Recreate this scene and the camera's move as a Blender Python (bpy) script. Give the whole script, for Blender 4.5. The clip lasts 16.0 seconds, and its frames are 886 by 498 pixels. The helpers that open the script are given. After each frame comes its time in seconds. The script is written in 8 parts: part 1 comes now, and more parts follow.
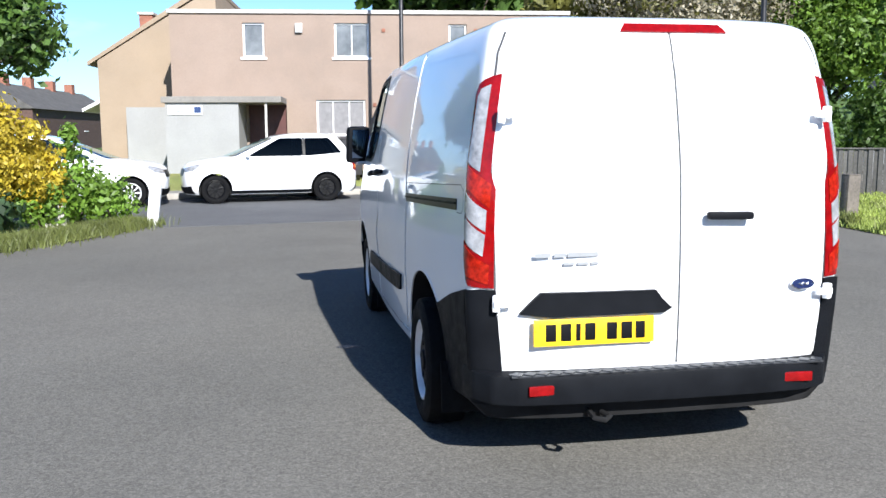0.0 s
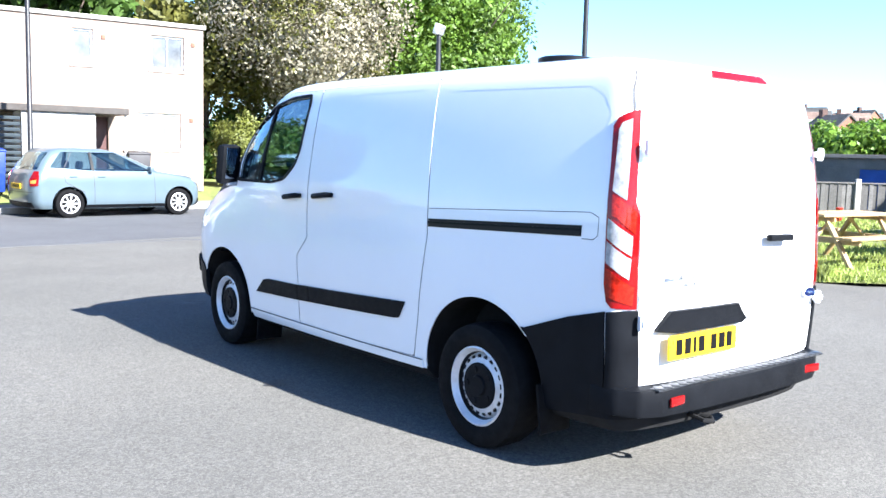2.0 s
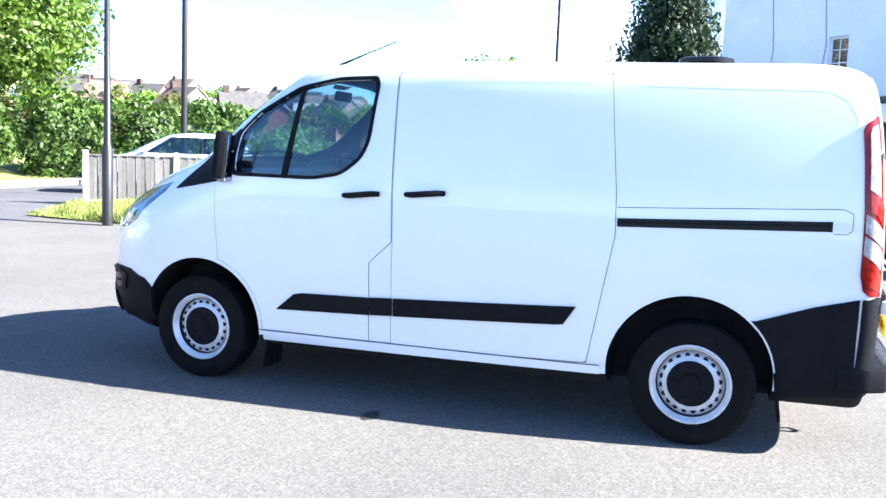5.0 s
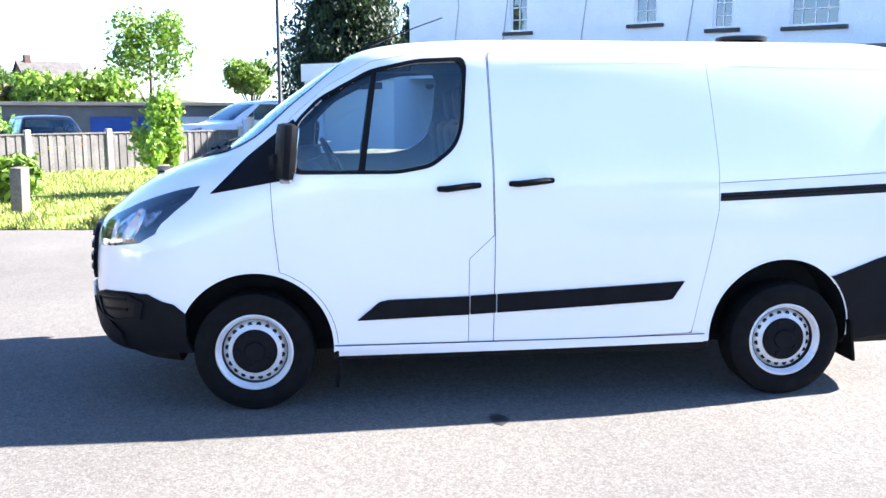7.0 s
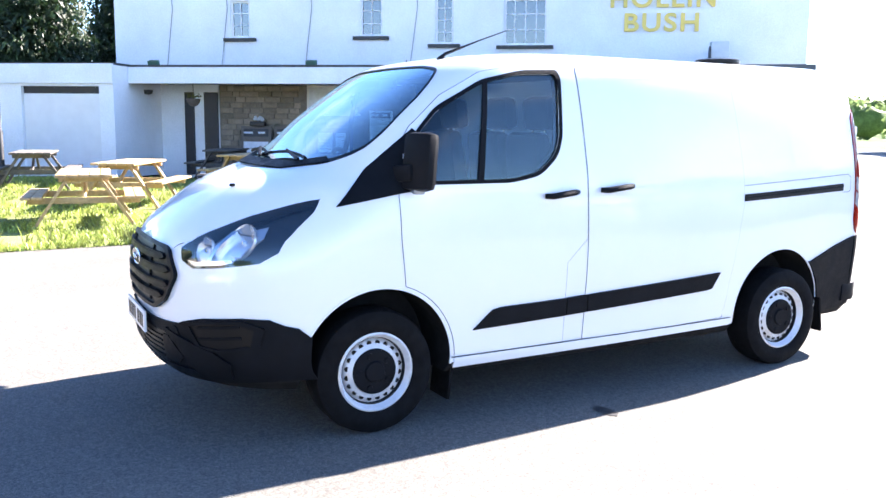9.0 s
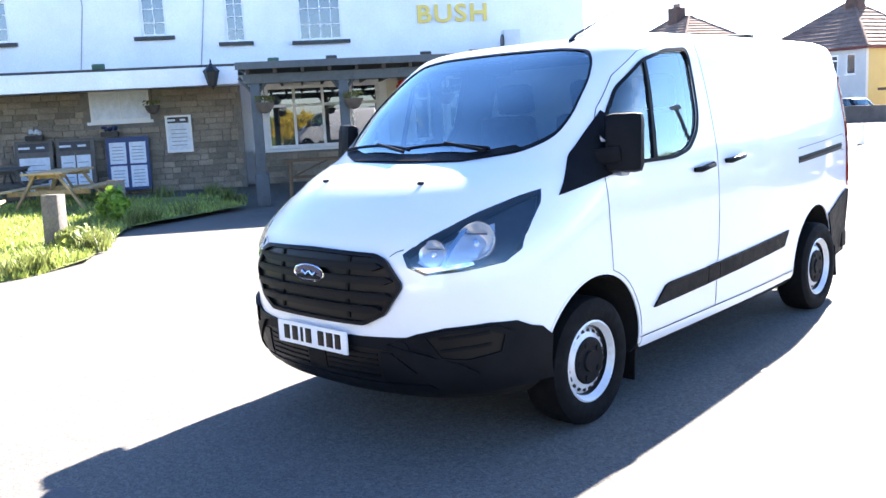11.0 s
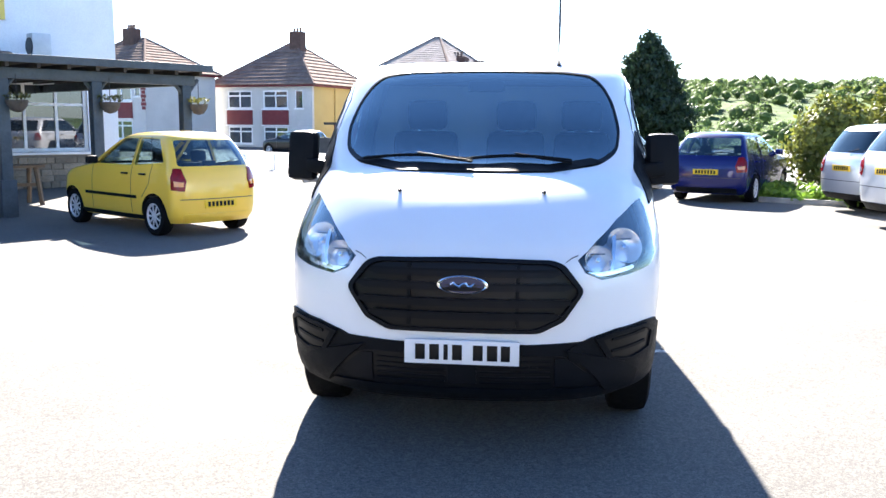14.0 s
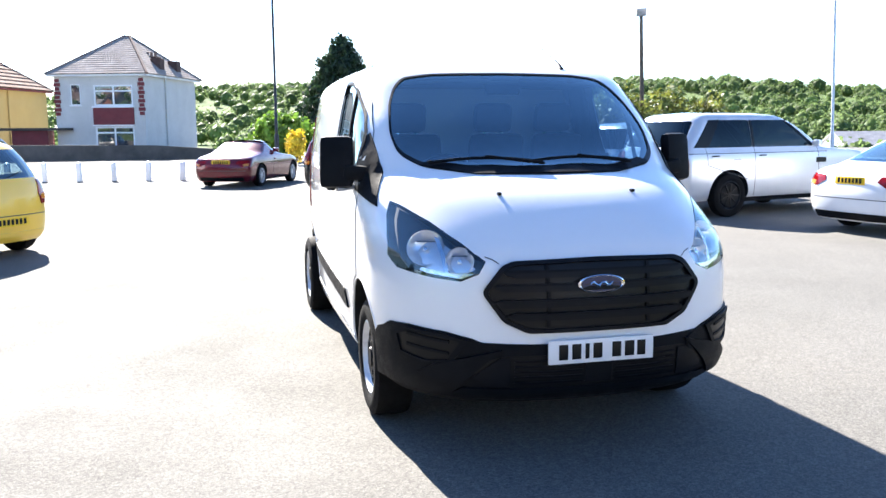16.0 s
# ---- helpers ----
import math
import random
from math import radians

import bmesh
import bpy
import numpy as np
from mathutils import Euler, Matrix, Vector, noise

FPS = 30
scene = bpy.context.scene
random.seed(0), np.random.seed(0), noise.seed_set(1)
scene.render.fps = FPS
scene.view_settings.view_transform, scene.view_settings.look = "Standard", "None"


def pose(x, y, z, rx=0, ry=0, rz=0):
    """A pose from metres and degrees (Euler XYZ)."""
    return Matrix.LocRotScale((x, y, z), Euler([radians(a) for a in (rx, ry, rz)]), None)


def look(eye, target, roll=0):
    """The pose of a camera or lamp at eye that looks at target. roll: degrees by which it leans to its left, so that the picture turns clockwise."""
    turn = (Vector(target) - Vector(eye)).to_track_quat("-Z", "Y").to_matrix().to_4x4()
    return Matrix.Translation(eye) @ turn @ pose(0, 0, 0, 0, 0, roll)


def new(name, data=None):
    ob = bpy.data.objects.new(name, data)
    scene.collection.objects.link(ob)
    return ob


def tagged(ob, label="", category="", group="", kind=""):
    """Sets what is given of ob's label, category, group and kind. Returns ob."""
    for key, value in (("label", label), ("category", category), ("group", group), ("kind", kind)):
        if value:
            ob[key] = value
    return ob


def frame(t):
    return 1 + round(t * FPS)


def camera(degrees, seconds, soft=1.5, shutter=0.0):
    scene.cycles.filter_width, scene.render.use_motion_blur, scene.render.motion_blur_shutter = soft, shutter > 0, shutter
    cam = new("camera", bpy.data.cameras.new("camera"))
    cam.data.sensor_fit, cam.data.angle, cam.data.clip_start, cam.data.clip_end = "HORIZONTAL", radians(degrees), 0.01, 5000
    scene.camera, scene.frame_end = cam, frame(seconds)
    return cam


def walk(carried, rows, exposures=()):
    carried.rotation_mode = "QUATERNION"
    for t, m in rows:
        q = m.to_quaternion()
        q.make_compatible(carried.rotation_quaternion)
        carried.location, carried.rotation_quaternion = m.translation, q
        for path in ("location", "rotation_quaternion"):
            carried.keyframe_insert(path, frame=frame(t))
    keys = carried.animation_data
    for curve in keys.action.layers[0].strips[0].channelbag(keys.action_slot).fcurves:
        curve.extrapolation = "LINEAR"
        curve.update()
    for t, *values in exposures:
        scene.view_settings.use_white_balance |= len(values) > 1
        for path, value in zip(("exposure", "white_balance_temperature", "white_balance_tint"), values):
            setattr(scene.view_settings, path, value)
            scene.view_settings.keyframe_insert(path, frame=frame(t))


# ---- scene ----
cam = camera(53.5, 16.0)
PATH = [
    (0, (-1.648, -5.799, 1.471), (-1.284, -3.85, 1.21), -0.3),
    (0.5, (-2.261, -5.617, 1.457), (-1.656, -3.726, 1.211), 1.3),
    (1, (-2.867, -5.368, 1.468), (-2.025, -3.564, 1.277), 1.0),
    (1.5, (-3.39, -5.111, 1.465), (-2.293, -3.45, 1.27), 3.0),
    (2, (-3.874, -4.741, 1.484), (-2.617, -3.2, 1.274), 1.5),
    (2.5, (-4.354, -4.344, 1.476), (-2.926, -2.967, 1.221), 1.3),
    (3, (-4.715, -3.856, 1.484), (-3.136, -2.649, 1.264), 1.2),
    (3.5, (-5.098, -3.32, 1.451), (-3.436, -2.234, 1.212), -0.9),
    (3.7, (-5.208, -3.132, 1.426), (-3.505, -2.109, 1.196), 0.3),
    (5.8, (-5.577, -0.611, 1.52), (-3.619, -0.338, 1.211), 1.7),
    (6, (-5.587, -0.359, 1.546), (-3.621, -0.208, 1.214), 1.9),
    (6.5, (-5.539, 0.275, 1.597), (-3.562, 0.206, 1.302), 0.1),
    (7, (-5.535, 0.929, 1.586), (-3.569, 0.732, 1.277), 0.0),
    (7.5, (-5.437, 1.522, 1.545), (-3.499, 1.166, 1.204), -0.0),
    (8, (-5.297, 2.153, 1.549), (-3.396, 1.641, 1.196), -0.4),
    (8.5, (-5.133, 2.719, 1.548), (-3.313, 1.969, 1.19), 0.7),
    (8.7, (-5.05, 2.949, 1.558), (-3.277, 2.082, 1.229), 0.3),
    (9, (-4.873, 3.263, 1.58), (-3.139, 2.31, 1.294), 0.6),
    (9.5, (-4.584, 3.798, 1.58), (-2.931, 2.708, 1.296), 0.2),
    (10, (-4.196, 4.228, 1.59), (-2.651, 2.989, 1.311), -1.2),
    (10.2, (-4.039, 4.418, 1.576), (-2.529, 3.137, 1.298), -1.5),
    (12.3, (-2.006, 5.725, 1.572), (-1.078, 3.981, 1.266), -1.4),
    (12.5, (-1.826, 5.841, 1.562), (-0.996, 4.041, 1.295), -0.3),
    (13, (-1.367, 6.081, 1.561), (-0.761, 4.193, 1.295), -0.5),
    (13.5, (-0.836, 6.213, 1.564), (-0.393, 4.285, 1.27), -0.4),
    (14, (-0.313, 6.354, 1.567), (-0.105, 4.384, 1.288), 0.4),
    (14.5, (0.191, 6.321, 1.573), (0.226, 4.34, 1.298), -0.3),
    (15, (0.724, 6.308, 1.574), (0.564, 4.336, 1.28), -1.2),
    (15.5, (1.219, 6.23, 1.554), (0.868, 4.284, 1.259), 1.1),
    (16, (1.734, 6.134, 1.571), (1.229, 4.218, 1.297), -0.4),
]
walk(cam, [(t, look(eye, target, roll)) for t, eye, target, roll in PATH],
     [(0.0, 1.15, 6050, 9), (1.0, 1.80, 5950, 9), (1.6, 2.15, 5900, 9), (2.5, 2.44, 5980, 11), (3.5, 2.62, 6080, 12), (5.0, 2.72, 6050, 13), (7.0, 2.80, 6300, 15), (9.0, 3.04, 6560, 16), (10.2, 3.10, 6600, 15), (12.3, 2.98, 6660, 13), (14.0, 2.68, 6600, 12), (16.0, 2.43, 6480, 11)])

# ---- world and sun ----
SUN = Vector((0.26, -1.50, 1.0)).normalized()
world = bpy.data.worlds.new("world")
scene.world = world
world.use_nodes = True
wn = world.node_tree
sky = wn.nodes.new("ShaderNodeTexSky")
sky.sky_type = "NISHITA"
sky.sun_disc = False
sky.sun_elevation = math.asin(SUN.z)
sky.sun_rotation = math.atan2(SUN.x, SUN.y)
sky.air_density, sky.dust_density, sky.ozone_density = 1.0, 0.5, 2.0
# broken cloud over the whole sky
coord = wn.nodes.new("ShaderNodeTexCoord")
stretch = wn.nodes.new("ShaderNodeMapping")
stretch.inputs["Scale"].default_value = (1.0, 1.0, 2.6)
puff = wn.nodes.new("ShaderNodeTexNoise")
puff.inputs["Scale"].default_value, puff.inputs["Detail"].default_value, puff.inputs["Roughness"].default_value = 2.3, 7.0, 0.55
cover = wn.nodes.new("ShaderNodeMapRange")
for k, v in zip(("From Min", "From Max", "To Min", "To Max"), (0.56, 0.74, 0.0, 0.6)):
    cover.inputs[k].default_value = v
blend = wn.nodes.new("ShaderNodeMix")
blend.data_type = "RGBA"
blend.inputs["B"].default_value = (9.0, 9.4, 9.8, 1)
wn.links.new(coord.outputs["Generated"], stretch.inputs[0])
wn.links.new(stretch.outputs[0], puff.inputs["Vector"])
wn.links.new(puff.outputs["Fac"], cover.inputs["Value"])
height = wn.nodes.new("ShaderNodeSeparateXYZ")
low_sky = wn.nodes.new("ShaderNodeMapRange")
for k, v in zip(("From Min", "From Max", "To Min", "To Max"), (0.25, 0.5, 1.0, 0.0)):
    low_sky.inputs[k].default_value = v
thin = wn.nodes.new("ShaderNodeMath")
thin.operation = "MULTIPLY"
wn.links.new(coord.outputs["Generated"], height.inputs[0])
wn.links.new(height.outputs[2], low_sky.inputs["Value"])
wn.links.new(cover.outputs[0], thin.inputs[0])
wn.links.new(low_sky.outputs[0], thin.inputs[1])
wn.links.new(thin.outputs[0], blend.inputs["Factor"])
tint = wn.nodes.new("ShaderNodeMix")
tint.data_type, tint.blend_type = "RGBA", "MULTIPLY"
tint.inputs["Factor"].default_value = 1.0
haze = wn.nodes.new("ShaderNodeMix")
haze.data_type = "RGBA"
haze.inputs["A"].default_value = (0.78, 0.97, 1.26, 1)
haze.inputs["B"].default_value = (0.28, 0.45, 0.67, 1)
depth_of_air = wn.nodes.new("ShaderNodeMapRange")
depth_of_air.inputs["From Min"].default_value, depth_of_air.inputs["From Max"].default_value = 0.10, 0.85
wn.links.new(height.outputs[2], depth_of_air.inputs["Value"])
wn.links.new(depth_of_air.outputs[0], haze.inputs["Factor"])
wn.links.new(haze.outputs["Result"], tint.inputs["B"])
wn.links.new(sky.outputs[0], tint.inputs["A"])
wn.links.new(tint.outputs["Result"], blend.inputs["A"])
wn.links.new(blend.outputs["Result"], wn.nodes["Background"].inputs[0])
wn.nodes["Background"].inputs[1].default_value = 0.074
sun = new("sun", bpy.data.lights.new("sun", "SUN"))
sun.data.energy = 5.0
sun.data.angle = radians(0.55)
sun.data.color = (1.0, 0.945, 0.87)
sun.matrix_world = look((0, 0, 30), Vector((0, 0, 30)) - SUN)

# ---- materials ----


def shader(name, colour, rough=0.5, metal=0.0, vary=0.0, scale=4.0, bump=0.0, bump_scale=40.0, coat=0.0, fine=0.0, fine_scale=120.0,
           stain=None, stain_scale=0.6, stain_amount=0.0, random_hue=0.0, spec=0.5):
    """A surface with large and fine variation of its colour, stains, gloss and relief, all in metres."""
    m = bpy.data.materials.new(name)
    m.use_nodes = True
    nt = m.node_tree
    b = nt.nodes["Principled BSDF"]
    b.inputs["Roughness"].default_value = rough
    b.inputs["Metallic"].default_value = metal
    b.inputs["Coat Weight"].default_value = coat
    b.inputs["Coat Roughness"].default_value = 0.04
    b.inputs["Specular IOR Level"].default_value = spec
    b.inputs["Base Color"].default_value = (*colour, 1)
    geo = nt.nodes.new("ShaderNodeNewGeometry")
    pos = geo.outputs["Position"]

    def tex(size, detail=5.0):
        n = nt.nodes.new("ShaderNodeTexNoise")
        n.inputs["Scale"].default_value = size
        n.inputs["Detail"].default_value = detail
        n.inputs["Roughness"].default_value = 0.6
        nt.links.new(pos, n.inputs["Vector"])
        return n.outputs["Fac"]

    def ramp(fac, lo, hi, a, c):
        n = nt.nodes.new("ShaderNodeMapRange")
        for k, v in zip(("From Min", "From Max", "To Min", "To Max"), (lo, hi, a, c)):
            n.inputs[k].default_value = v
        nt.links.new(fac, n.inputs["Value"])
        return n.outputs["Result"]

    def times(x, y):
        n = nt.nodes.new("ShaderNodeMath")
        n.operation = "MULTIPLY"
        nt.links.new(x, n.inputs[0])
        nt.links.new(y, n.inputs[1])
        return n.outputs[0]

    value = None
    if vary:
        value = ramp(tex(scale), 0.3, 0.7, 1 - vary, 1 + vary)
    if fine:
        f = ramp(tex(fine_scale, 3.0), 0.3, 0.7, 1 - fine, 1 + fine)
        value = f if value is None else times(value, f)
    if random_hue:
        info = nt.nodes.new("ShaderNodeObjectInfo")
        r = ramp(info.outputs["Random"], 0, 1, 1 - random_hue, 1 + random_hue)
        r2 = ramp(geo.outputs["Random Per Island"], 0, 1, 1 - random_hue, 1 + random_hue)
        r = times(r, r2)
        value = r if value is None else times(value, r)
    out = None
    if value is not None or stain:
        base = nt.nodes.new("ShaderNodeVectorMath")
        base.operation = "SCALE"
        base.inputs[0].default_value = colour
        base.inputs["Scale"].default_value = 1.0
        if value is not None:
            nt.links.new(value, base.inputs["Scale"])
        out = base.outputs[0]
        if stain:
            mix = nt.nodes.new("ShaderNodeMix")
            mix.data_type = "RGBA"
            mix.inputs["B"].default_value = (*stain, 1)
            nt.links.new(out, mix.inputs["A"])
            nt.links.new(ramp(tex(stain_scale, 6.0), 0.48, 0.72, 0, stain_amount), mix.inputs["Factor"])
            out = mix.outputs["Result"]
        nt.links.new(out, b.inputs["Base Color"])
        if rough > 0.15 and metal < 0.5 and not coat:
            nt.links.new(ramp(tex(scale * 2.3), 0.3, 0.7, max(0.05, rough - 0.1), min(1, rough + 0.1)), b.inputs["Roughness"])
    if bump:
        bp = nt.nodes.new("ShaderNodeBump")
        bp.inputs["Strength"].default_value = 1.0
        bp.inputs["Distance"].default_value = bump
        nt.links.new(tex(bump_scale, 4.0), bp.inputs["Height"])
        nt.links.new(bp.outputs[0], b.inputs["Normal"])
    return m


def clear_glass(name, tint, rough=0.0, low=0.10, high=0.9):
    """Thin glass: clear with a mirror gloss that grows at grazing angles."""
    m = bpy.data.materials.new(name)
    m.use_nodes = True
    nt = m.node_tree
    out = nt.nodes["Material Output"]
    nt.nodes.remove(nt.nodes["Principled BSDF"])
    tr = nt.nodes.new("ShaderNodeBsdfTransparent")
    tr.inputs[0].default_value = (*tint, 1)
    gl = nt.nodes.new("ShaderNodeBsdfGlossy")
    gl.inputs["Roughness"].default_value = rough
    gl.inputs["Color"].default_value = (0.82, 0.98, 1.0, 1)
    lw = nt.nodes.new("ShaderNodeLayerWeight")
    pw = nt.nodes.new("ShaderNodeMath")
    pw.operation = "POWER"
    pw.inputs[1].default_value = 2.6
    fr = nt.nodes.new("ShaderNodeMapRange")
    fr.inputs["To Min"].default_value, fr.inputs["To Max"].default_value = low, high
    nt.links.new(lw.outputs["Facing"], pw.inputs[0])
    nt.links.new(pw.outputs[0], fr.inputs["Value"])
    mx = nt.nodes.new("ShaderNodeMixShader")
    nt.links.new(fr.outputs[0], mx.inputs[0])
    nt.links.new(tr.outputs[0], mx.inputs[1])
    nt.links.new(gl.outputs[0], mx.inputs[2])
    nt.links.new(mx.outputs[0], out.inputs[0])
    return m


def leaf(name, colour, dark=0.5, hue=0.25, through_light=0.35):
    """Foliage: leaf colour that varies from clump to clump, with light through it."""
    m = shader(name, colour, 0.55, vary=dark, scale=1.4, fine=0.3, fine_scale=14.0, random_hue=hue)
    nt = m.node_tree
    b = nt.nodes["Principled BSDF"]
    tl = nt.nodes.new("ShaderNodeBsdfTranslucent")
    mx = nt.nodes.new("ShaderNodeMixShader")
    mx.inputs[0].default_value = through_light
    link = b.inputs["Base Color"].links[0].from_socket
    nt.links.new(link, tl.inputs[0])
    nt.links.new(b.outputs[0], mx.inputs[1])
    nt.links.new(tl.outputs[0], mx.inputs[2])
    nt.links.new(mx.outputs[0], nt.nodes["Material Output"].inputs[0])
    return m


ASPHALT = shader("asphalt", (0.129, 0.124, 0.112), 0.9, spec=0.2, vary=0.13, scale=0.35, fine=0.28, fine_scale=260.0, bump=0.0004, bump_scale=260.0,
                 stain=(0.150, 0.140, 0.124), stain_scale=0.25, stain_amount=0.5)


def chips(m, size, amount):
    """Adds pale and dark stone chips to a surface's colour."""
    nt = m.node_tree
    b = nt.nodes["Principled BSDF"]
    geo = nt.nodes.new("ShaderNodeNewGeometry")
    out = b.inputs["Base Color"].links[0].from_socket
    for scale, share in ((size, amount), (size * 0.42, amount * 0.7)):
        v = nt.nodes.new("ShaderNodeTexVoronoi")
        v.inputs["Scale"].default_value = scale
        nt.links.new(geo.outputs["Position"], v.inputs["Vector"])
        sep = nt.nodes.new("ShaderNodeSeparateColor")
        nt.links.new(v.outputs["Color"], sep.inputs[0])
        rng_ = nt.nodes.new("ShaderNodeMapRange")
        rng_.inputs["To Min"].default_value, rng_.inputs["To Max"].default_value = 1 - share, 1 + share
        nt.links.new(sep.outputs[0], rng_.inputs["Value"])
        mul = nt.nodes.new("ShaderNodeVectorMath")
        mul.operation = "SCALE"
        nt.links.new(out, mul.inputs[0])
        nt.links.new(rng_.outputs[0], mul.inputs["Scale"])
        out = mul.outputs[0]
    nt.links.new(out, b.inputs["Base Color"])


chips(ASPHALT, 170.0, 0.26)
ROAD = shader("road_asphalt", (0.085, 0.086, 0.09), 0.85, vary=0.12, scale=0.4, fine=0.4, fine_scale=90.0, bump=0.003, bump_scale=110.0)
PAVE = shader("pavement", (0.19, 0.18, 0.165), 0.85, vary=0.2, scale=1.2, fine=0.3, fine_scale=60.0, bump=0.003, bump_scale=60.0)
KERB = shader("kerb_stone", (0.33, 0.31, 0.28), 0.8, vary=0.25, scale=3.0, bump=0.003, bump_scale=50.0)
TURF = shader("turf", (0.19, 0.215, 0.055), 0.9, vary=0.45, scale=0.9, fine=0.5, fine_scale=30.0, stain=(0.22, 0.20, 0.07), stain_scale=0.7, stain_amount=0.6, bump=0.02, bump_scale=25.0)
BLADE = leaf("grass_blade", (0.27, 0.33, 0.075), 0.4)
WEED = leaf("weed_leaf", (0.18, 0.21, 0.055), 0.4)
WHITE = shader("van_paint_white", (0.80, 0.81, 0.82), 0.32, coat=1.0, vary=0.02, scale=1.5, spec=0.4)
PLASTIC = shader("black_plastic", (0.0068, 0.0076, 0.0095), 0.5, spec=0.07, vary=0.25, scale=6.0, bump=0.0006, bump_scale=500.0)
RUBBER = shader("tyre_rubber", (0.006, 0.006, 0.0065), 0.8, spec=0.1, vary=0.3, scale=12.0, bump=0.0015, bump_scale=150.0)
LINER = shader("arch_liner", (0.014, 0.014, 0.0145), 0.85, spec=0.1, vary=0.3, scale=5.0)
GAP = shader("panel_gap", (0.05, 0.05, 0.055), 0.7)
STEEL = shader("wheel_silver", (0.68, 0.68, 0.69), 0.38, metal=0.25, vary=0.12, scale=9.0, stain=(0.20, 0.15, 0.11), stain_scale=18.0, stain_amount=0.35)
CHROME = shader("chrome", (0.85, 0.85, 0.86), 0.08, metal=1.0, bump=0.004, bump_scale=30.0)
CHROME_PLAIN = shader("chrome_plain", (0.8, 0.8, 0.82), 0.12, metal=1.0)
RED_LENS = shader("red_lens", (0.19, 0.003, 0.004), 0.10, coat=0.25, spec=0.25, vary=0.3, scale=22.0)
ORANGE_LENS = shader("orange_red_lens", (0.26, 0.010, 0.004), 0.10, coat=0.25, spec=0.25, vary=0.5, scale=45.0)
CLEAR_LENS = shader("clear_lens", (0.26, 0.265, 0.28), 0.10, coat=0.8, vary=0.45, scale=18.0, bump=0.003, bump_scale=45.0)
AMBER = shader("amber_lens", (0.7, 0.22, 0.02), 0.15, coat=1.0)
PLATE_Y = shader("plate_yellow", (0.82, 0.52, 0.01), 0.35, vary=0.04, scale=8.0)
PLATE_W = shader("plate_white", (0.78, 0.78, 0.78), 0.35, vary=0.04, scale=8.0)
INK = shader("ink_black", (0.005, 0.005, 0.006), 0.35, spec=0.2)
SILVER_DULL = shader("reflector_inner", (0.30, 0.31, 0.33), 0.3, metal=0.6, bump=0.005, bump_scale=60.0)
TRIM = shader("satin_black_trim", (0.0045, 0.0055, 0.008), 0.42, spec=0.12, vary=0.15, scale=8.0)
HOUSING = shader("lamp_housing", (0.030, 0.034, 0.042), 0.35, spec=0.3, vary=0.1, scale=30.0)
BADGE_BLUE = shader("badge_blue", (0.006, 0.014, 0.065), 0.2, coat=0.5)
GREY_LETTER = shader("grey_lettering", (0.30, 0.31, 0.32), 0.4, metal=0.2)
MIRROR = shader("mirror_glass", (0.32, 0.36, 0.42), 0.03, metal=1.0)
GARAGE_GREY = shader("weathered_concrete", (0.19, 0.18, 0.165), 0.9, vary=0.25, scale=0.8, fine=0.15, fine_scale=30.0)
PALE_WALL = shader("pale_grey_render", (0.27, 0.27, 0.265), 0.9, vary=0.08, scale=0.9, fine=0.08, fine_scale=40.0, bump=0.003, bump_scale=60.0)
GLASS = clear_glass("window_glass", (0.50, 0.64, 0.74), low=0.07)
SCREEN_GLASS = clear_glass("windscreen_glass", (0.54, 0.72, 0.80), low=0.24)
LAMP_GLASS = clear_glass("lamp_cover", (0.93, 0.94, 0.95), low=0.09, high=0.7)
CAR_GLASS = clear_glass("car_glass", (0.40, 0.50, 0.53), low=0.10)
PRIVACY_GLASS = clear_glass("privacy_glass", (0.03, 0.036, 0.042), low=0.02, high=0.5)
REFLECTOR = shader("reflector_silver", (0.82, 0.82, 0.82), 0.14, metal=0.72, bump=0.002, bump_scale=45.0)
# Paler than the bumper: the sun's sheen on the step put into the colour.
STEP_GREY = shader("step_sheen_plastic", (0.030, 0.032, 0.036), 0.35, spec=0.4, vary=0.3, scale=9.0)
TINT = shader("dark_car_glass", (0.010, 0.013, 0.016), 0.04, coat=0.15, spec=0.55)
CABIN = shader("cabin_grey", (0.075, 0.082, 0.09), 0.7, vary=0.15, scale=6.0)
BULKHEAD = shader("bulkhead_grey", (0.40, 0.42, 0.44), 0.6, vary=0.05, scale=2.0)
SEAT = shader("seat_cloth", (0.012, 0.013, 0.016), 0.9, vary=0.2, scale=10.0, bump=0.001, bump_scale=300.0)
STAIN_OIL = shader("oil_stain", (0.03, 0.03, 0.032), 0.5, vary=0.3, scale=20.0)

# buildings, plants and the rest
RENDER_PEACH = shader("peach_render", (0.252, 0.192, 0.154), 0.9, vary=0.07, scale=0.8, fine=0.12, fine_scale=60.0, bump=0.004, bump_scale=70.0, stain=(0.19, 0.15, 0.125), stain_scale=0.9, stain_amount=0.4)
RENDER_TAN = shader("tan_render", (0.27, 0.208, 0.148), 0.9, vary=0.08, scale=0.8, fine=0.1, fine_scale=60.0, bump=0.004, bump_scale=70.0)
WHITEWASH = shader("whitewashed_wall", (0.86, 0.87, 0.88), 0.8, vary=0.05, scale=0.9, fine=0.06, fine_scale=30.0, bump=0.004, bump_scale=35.0, stain=(0.72, 0.71, 0.69), stain_scale=0.7, stain_amount=0.35)
CREAM = shader("cream_boards", (0.68, 0.64, 0.55), 0.6, vary=0.06, scale=2.0)
UPVC = shader("white_window_frame", (0.80, 0.80, 0.79), 0.4, vary=0.04, scale=3.0)
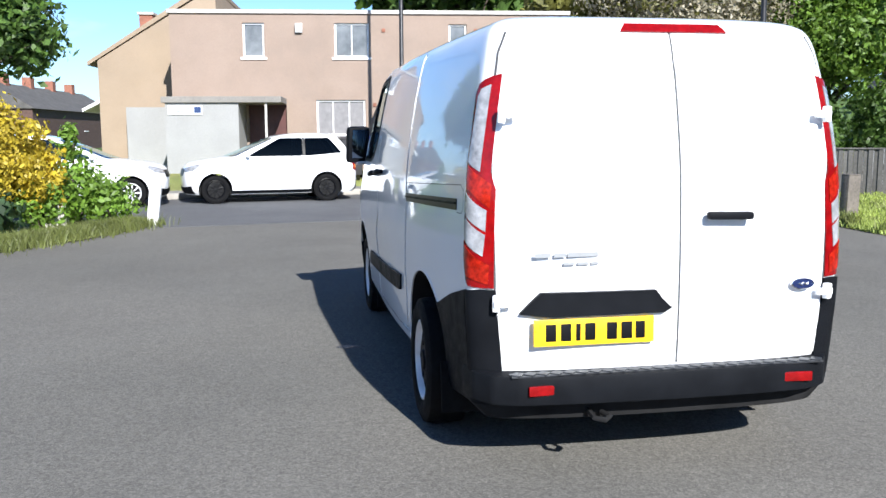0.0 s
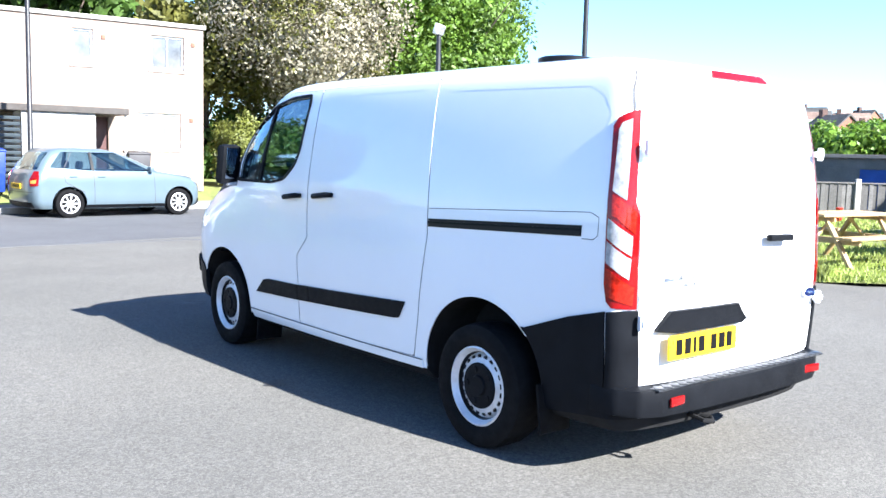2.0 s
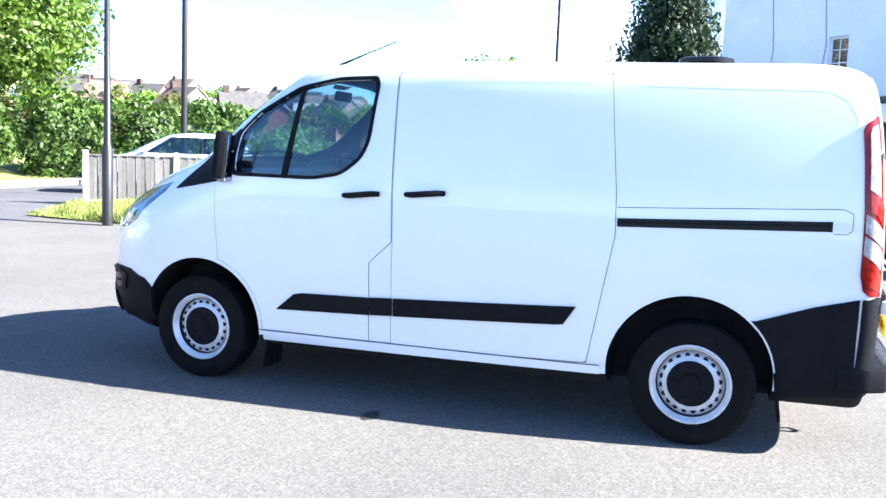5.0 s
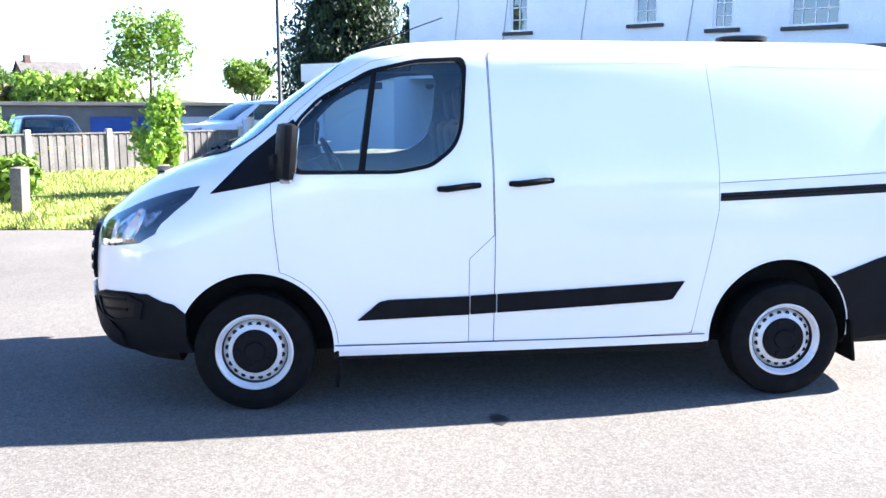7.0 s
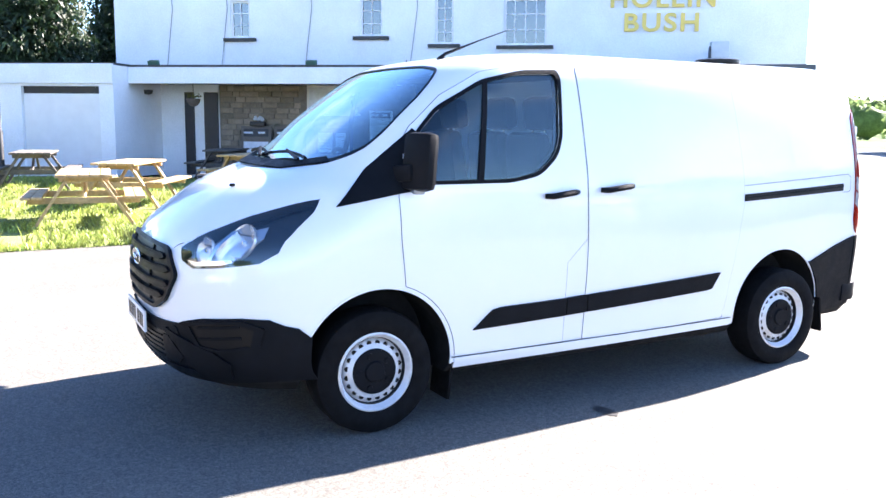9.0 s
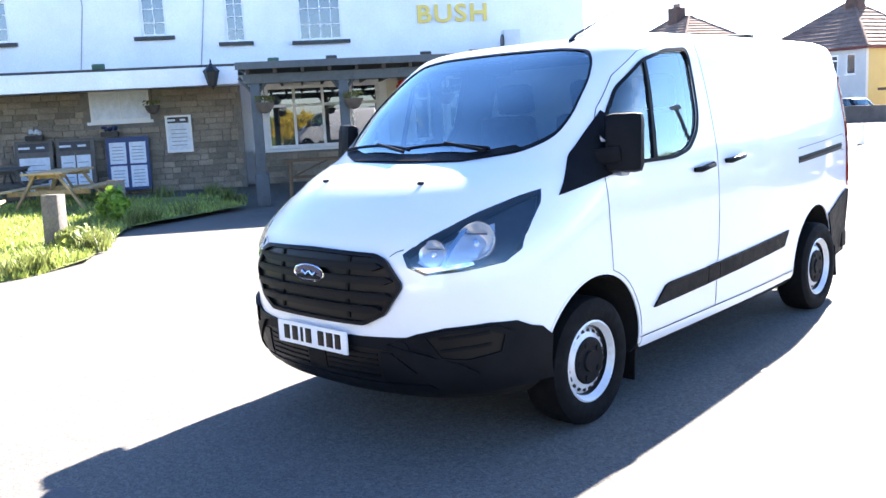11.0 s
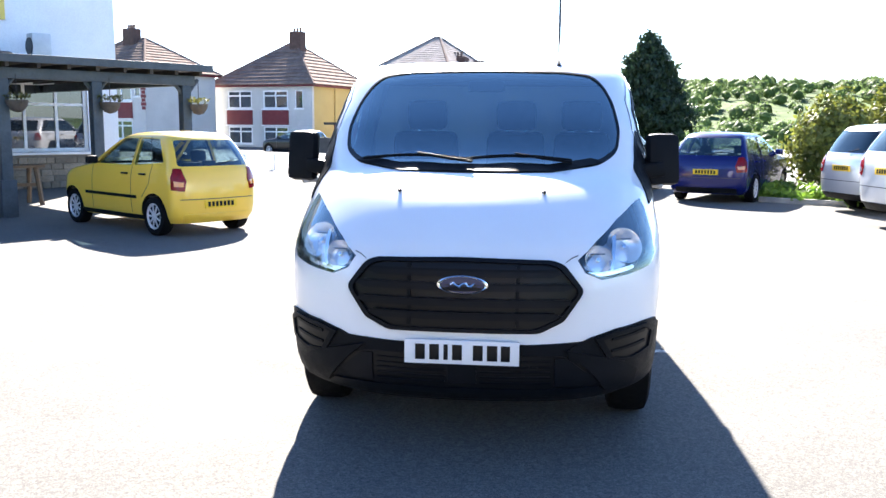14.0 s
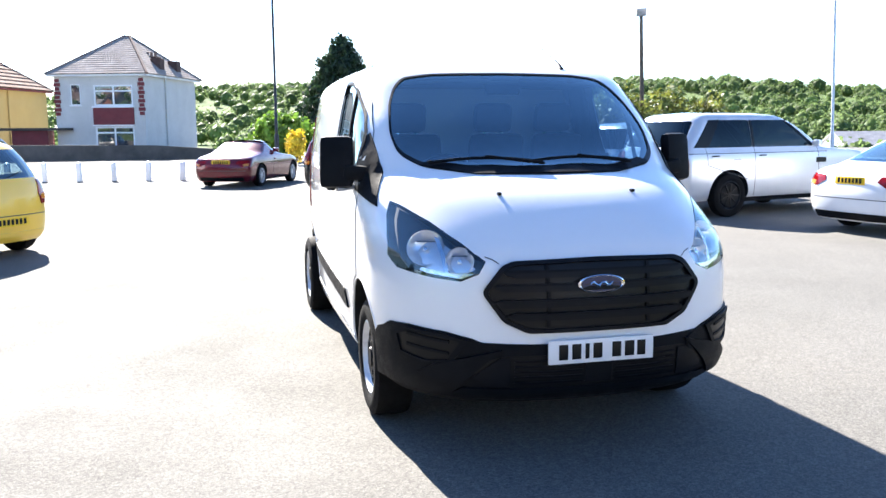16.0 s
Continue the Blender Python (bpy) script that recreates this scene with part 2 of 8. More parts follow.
PANE = shader("window_pane", (0.035, 0.042, 0.05), 0.01, coat=1.0, vary=0.4, scale=1.3, spec=1.0)
PANE.node_tree.nodes["Principled BSDF"].inputs["Coat Roughness"].default_value = 0.0
NET = shader("net_curtained_pane", (0.13, 0.135, 0.14), 0.1, coat=0.6, vary=0.5, scale=1.6)
BLIND = shader("pale_blind", (0.19, 0.185, 0.19), 0.8, vary=0.15, scale=6.0)
STONE = shader("brown_sandstone", (0.29, 0.238, 0.178), 0.9, vary=0.2, scale=2.0, fine=0.25, fine_scale=30.0, bump=0.008, bump_scale=30.0, random_hue=0.3)
MORTAR = shader("mortar", (0.20, 0.175, 0.145), 0.95, vary=0.2, scale=8.0, bump=0.004, bump_scale=60.0)
GREY_PAINT = shader("grey_painted_timber", (0.055, 0.070, 0.080), 0.55, vary=0.2, scale=4.0, fine=0.15, fine_scale=25.0, bump=0.002, bump_scale=30.0)
DARK_TIMBER = shader("dark_timber", (0.05, 0.042, 0.036), 0.7, vary=0.25, scale=5.0)
PINE = shader("pale_pine", (0.44, 0.30, 0.15), 0.65, vary=0.18, scale=3.0, fine=0.2, fine_scale=22.0, bump=0.002, bump_scale=40.0, random_hue=0.12)
WORN_PINE = shader("worn_brown_timber", (0.17, 0.105, 0.055), 0.75, vary=0.25, scale=3.0, fine=0.2, fine_scale=22.0)
OLD_WOOD = shader("weathered_wood", (0.12, 0.105, 0.09), 0.85, vary=0.25, scale=3.0, fine=0.25, fine_scale=25.0, bump=0.003, bump_scale=40.0, random_hue=0.18)
FENCE_WOOD = shader("silvered_fence_board", (0.105, 0.100, 0.094), 0.85, vary=0.2, scale=2.0, fine=0.25, fine_scale=25.0, bump=0.003, bump_scale=40.0, random_hue=0.2)
BROWN_FENCE = shader("brown_fence_board", (0.13, 0.075, 0.05), 0.8, vary=0.2, scale=3.0, random_hue=0.15)
CONCRETE = shader("pale_concrete", (0.42, 0.40, 0.37), 0.85, vary=0.15, scale=3.0, fine=0.15, fine_scale=50.0, bump=0.003, bump_scale=60.0)
DARK_WALL = shader("dark_stone_wall", (0.085, 0.08, 0.075), 0.9, vary=0.3, scale=1.5, bump=0.01, bump_scale=10.0)
SLATE = shader("grey_slate", (0.40, 0.37, 0.355), 0.6, vary=0.25, scale=1.2, fine=0.2, fine_scale=12.0)
PALE_TILE = shader("lichened_pale_tile", (0.33, 0.285, 0.255), 0.9, spec=0.05, vary=0.22, scale=1.1, fine=0.3, fine_scale=14.0, stain=(0.26, 0.21, 0.19), stain_scale=1.6, stain_amount=0.6)
TILE = shader("brown_roof_tile", (0.22, 0.155, 0.125), 0.9, spec=0.05, vary=0.25, scale=1.5, fine=0.2, fine_scale=10.0)
MAROON = shader("maroon_panel", (0.16, 0.018, 0.022), 0.6, vary=0.15, scale=2.0)
MUSTARD = shader("mustard_render", (0.50, 0.37, 0.14), 0.9, vary=0.06, scale=0.6)
PEBBLE = shader("pale_pebbledash", (0.55, 0.54, 0.51), 0.95, vary=0.08, scale=0.9, fine=0.2, fine_scale=40.0)
BRICK = shader("red_brick", (0.24, 0.10, 0.065), 0.9, vary=0.25, scale=5.0)
# Brick darkened for the shade on the backlit chimneys; also used on the terrace.
CHIMNEY = shader("shaded_brick", (0.085, 0.05, 0.04), 0.95, vary=0.3, scale=5.0, bump=0.01, bump_scale=12.0)
DOOR_DARK = shader("dark_red_door", (0.07, 0.022, 0.018), 0.5, vary=0.2, scale=4.0)
ROSY_BRICK = shader("rosy_brick", (0.27, 0.085, 0.05), 0.9, vary=0.2, scale=3.0, fine=0.2, fine_scale=20.0)
BLACK_PAINT = shader("black_paint", (0.015, 0.015, 0.017), 0.45, vary=0.2, scale=5.0)
BLUE_BIN = shader("blue_bin_plastic", (0.006, 0.03, 0.24), 0.45, vary=0.08, scale=5.0)
DARK_BIN = shader("dark_bin_plastic", (0.03, 0.028, 0.03), 0.5, vary=0.15, scale=5.0)
BLUE_DOOR = shader("blue_garage_door", (0.025, 0.09, 0.36), 0.6, vary=0.15, scale=2.0)
BOARD_BLUE = shader("navy_notice_board", (0.012, 0.035, 0.12), 0.5)
PAPER = shader("poster_paper", (0.68, 0.72, 0.76), 0.7, vary=0.12, scale=9.0)
GOLD = shader("gold_letter", (0.72, 0.53, 0.13), 0.45, metal=0.3)
BARK = shader("bark", (0.11, 0.085, 0.065), 0.95, vary=0.3, scale=6.0, bump=0.02, bump_scale=25.0)
LEAF_BRIGHT = leaf("bright_leaf", (0.15, 0.26, 0.03))
LEAF_MID = leaf("mid_leaf", (0.08, 0.15, 0.025))
LEAF_DARK = leaf("conifer_leaf", (0.026, 0.052, 0.02))
LEAF_GOLD = leaf("golden_leaf", (0.62, 0.48, 0.04), 0.3)
LEAF_BLOSSOM = leaf("blossom", (0.30, 0.27, 0.19), 0.35)
LEAF_OLIVE = leaf("olive_leaf", (0.12, 0.12, 0.025))
LEAF_HEDGE = leaf("hedge_leaf", (0.15, 0.165, 0.03), 0.35)
POPPY = shader("poppy_red", (0.75, 0.03, 0.01), 0.6)
WOODS = leaf("far_woods", (0.165, 0.235, 0.085), 0.3, 0.34, 0.55)
WOODS.node_tree.nodes["Principled BSDF"].inputs["Specular IOR Level"].default_value = 0.08
FAR_FIELD = shader("far_field", (0.085, 0.13, 0.04), 0.95, vary=0.4, scale=0.02, fine=0.3, fine_scale=0.3, spec=0.1)
METAL_BOX = shader("grey_metal_box", (0.55, 0.56, 0.57), 0.45, metal=0.3, vary=0.1, scale=4.0)

from mathutils import geometry

# ---- mesh helpers ----


def mesh_of(name, bm, material, smooth=None):
    """A mesh from a bmesh; smooth: the angle in degrees past which edges stay sharp."""
    me = bpy.data.meshes.new(name)
    bm.to_mesh(me)
    bm.free()
    for m in material if isinstance(material, (list, tuple)) else (material,):
        me.materials.append(m)
    if smooth:
        me.polygons.foreach_set("use_smooth", [True] * len(me.polygons))
        me.set_sharp_from_angle(angle=radians(smooth))
    return me


def part(name, bm, material, parent=None, label="", smooth=35):
    """Links a bmesh as one mesh object under a thing or a part."""
    ob = new(name, mesh_of(name, bm, material, smooth))
    if parent:
        ob.parent = parent
    return tagged(ob, label) if label else ob


def thing(name, label, category, at=None, group="", kind=""):
    ob = new(name)
    ob.empty_display_size = 0.1
    if at is not None:
        ob.matrix_world = at
    return tagged(ob, label, category, group, kind)


def solid(name, bm, material, label, category, group="", kind="", smooth=35):
    return tagged(part(name, bm, material, smooth=smooth), label, category, group, kind)


def add_box(bm, size, m=None, bevel=0.0, index=0, taper=None):
    """Adds a box of that size, centred, at the pose m, with bevelled edges. taper: scale of the upper end."""
    r = bmesh.ops.create_cube(bm, size=1.0)
    vs = r["verts"]
    for v in vs:
        k = taper if taper and v.co.z > 0 else (1, 1)
        v.co = Vector((v.co.x * size[0] * k[0], v.co.y * size[1] * k[1], v.co.z * size[2]))
    fs = list({f for v in vs for f in v.link_faces})
    if bevel:
        es = list({e for v in vs for e in v.link_edges})
        g = bmesh.ops.bevel(bm, geom=es, offset=bevel, segments=2, affect="EDGES", profile=0.6)
        fs = list(set(g["faces"]) | {f for f in fs if f.is_valid})
        fs = list({f2 for f in fs for v in f.verts for f2 in v.link_faces})
        vs = list({v for f in fs for v in f.verts})
    for f in fs:
        f.material_index = index
    if m is not None:
        bmesh.ops.transform(bm, matrix=m, verts=vs)
    return vs


def box(size, m=None, bevel=0.0, taper=None):
    bm = bmesh.new()
    add_box(bm, size, m, bevel, taper=taper)
    return bm


def span(a, b, bevel=0.0):
    """A box from corner a to corner b."""
    a, b = Vector(a), Vector(b)
    return box([abs(v) for v in b - a], Matrix.Translation((a + b) / 2), bevel)


def add_lathe(bm, profile, steps=32, m=None, axis="x", index=0, caps=True):
    """Turns a profile of (along, radius) about an axis."""
    rings = []
    for along, r in profile:
        ring = []
        for i in range(steps):
            a = 2 * math.pi * i / steps
            c, s = r * math.cos(a), r * math.sin(a)
            p = Vector((along, c, s)) if axis == "x" else Vector((c, s, along))
            ring.append(bm.verts.new(m @ p if m is not None else p))
        rings.append(ring)
    for a, b in zip(rings, rings[1:]):
        for i in range(steps):
            j = (i + 1) % steps
            f = bm.faces.new((a[i], a[j], b[j], b[i]))
            f.material_index = index
    for ring, r in ((rings[0], profile[0][1]), (rings[-1], profile[-1][1])):
        if r > 1e-4 and caps:
            f = bm.faces.new(ring)
            f.material_index = index
    return rings


def lathe(profile, steps=32, m=None, axis="x", caps=True):
    bm = bmesh.new()
    add_lathe(bm, profile, steps, m, axis, caps=caps)
    bmesh.ops.recalc_face_normals(bm, faces=bm.faces)
    return bm


def add_tube(bm, points, radius, sides=8, index=0):
    """A tube along points; radius: one number, or one a point."""
    pts = [Vector(p) for p in points]
    rad = radius if isinstance(radius, (list, tuple)) else [radius] * len(pts)
    rings = []
    for i, p in enumerate(pts):
        d = (pts[min(i + 1, len(pts) - 1)] - pts[max(i - 1, 0)]).normalized()
        up = Vector((0, 0, 1)) if abs(d.z) < 0.9 else Vector((1, 0, 0))
        s = d.cross(up).normalized()
        u = s.cross(d)
        rings.append([bm.verts.new(p + (s * math.cos(2 * math.pi * k / sides) + u * math.sin(2 * math.pi * k / sides)) * rad[i]) for k in range(sides)])
    for a, b in zip(rings, rings[1:]):
        for k in range(sides):
            f = bm.faces.new((a[k], a[(k + 1) % sides], b[(k + 1) % sides], b[k]))
            f.material_index = index
    bm.faces.new(list(reversed(rings[0]))).material_index = index
    bm.faces.new(rings[-1]).material_index = index


def tube(points, radius, sides=8):
    bm = bmesh.new()
    add_tube(bm, points, radius, sides)
    return bm


def prism(poly, axis, lo, hi, bevel=0.0):
    """A polygon of the two other axes, drawn out along axis from lo to hi."""
    bm = bmesh.new()
    i = "xyz".index(axis)

    def at(p, k):
        c = list(p)
        c.insert(i, k)
        return c
    a = [bm.verts.new(at(p, lo)) for p in poly]
    b = [bm.verts.new(at(p, hi)) for p in poly]
    n = len(poly)
    bm.faces.new(a)
    bm.faces.new(list(reversed(b)))
    for k in range(n):
        bm.faces.new((a[k], b[k], b[(k + 1) % n], a[(k + 1) % n]))
    bmesh.ops.recalc_face_normals(bm, faces=bm.faces)
    if bevel:
        bmesh.ops.bevel(bm, geom=list(bm.edges), offset=bevel, segments=2, affect="EDGES", profile=0.6)
    return bm


def join(*bms):
    """Joins bmeshes into the first."""
    first = bms[0]
    for other in bms[1:]:
        me = bpy.data.meshes.new("join")
        other.to_mesh(me)
        other.free()
        first.from_mesh(me)
        bpy.data.meshes.remove(me)
    return first


def curve_through(zs, values):
    """A smooth function through knots that does not overshoot."""
    zs, values = np.array(zs, float), np.array(values, float)
    d = np.diff(values) / np.diff(zs)
    s = np.r_[d[0], [0 if a * b <= 0 else 2 * a * b / (a + b) for a, b in zip(d, d[1:])], d[-1]]

    def at(z):
        z = min(max(z, zs[0]), zs[-1])
        k = int(min(np.searchsorted(zs, z, side="right") - 1, len(zs) - 2))
        h = zs[k + 1] - zs[k]
        t = (z - zs[k]) / h
        return float(values[k] * (1 + 2 * t) * (1 - t) ** 2 + s[k] * h * t * (1 - t) ** 2 + values[k + 1] * t * t * (3 - 2 * t) + s[k + 1] * h * t * t * (t - 1))
    return at


class Shell:
    """A vehicle's skin as level outlines: z, half width, front end, depth and power of the front corner, rear end."""

    def __init__(self, knots, rear=(0.14, 2.6), narrow=0.0, narrow_from=-0.9, narrow_over=1.4):
        cols = list(zip(*knots))
        self.zs = cols[0]
        self.w, self.yf, self.lf, self.nf, self.yr = (curve_through(cols[0], c) for c in cols[1:6])
        self.lr, self.nr = rear
        self.narrow, self.a, self.b = narrow, narrow_from, narrow_over

    def wide(self, y, z):
        s = min(max((self.a - y) / self.b, 0), 1)
        return self.w(z) * (1 - self.narrow * s * s)

    def half(self, y, z):
        """Half the width at y, z."""
        w, f0, r0 = self.wide(y, z), self.yf(z) - self.lf(z), self.yr(z) + self.lr
        if y > f0:
            n = self.nf(z)
            return w * max(1 - min((y - f0) / self.lf(z), 1) ** n, 0) ** (1 / n)
        if y < r0:
            return w * max(1 - min((r0 - y) / self.lr, 1) ** self.nr, 0) ** (1 / self.nr)
        return w

    def side(self, sign):
        return lambda y, z: Vector((sign * self.half(y, z), y, z))

    def front(self, a, z):
        """The point at the angle a (degrees from the middle, to +x) round the front."""
        n, q = self.nf(z), radians(abs(a))
        s, c = math.sin(q) ** (2 / n), max(math.cos(q), 0) ** (2 / n)
        return Vector((math.copysign(self.w(z) * s, a), self.yf(z) - self.lf(z) + self.lf(z) * c, z))

    def back(self, a, z):
        n, q = self.nr, radians(abs(a))
        s, c = math.sin(q) ** (2 / n), max(math.cos(q), 0) ** (2 / n)
        y = self.yr(z) + self.lr - self.lr * c
        return Vector((math.copysign(self.wide(y, z) * s, a), y, z))

    def front_angle(self, x, z):
        return math.copysign(math.degrees(math.asin(min(abs(x) / self.w(z), 1) ** (self.nf(z) / 2))), x)

    def back_angle(self, x, z):
        return math.copysign(math.degrees(math.asin(min(abs(x) / self.wide(self.yr(z), z), 1) ** (self.nr / 2))), x)

    def loop(self, z, front_steps=14, side_steps=40, rear_steps=10, inset=0.0):
        pts = [self.front(90 * i / front_steps, z) for i in range(front_steps)]
        y0, y1 = self.yf(z) - self.lf(z), self.yr(z) + self.lr
        pts += [Vector((self.wide(y, z), y, z)) for y in (y0 + (y1 - y0) * i / side_steps for i in range(side_steps))]
        pts += [self.back(90 * (1 - i / rear_steps), z) for i in range(rear_steps + 1)]
        pts += [Vector((-p.x, p.y, p.z)) for p in reversed(pts[1:-1])]
        return pts

    def mesh(self, levels, front_steps=14, side_steps=40, rear_steps=10):
        bm = bmesh.new()
        rings = [[bm.verts.new(p) for p in self.loop(z, front_steps, side_steps, rear_steps)] for z in levels]
        n = len(rings[0])
        for a, b in zip(rings, rings[1:]):
            for i in range(n):
                bm.faces.new((a[i], b[i], b[(i + 1) % n], a[(i + 1) % n]))
        bm.faces.new(rings[0])
        for v in rings[-1]:
            v.co.x = 0.0
        bmesh.ops.remove_doubles(bm, verts=rings[-1], dist=1e-4)
        bmesh.ops.dissolve_degenerate(bm, edges=bm.edges, dist=1e-5)
        bmesh.ops.recalc_face_normals(bm, faces=bm.faces)
        return bm


def patch(poly, chart, du, dv, off, depth, outward=None, hole=None, closed=False):
    """A sheet over the polygon of a chart, off metres above the surface, with a rim that goes down by depth."""
    bm = bmesh.new()
    loops = [poly] + ([hole] if hole else [])
    corners = [bm.verts.new((u, v, 0)) for loop in loops for u, v in loop]
    for tri in geometry.tessellate_polygon([[Vector((u, v, 0)) for u, v in loop] for loop in loops]):
        if len(set(tri)) == 3:
            bm.faces.new([corners[i] for i in tri])
    us, vs = [p[0] for p in poly], [p[1] for p in poly]
    for lo, hi, step, no in ((min(us), max(us), du, (1, 0, 0)), (min(vs), max(vs), dv, (0, 1, 0))):
        k = max(1, int((hi - lo) / step))
        for i in range(1, k):
            c = lo + (hi - lo) * i / k
            bmesh.ops.bisect_plane(bm, geom=list(bm.verts) + list(bm.edges) + list(bm.faces), plane_co=Vector(no) * c, plane_no=no, dist=1e-7)
    bmesh.ops.triangulate(bm, faces=[f for f in bm.faces if len(f.verts) > 4])
    e = 1e-4
    eu, ev = e * (max(us) - min(us)), e * (max(vs) - min(vs))
    low, ups = {}, {}
    centre = outward or Vector((0, 0, 0.8))
    for v in list(bm.verts):
        u, w = v.co.x, v.co.y
        p = chart(u, w)
        n = (chart(u + eu, w) - chart(u - eu, w)).cross(chart(u, w + ev) - chart(u, w - ev))
        if n.length < 1e-14:
            n = p - centre
        n.normalize()
        flat = Vector((p.x - centre.x, (p.y - centre.y) * 0.35, (p.z - centre.z) * 0.6))
        if n.dot(flat) < 0:
            n = -n
        v.co = p + n * off
        low[v] = p + n * (off - depth)
        ups[v] = n
    top_faces = list(bm.faces)
    up = {f: sum((ups[v] for v in f.verts), Vector()) for f in top_faces}
    rim = [ed for ed in bm.edges if ed.is_boundary]
    twin = {}
    for v in {v for ed in rim for v in ed.verts} if not closed else list(low):
        twin[v] = bm.verts.new(low[v])
    if closed:
        for f in top_faces:
            bm.faces.new([twin[v] for v in reversed(f.verts)])
    for ed in rim:
        a, b = ed.verts
        bm.faces.new((a, b, twin[b], twin[a]))
    bmesh.ops.recalc_face_normals(bm, faces=bm.faces)
    bm.normal_update()
    if sum(f.normal.dot(up[f]) * f.calc_area() for f in top_faces) < 0:
        bmesh.ops.reverse_faces(bm, faces=bm.faces)
    return bm


def ribbon(points, chart, width, off, depth=0.002, step=0.04):
    """A thin strip along a line of a chart (both chart axes in metres)."""
    pts = [Vector((*p, 0)) for p in points]
    fine = []
    for a, b in zip(pts, pts[1:]):
        k = max(1, int((b - a).length / step))
        fine += [a + (b - a) * i / k for i in range(k)]
    fine.append(pts[-1])
    left, right = [], []
    for i, p in enumerate(fine):
        d = (fine[min(i + 1, len(fine) - 1)] - fine[max(i - 1, 0)]).normalized()
        s = Vector((-d.y, d.x, 0)) * width / 2
        left.append(p + s)
        right.append(p - s)
    bm = bmesh.new()
    e = 1e-4

    def lift(q):
        p = chart(q.x, q.y)
        n = (chart(q.x + e, q.y) - chart(q.x - e, q.y)).cross(chart(q.x, q.y + e) - chart(q.x, q.y - e)).normalized()
        if n.dot(Vector((p.x, p.y * 0.35, (p.z - 0.8) * 0.6))) < 0:
            n = -n
        return p + n * off
    rows = [(bm.verts.new(lift(a)), bm.verts.new(lift(b))) for a, b in zip(left, right)]
    for (a, b), (c, d) in zip(rows, rows[1:]):
        bm.faces.new((a, b, d, c))
    return bm


def evaluated(ob):
    """The mesh of an object with its modifiers carried out."""
    bpy.context.view_layer.update()
    return bpy.data.meshes.new_from_object(ob.evaluated_get(bpy.context.evaluated_depsgraph_get()))


def cut(bm, materials, cutters, smooth=35):
    """Takes closed cutters, each with the number of its faces' material, away from a closed bmesh."""
    base = new("base", mesh_of("base", bm, materials))
    used = [base]
    for c, k in cutters:
        for f in c.faces:
            f.material_index = k
        tool = new("tool", mesh_of("tool", c, materials))
        used.append(tool)
        md = base.modifiers.new("cut", "BOOLEAN")
        md.operation, md.solver, md.object = "DIFFERENCE", "EXACT", tool
    me = evaluated(base)
    for o in used:
        d = o.data
        bpy.data.objects.remove(o)
        bpy.data.meshes.remove(d)
    me.polygons.foreach_set("use_smooth", [True] * len(me.polygons))
    me.set_sharp_from_angle(angle=radians(smooth))
    return me


def arc(cx, cz, r, a0, a1, steps):
    return [(cx + r * math.cos(radians(a0 + (a1 - a0) * i / steps)), cz + r * math.sin(radians(a0 + (a1 - a0) * i / steps))) for i in range(steps + 1)]


def rounded(poly, r, steps=4):
    """The polygon with its corners rounded off."""
    out, n = [], len(poly)
    for i in range(n):
        p, a, b = (Vector(poly[k % n]) for k in (i, i - 1, i + 1))
        q = min(r, (a - p).length * 0.45, (b - p).length * 0.45)
        s, e = p + (a - p).normalized() * q, p + (b - p).normalized() * q
        for k in range(steps + 1):
            t = k / steps
            out.append(tuple(s * (1 - t) ** 2 + p * 2 * t * (1 - t) + e * t * t))
    return out

# ---- ground ----


def smooth01(t):
    t = min(max(t, 0.0), 1.0)
    return t * t * (3 - 2 * t)


def land(x, y):
    """Height of the land: flat round the car park, a valley beyond, hills to the south, west and east."""
    r = math.hypot(x, y)
    if r < 62:
        return 0.0
    a = math.degrees(math.atan2(y, x))
    south = smooth01((50 - abs(a + 105)) / 40)
    east = smooth01((38 - abs(a - 42)) / 28)
    wave = 6 * noise.noise(Vector((x * 0.006, y * 0.006, 3.1))) + 2.5 * noise.noise(Vector((x * 0.02, y * 0.02, 1.7)))
    dip = -9 * smooth01((r - 62) / 90) * south
    rise = 33 * smooth01((r - 190) / 420) * south + 8 * smooth01((r - 62) / 170) * east + 2 * smooth01((r - 62) / 300)
    return dip + rise + wave * smooth01((r - 62) / 200)


bm = bmesh.new()
radii = [0, 5, 10, 20, 30, 45, 62, 75, 90, 110, 135, 165, 200, 240, 290, 350, 420, 500, 600, 720, 900, 1300, 2200, 3400]
turns = 96
rings = []
for r in radii:
    if r == 0:
        rings.append([bm.verts.new((0, 0, 0))])
        continue
    rings.append([bm.verts.new((r * math.cos(2 * math.pi * i / turns), r * math.sin(2 * math.pi * i / turns), land(r * math.cos(2 * math.pi * i / turns), r * math.sin(2 * math.pi * i / turns)))) for i in range(turns)])
for k, (a, b) in enumerate(zip(rings, rings[1:])):
    for i in range(turns):
        j = (i + 1) % turns
        f = bm.faces.new((a[0], b[i], b[j]) if len(a) == 1 else (a[i], b[i], b[j], a[j]))
        f.material_index = 0 if radii[k] < 62 else 1
solid("ground", bm, [ASPHALT, FAR_FIELD], "worn grey tarmac car park running out to fields", "ground", kind="structure", smooth=60)

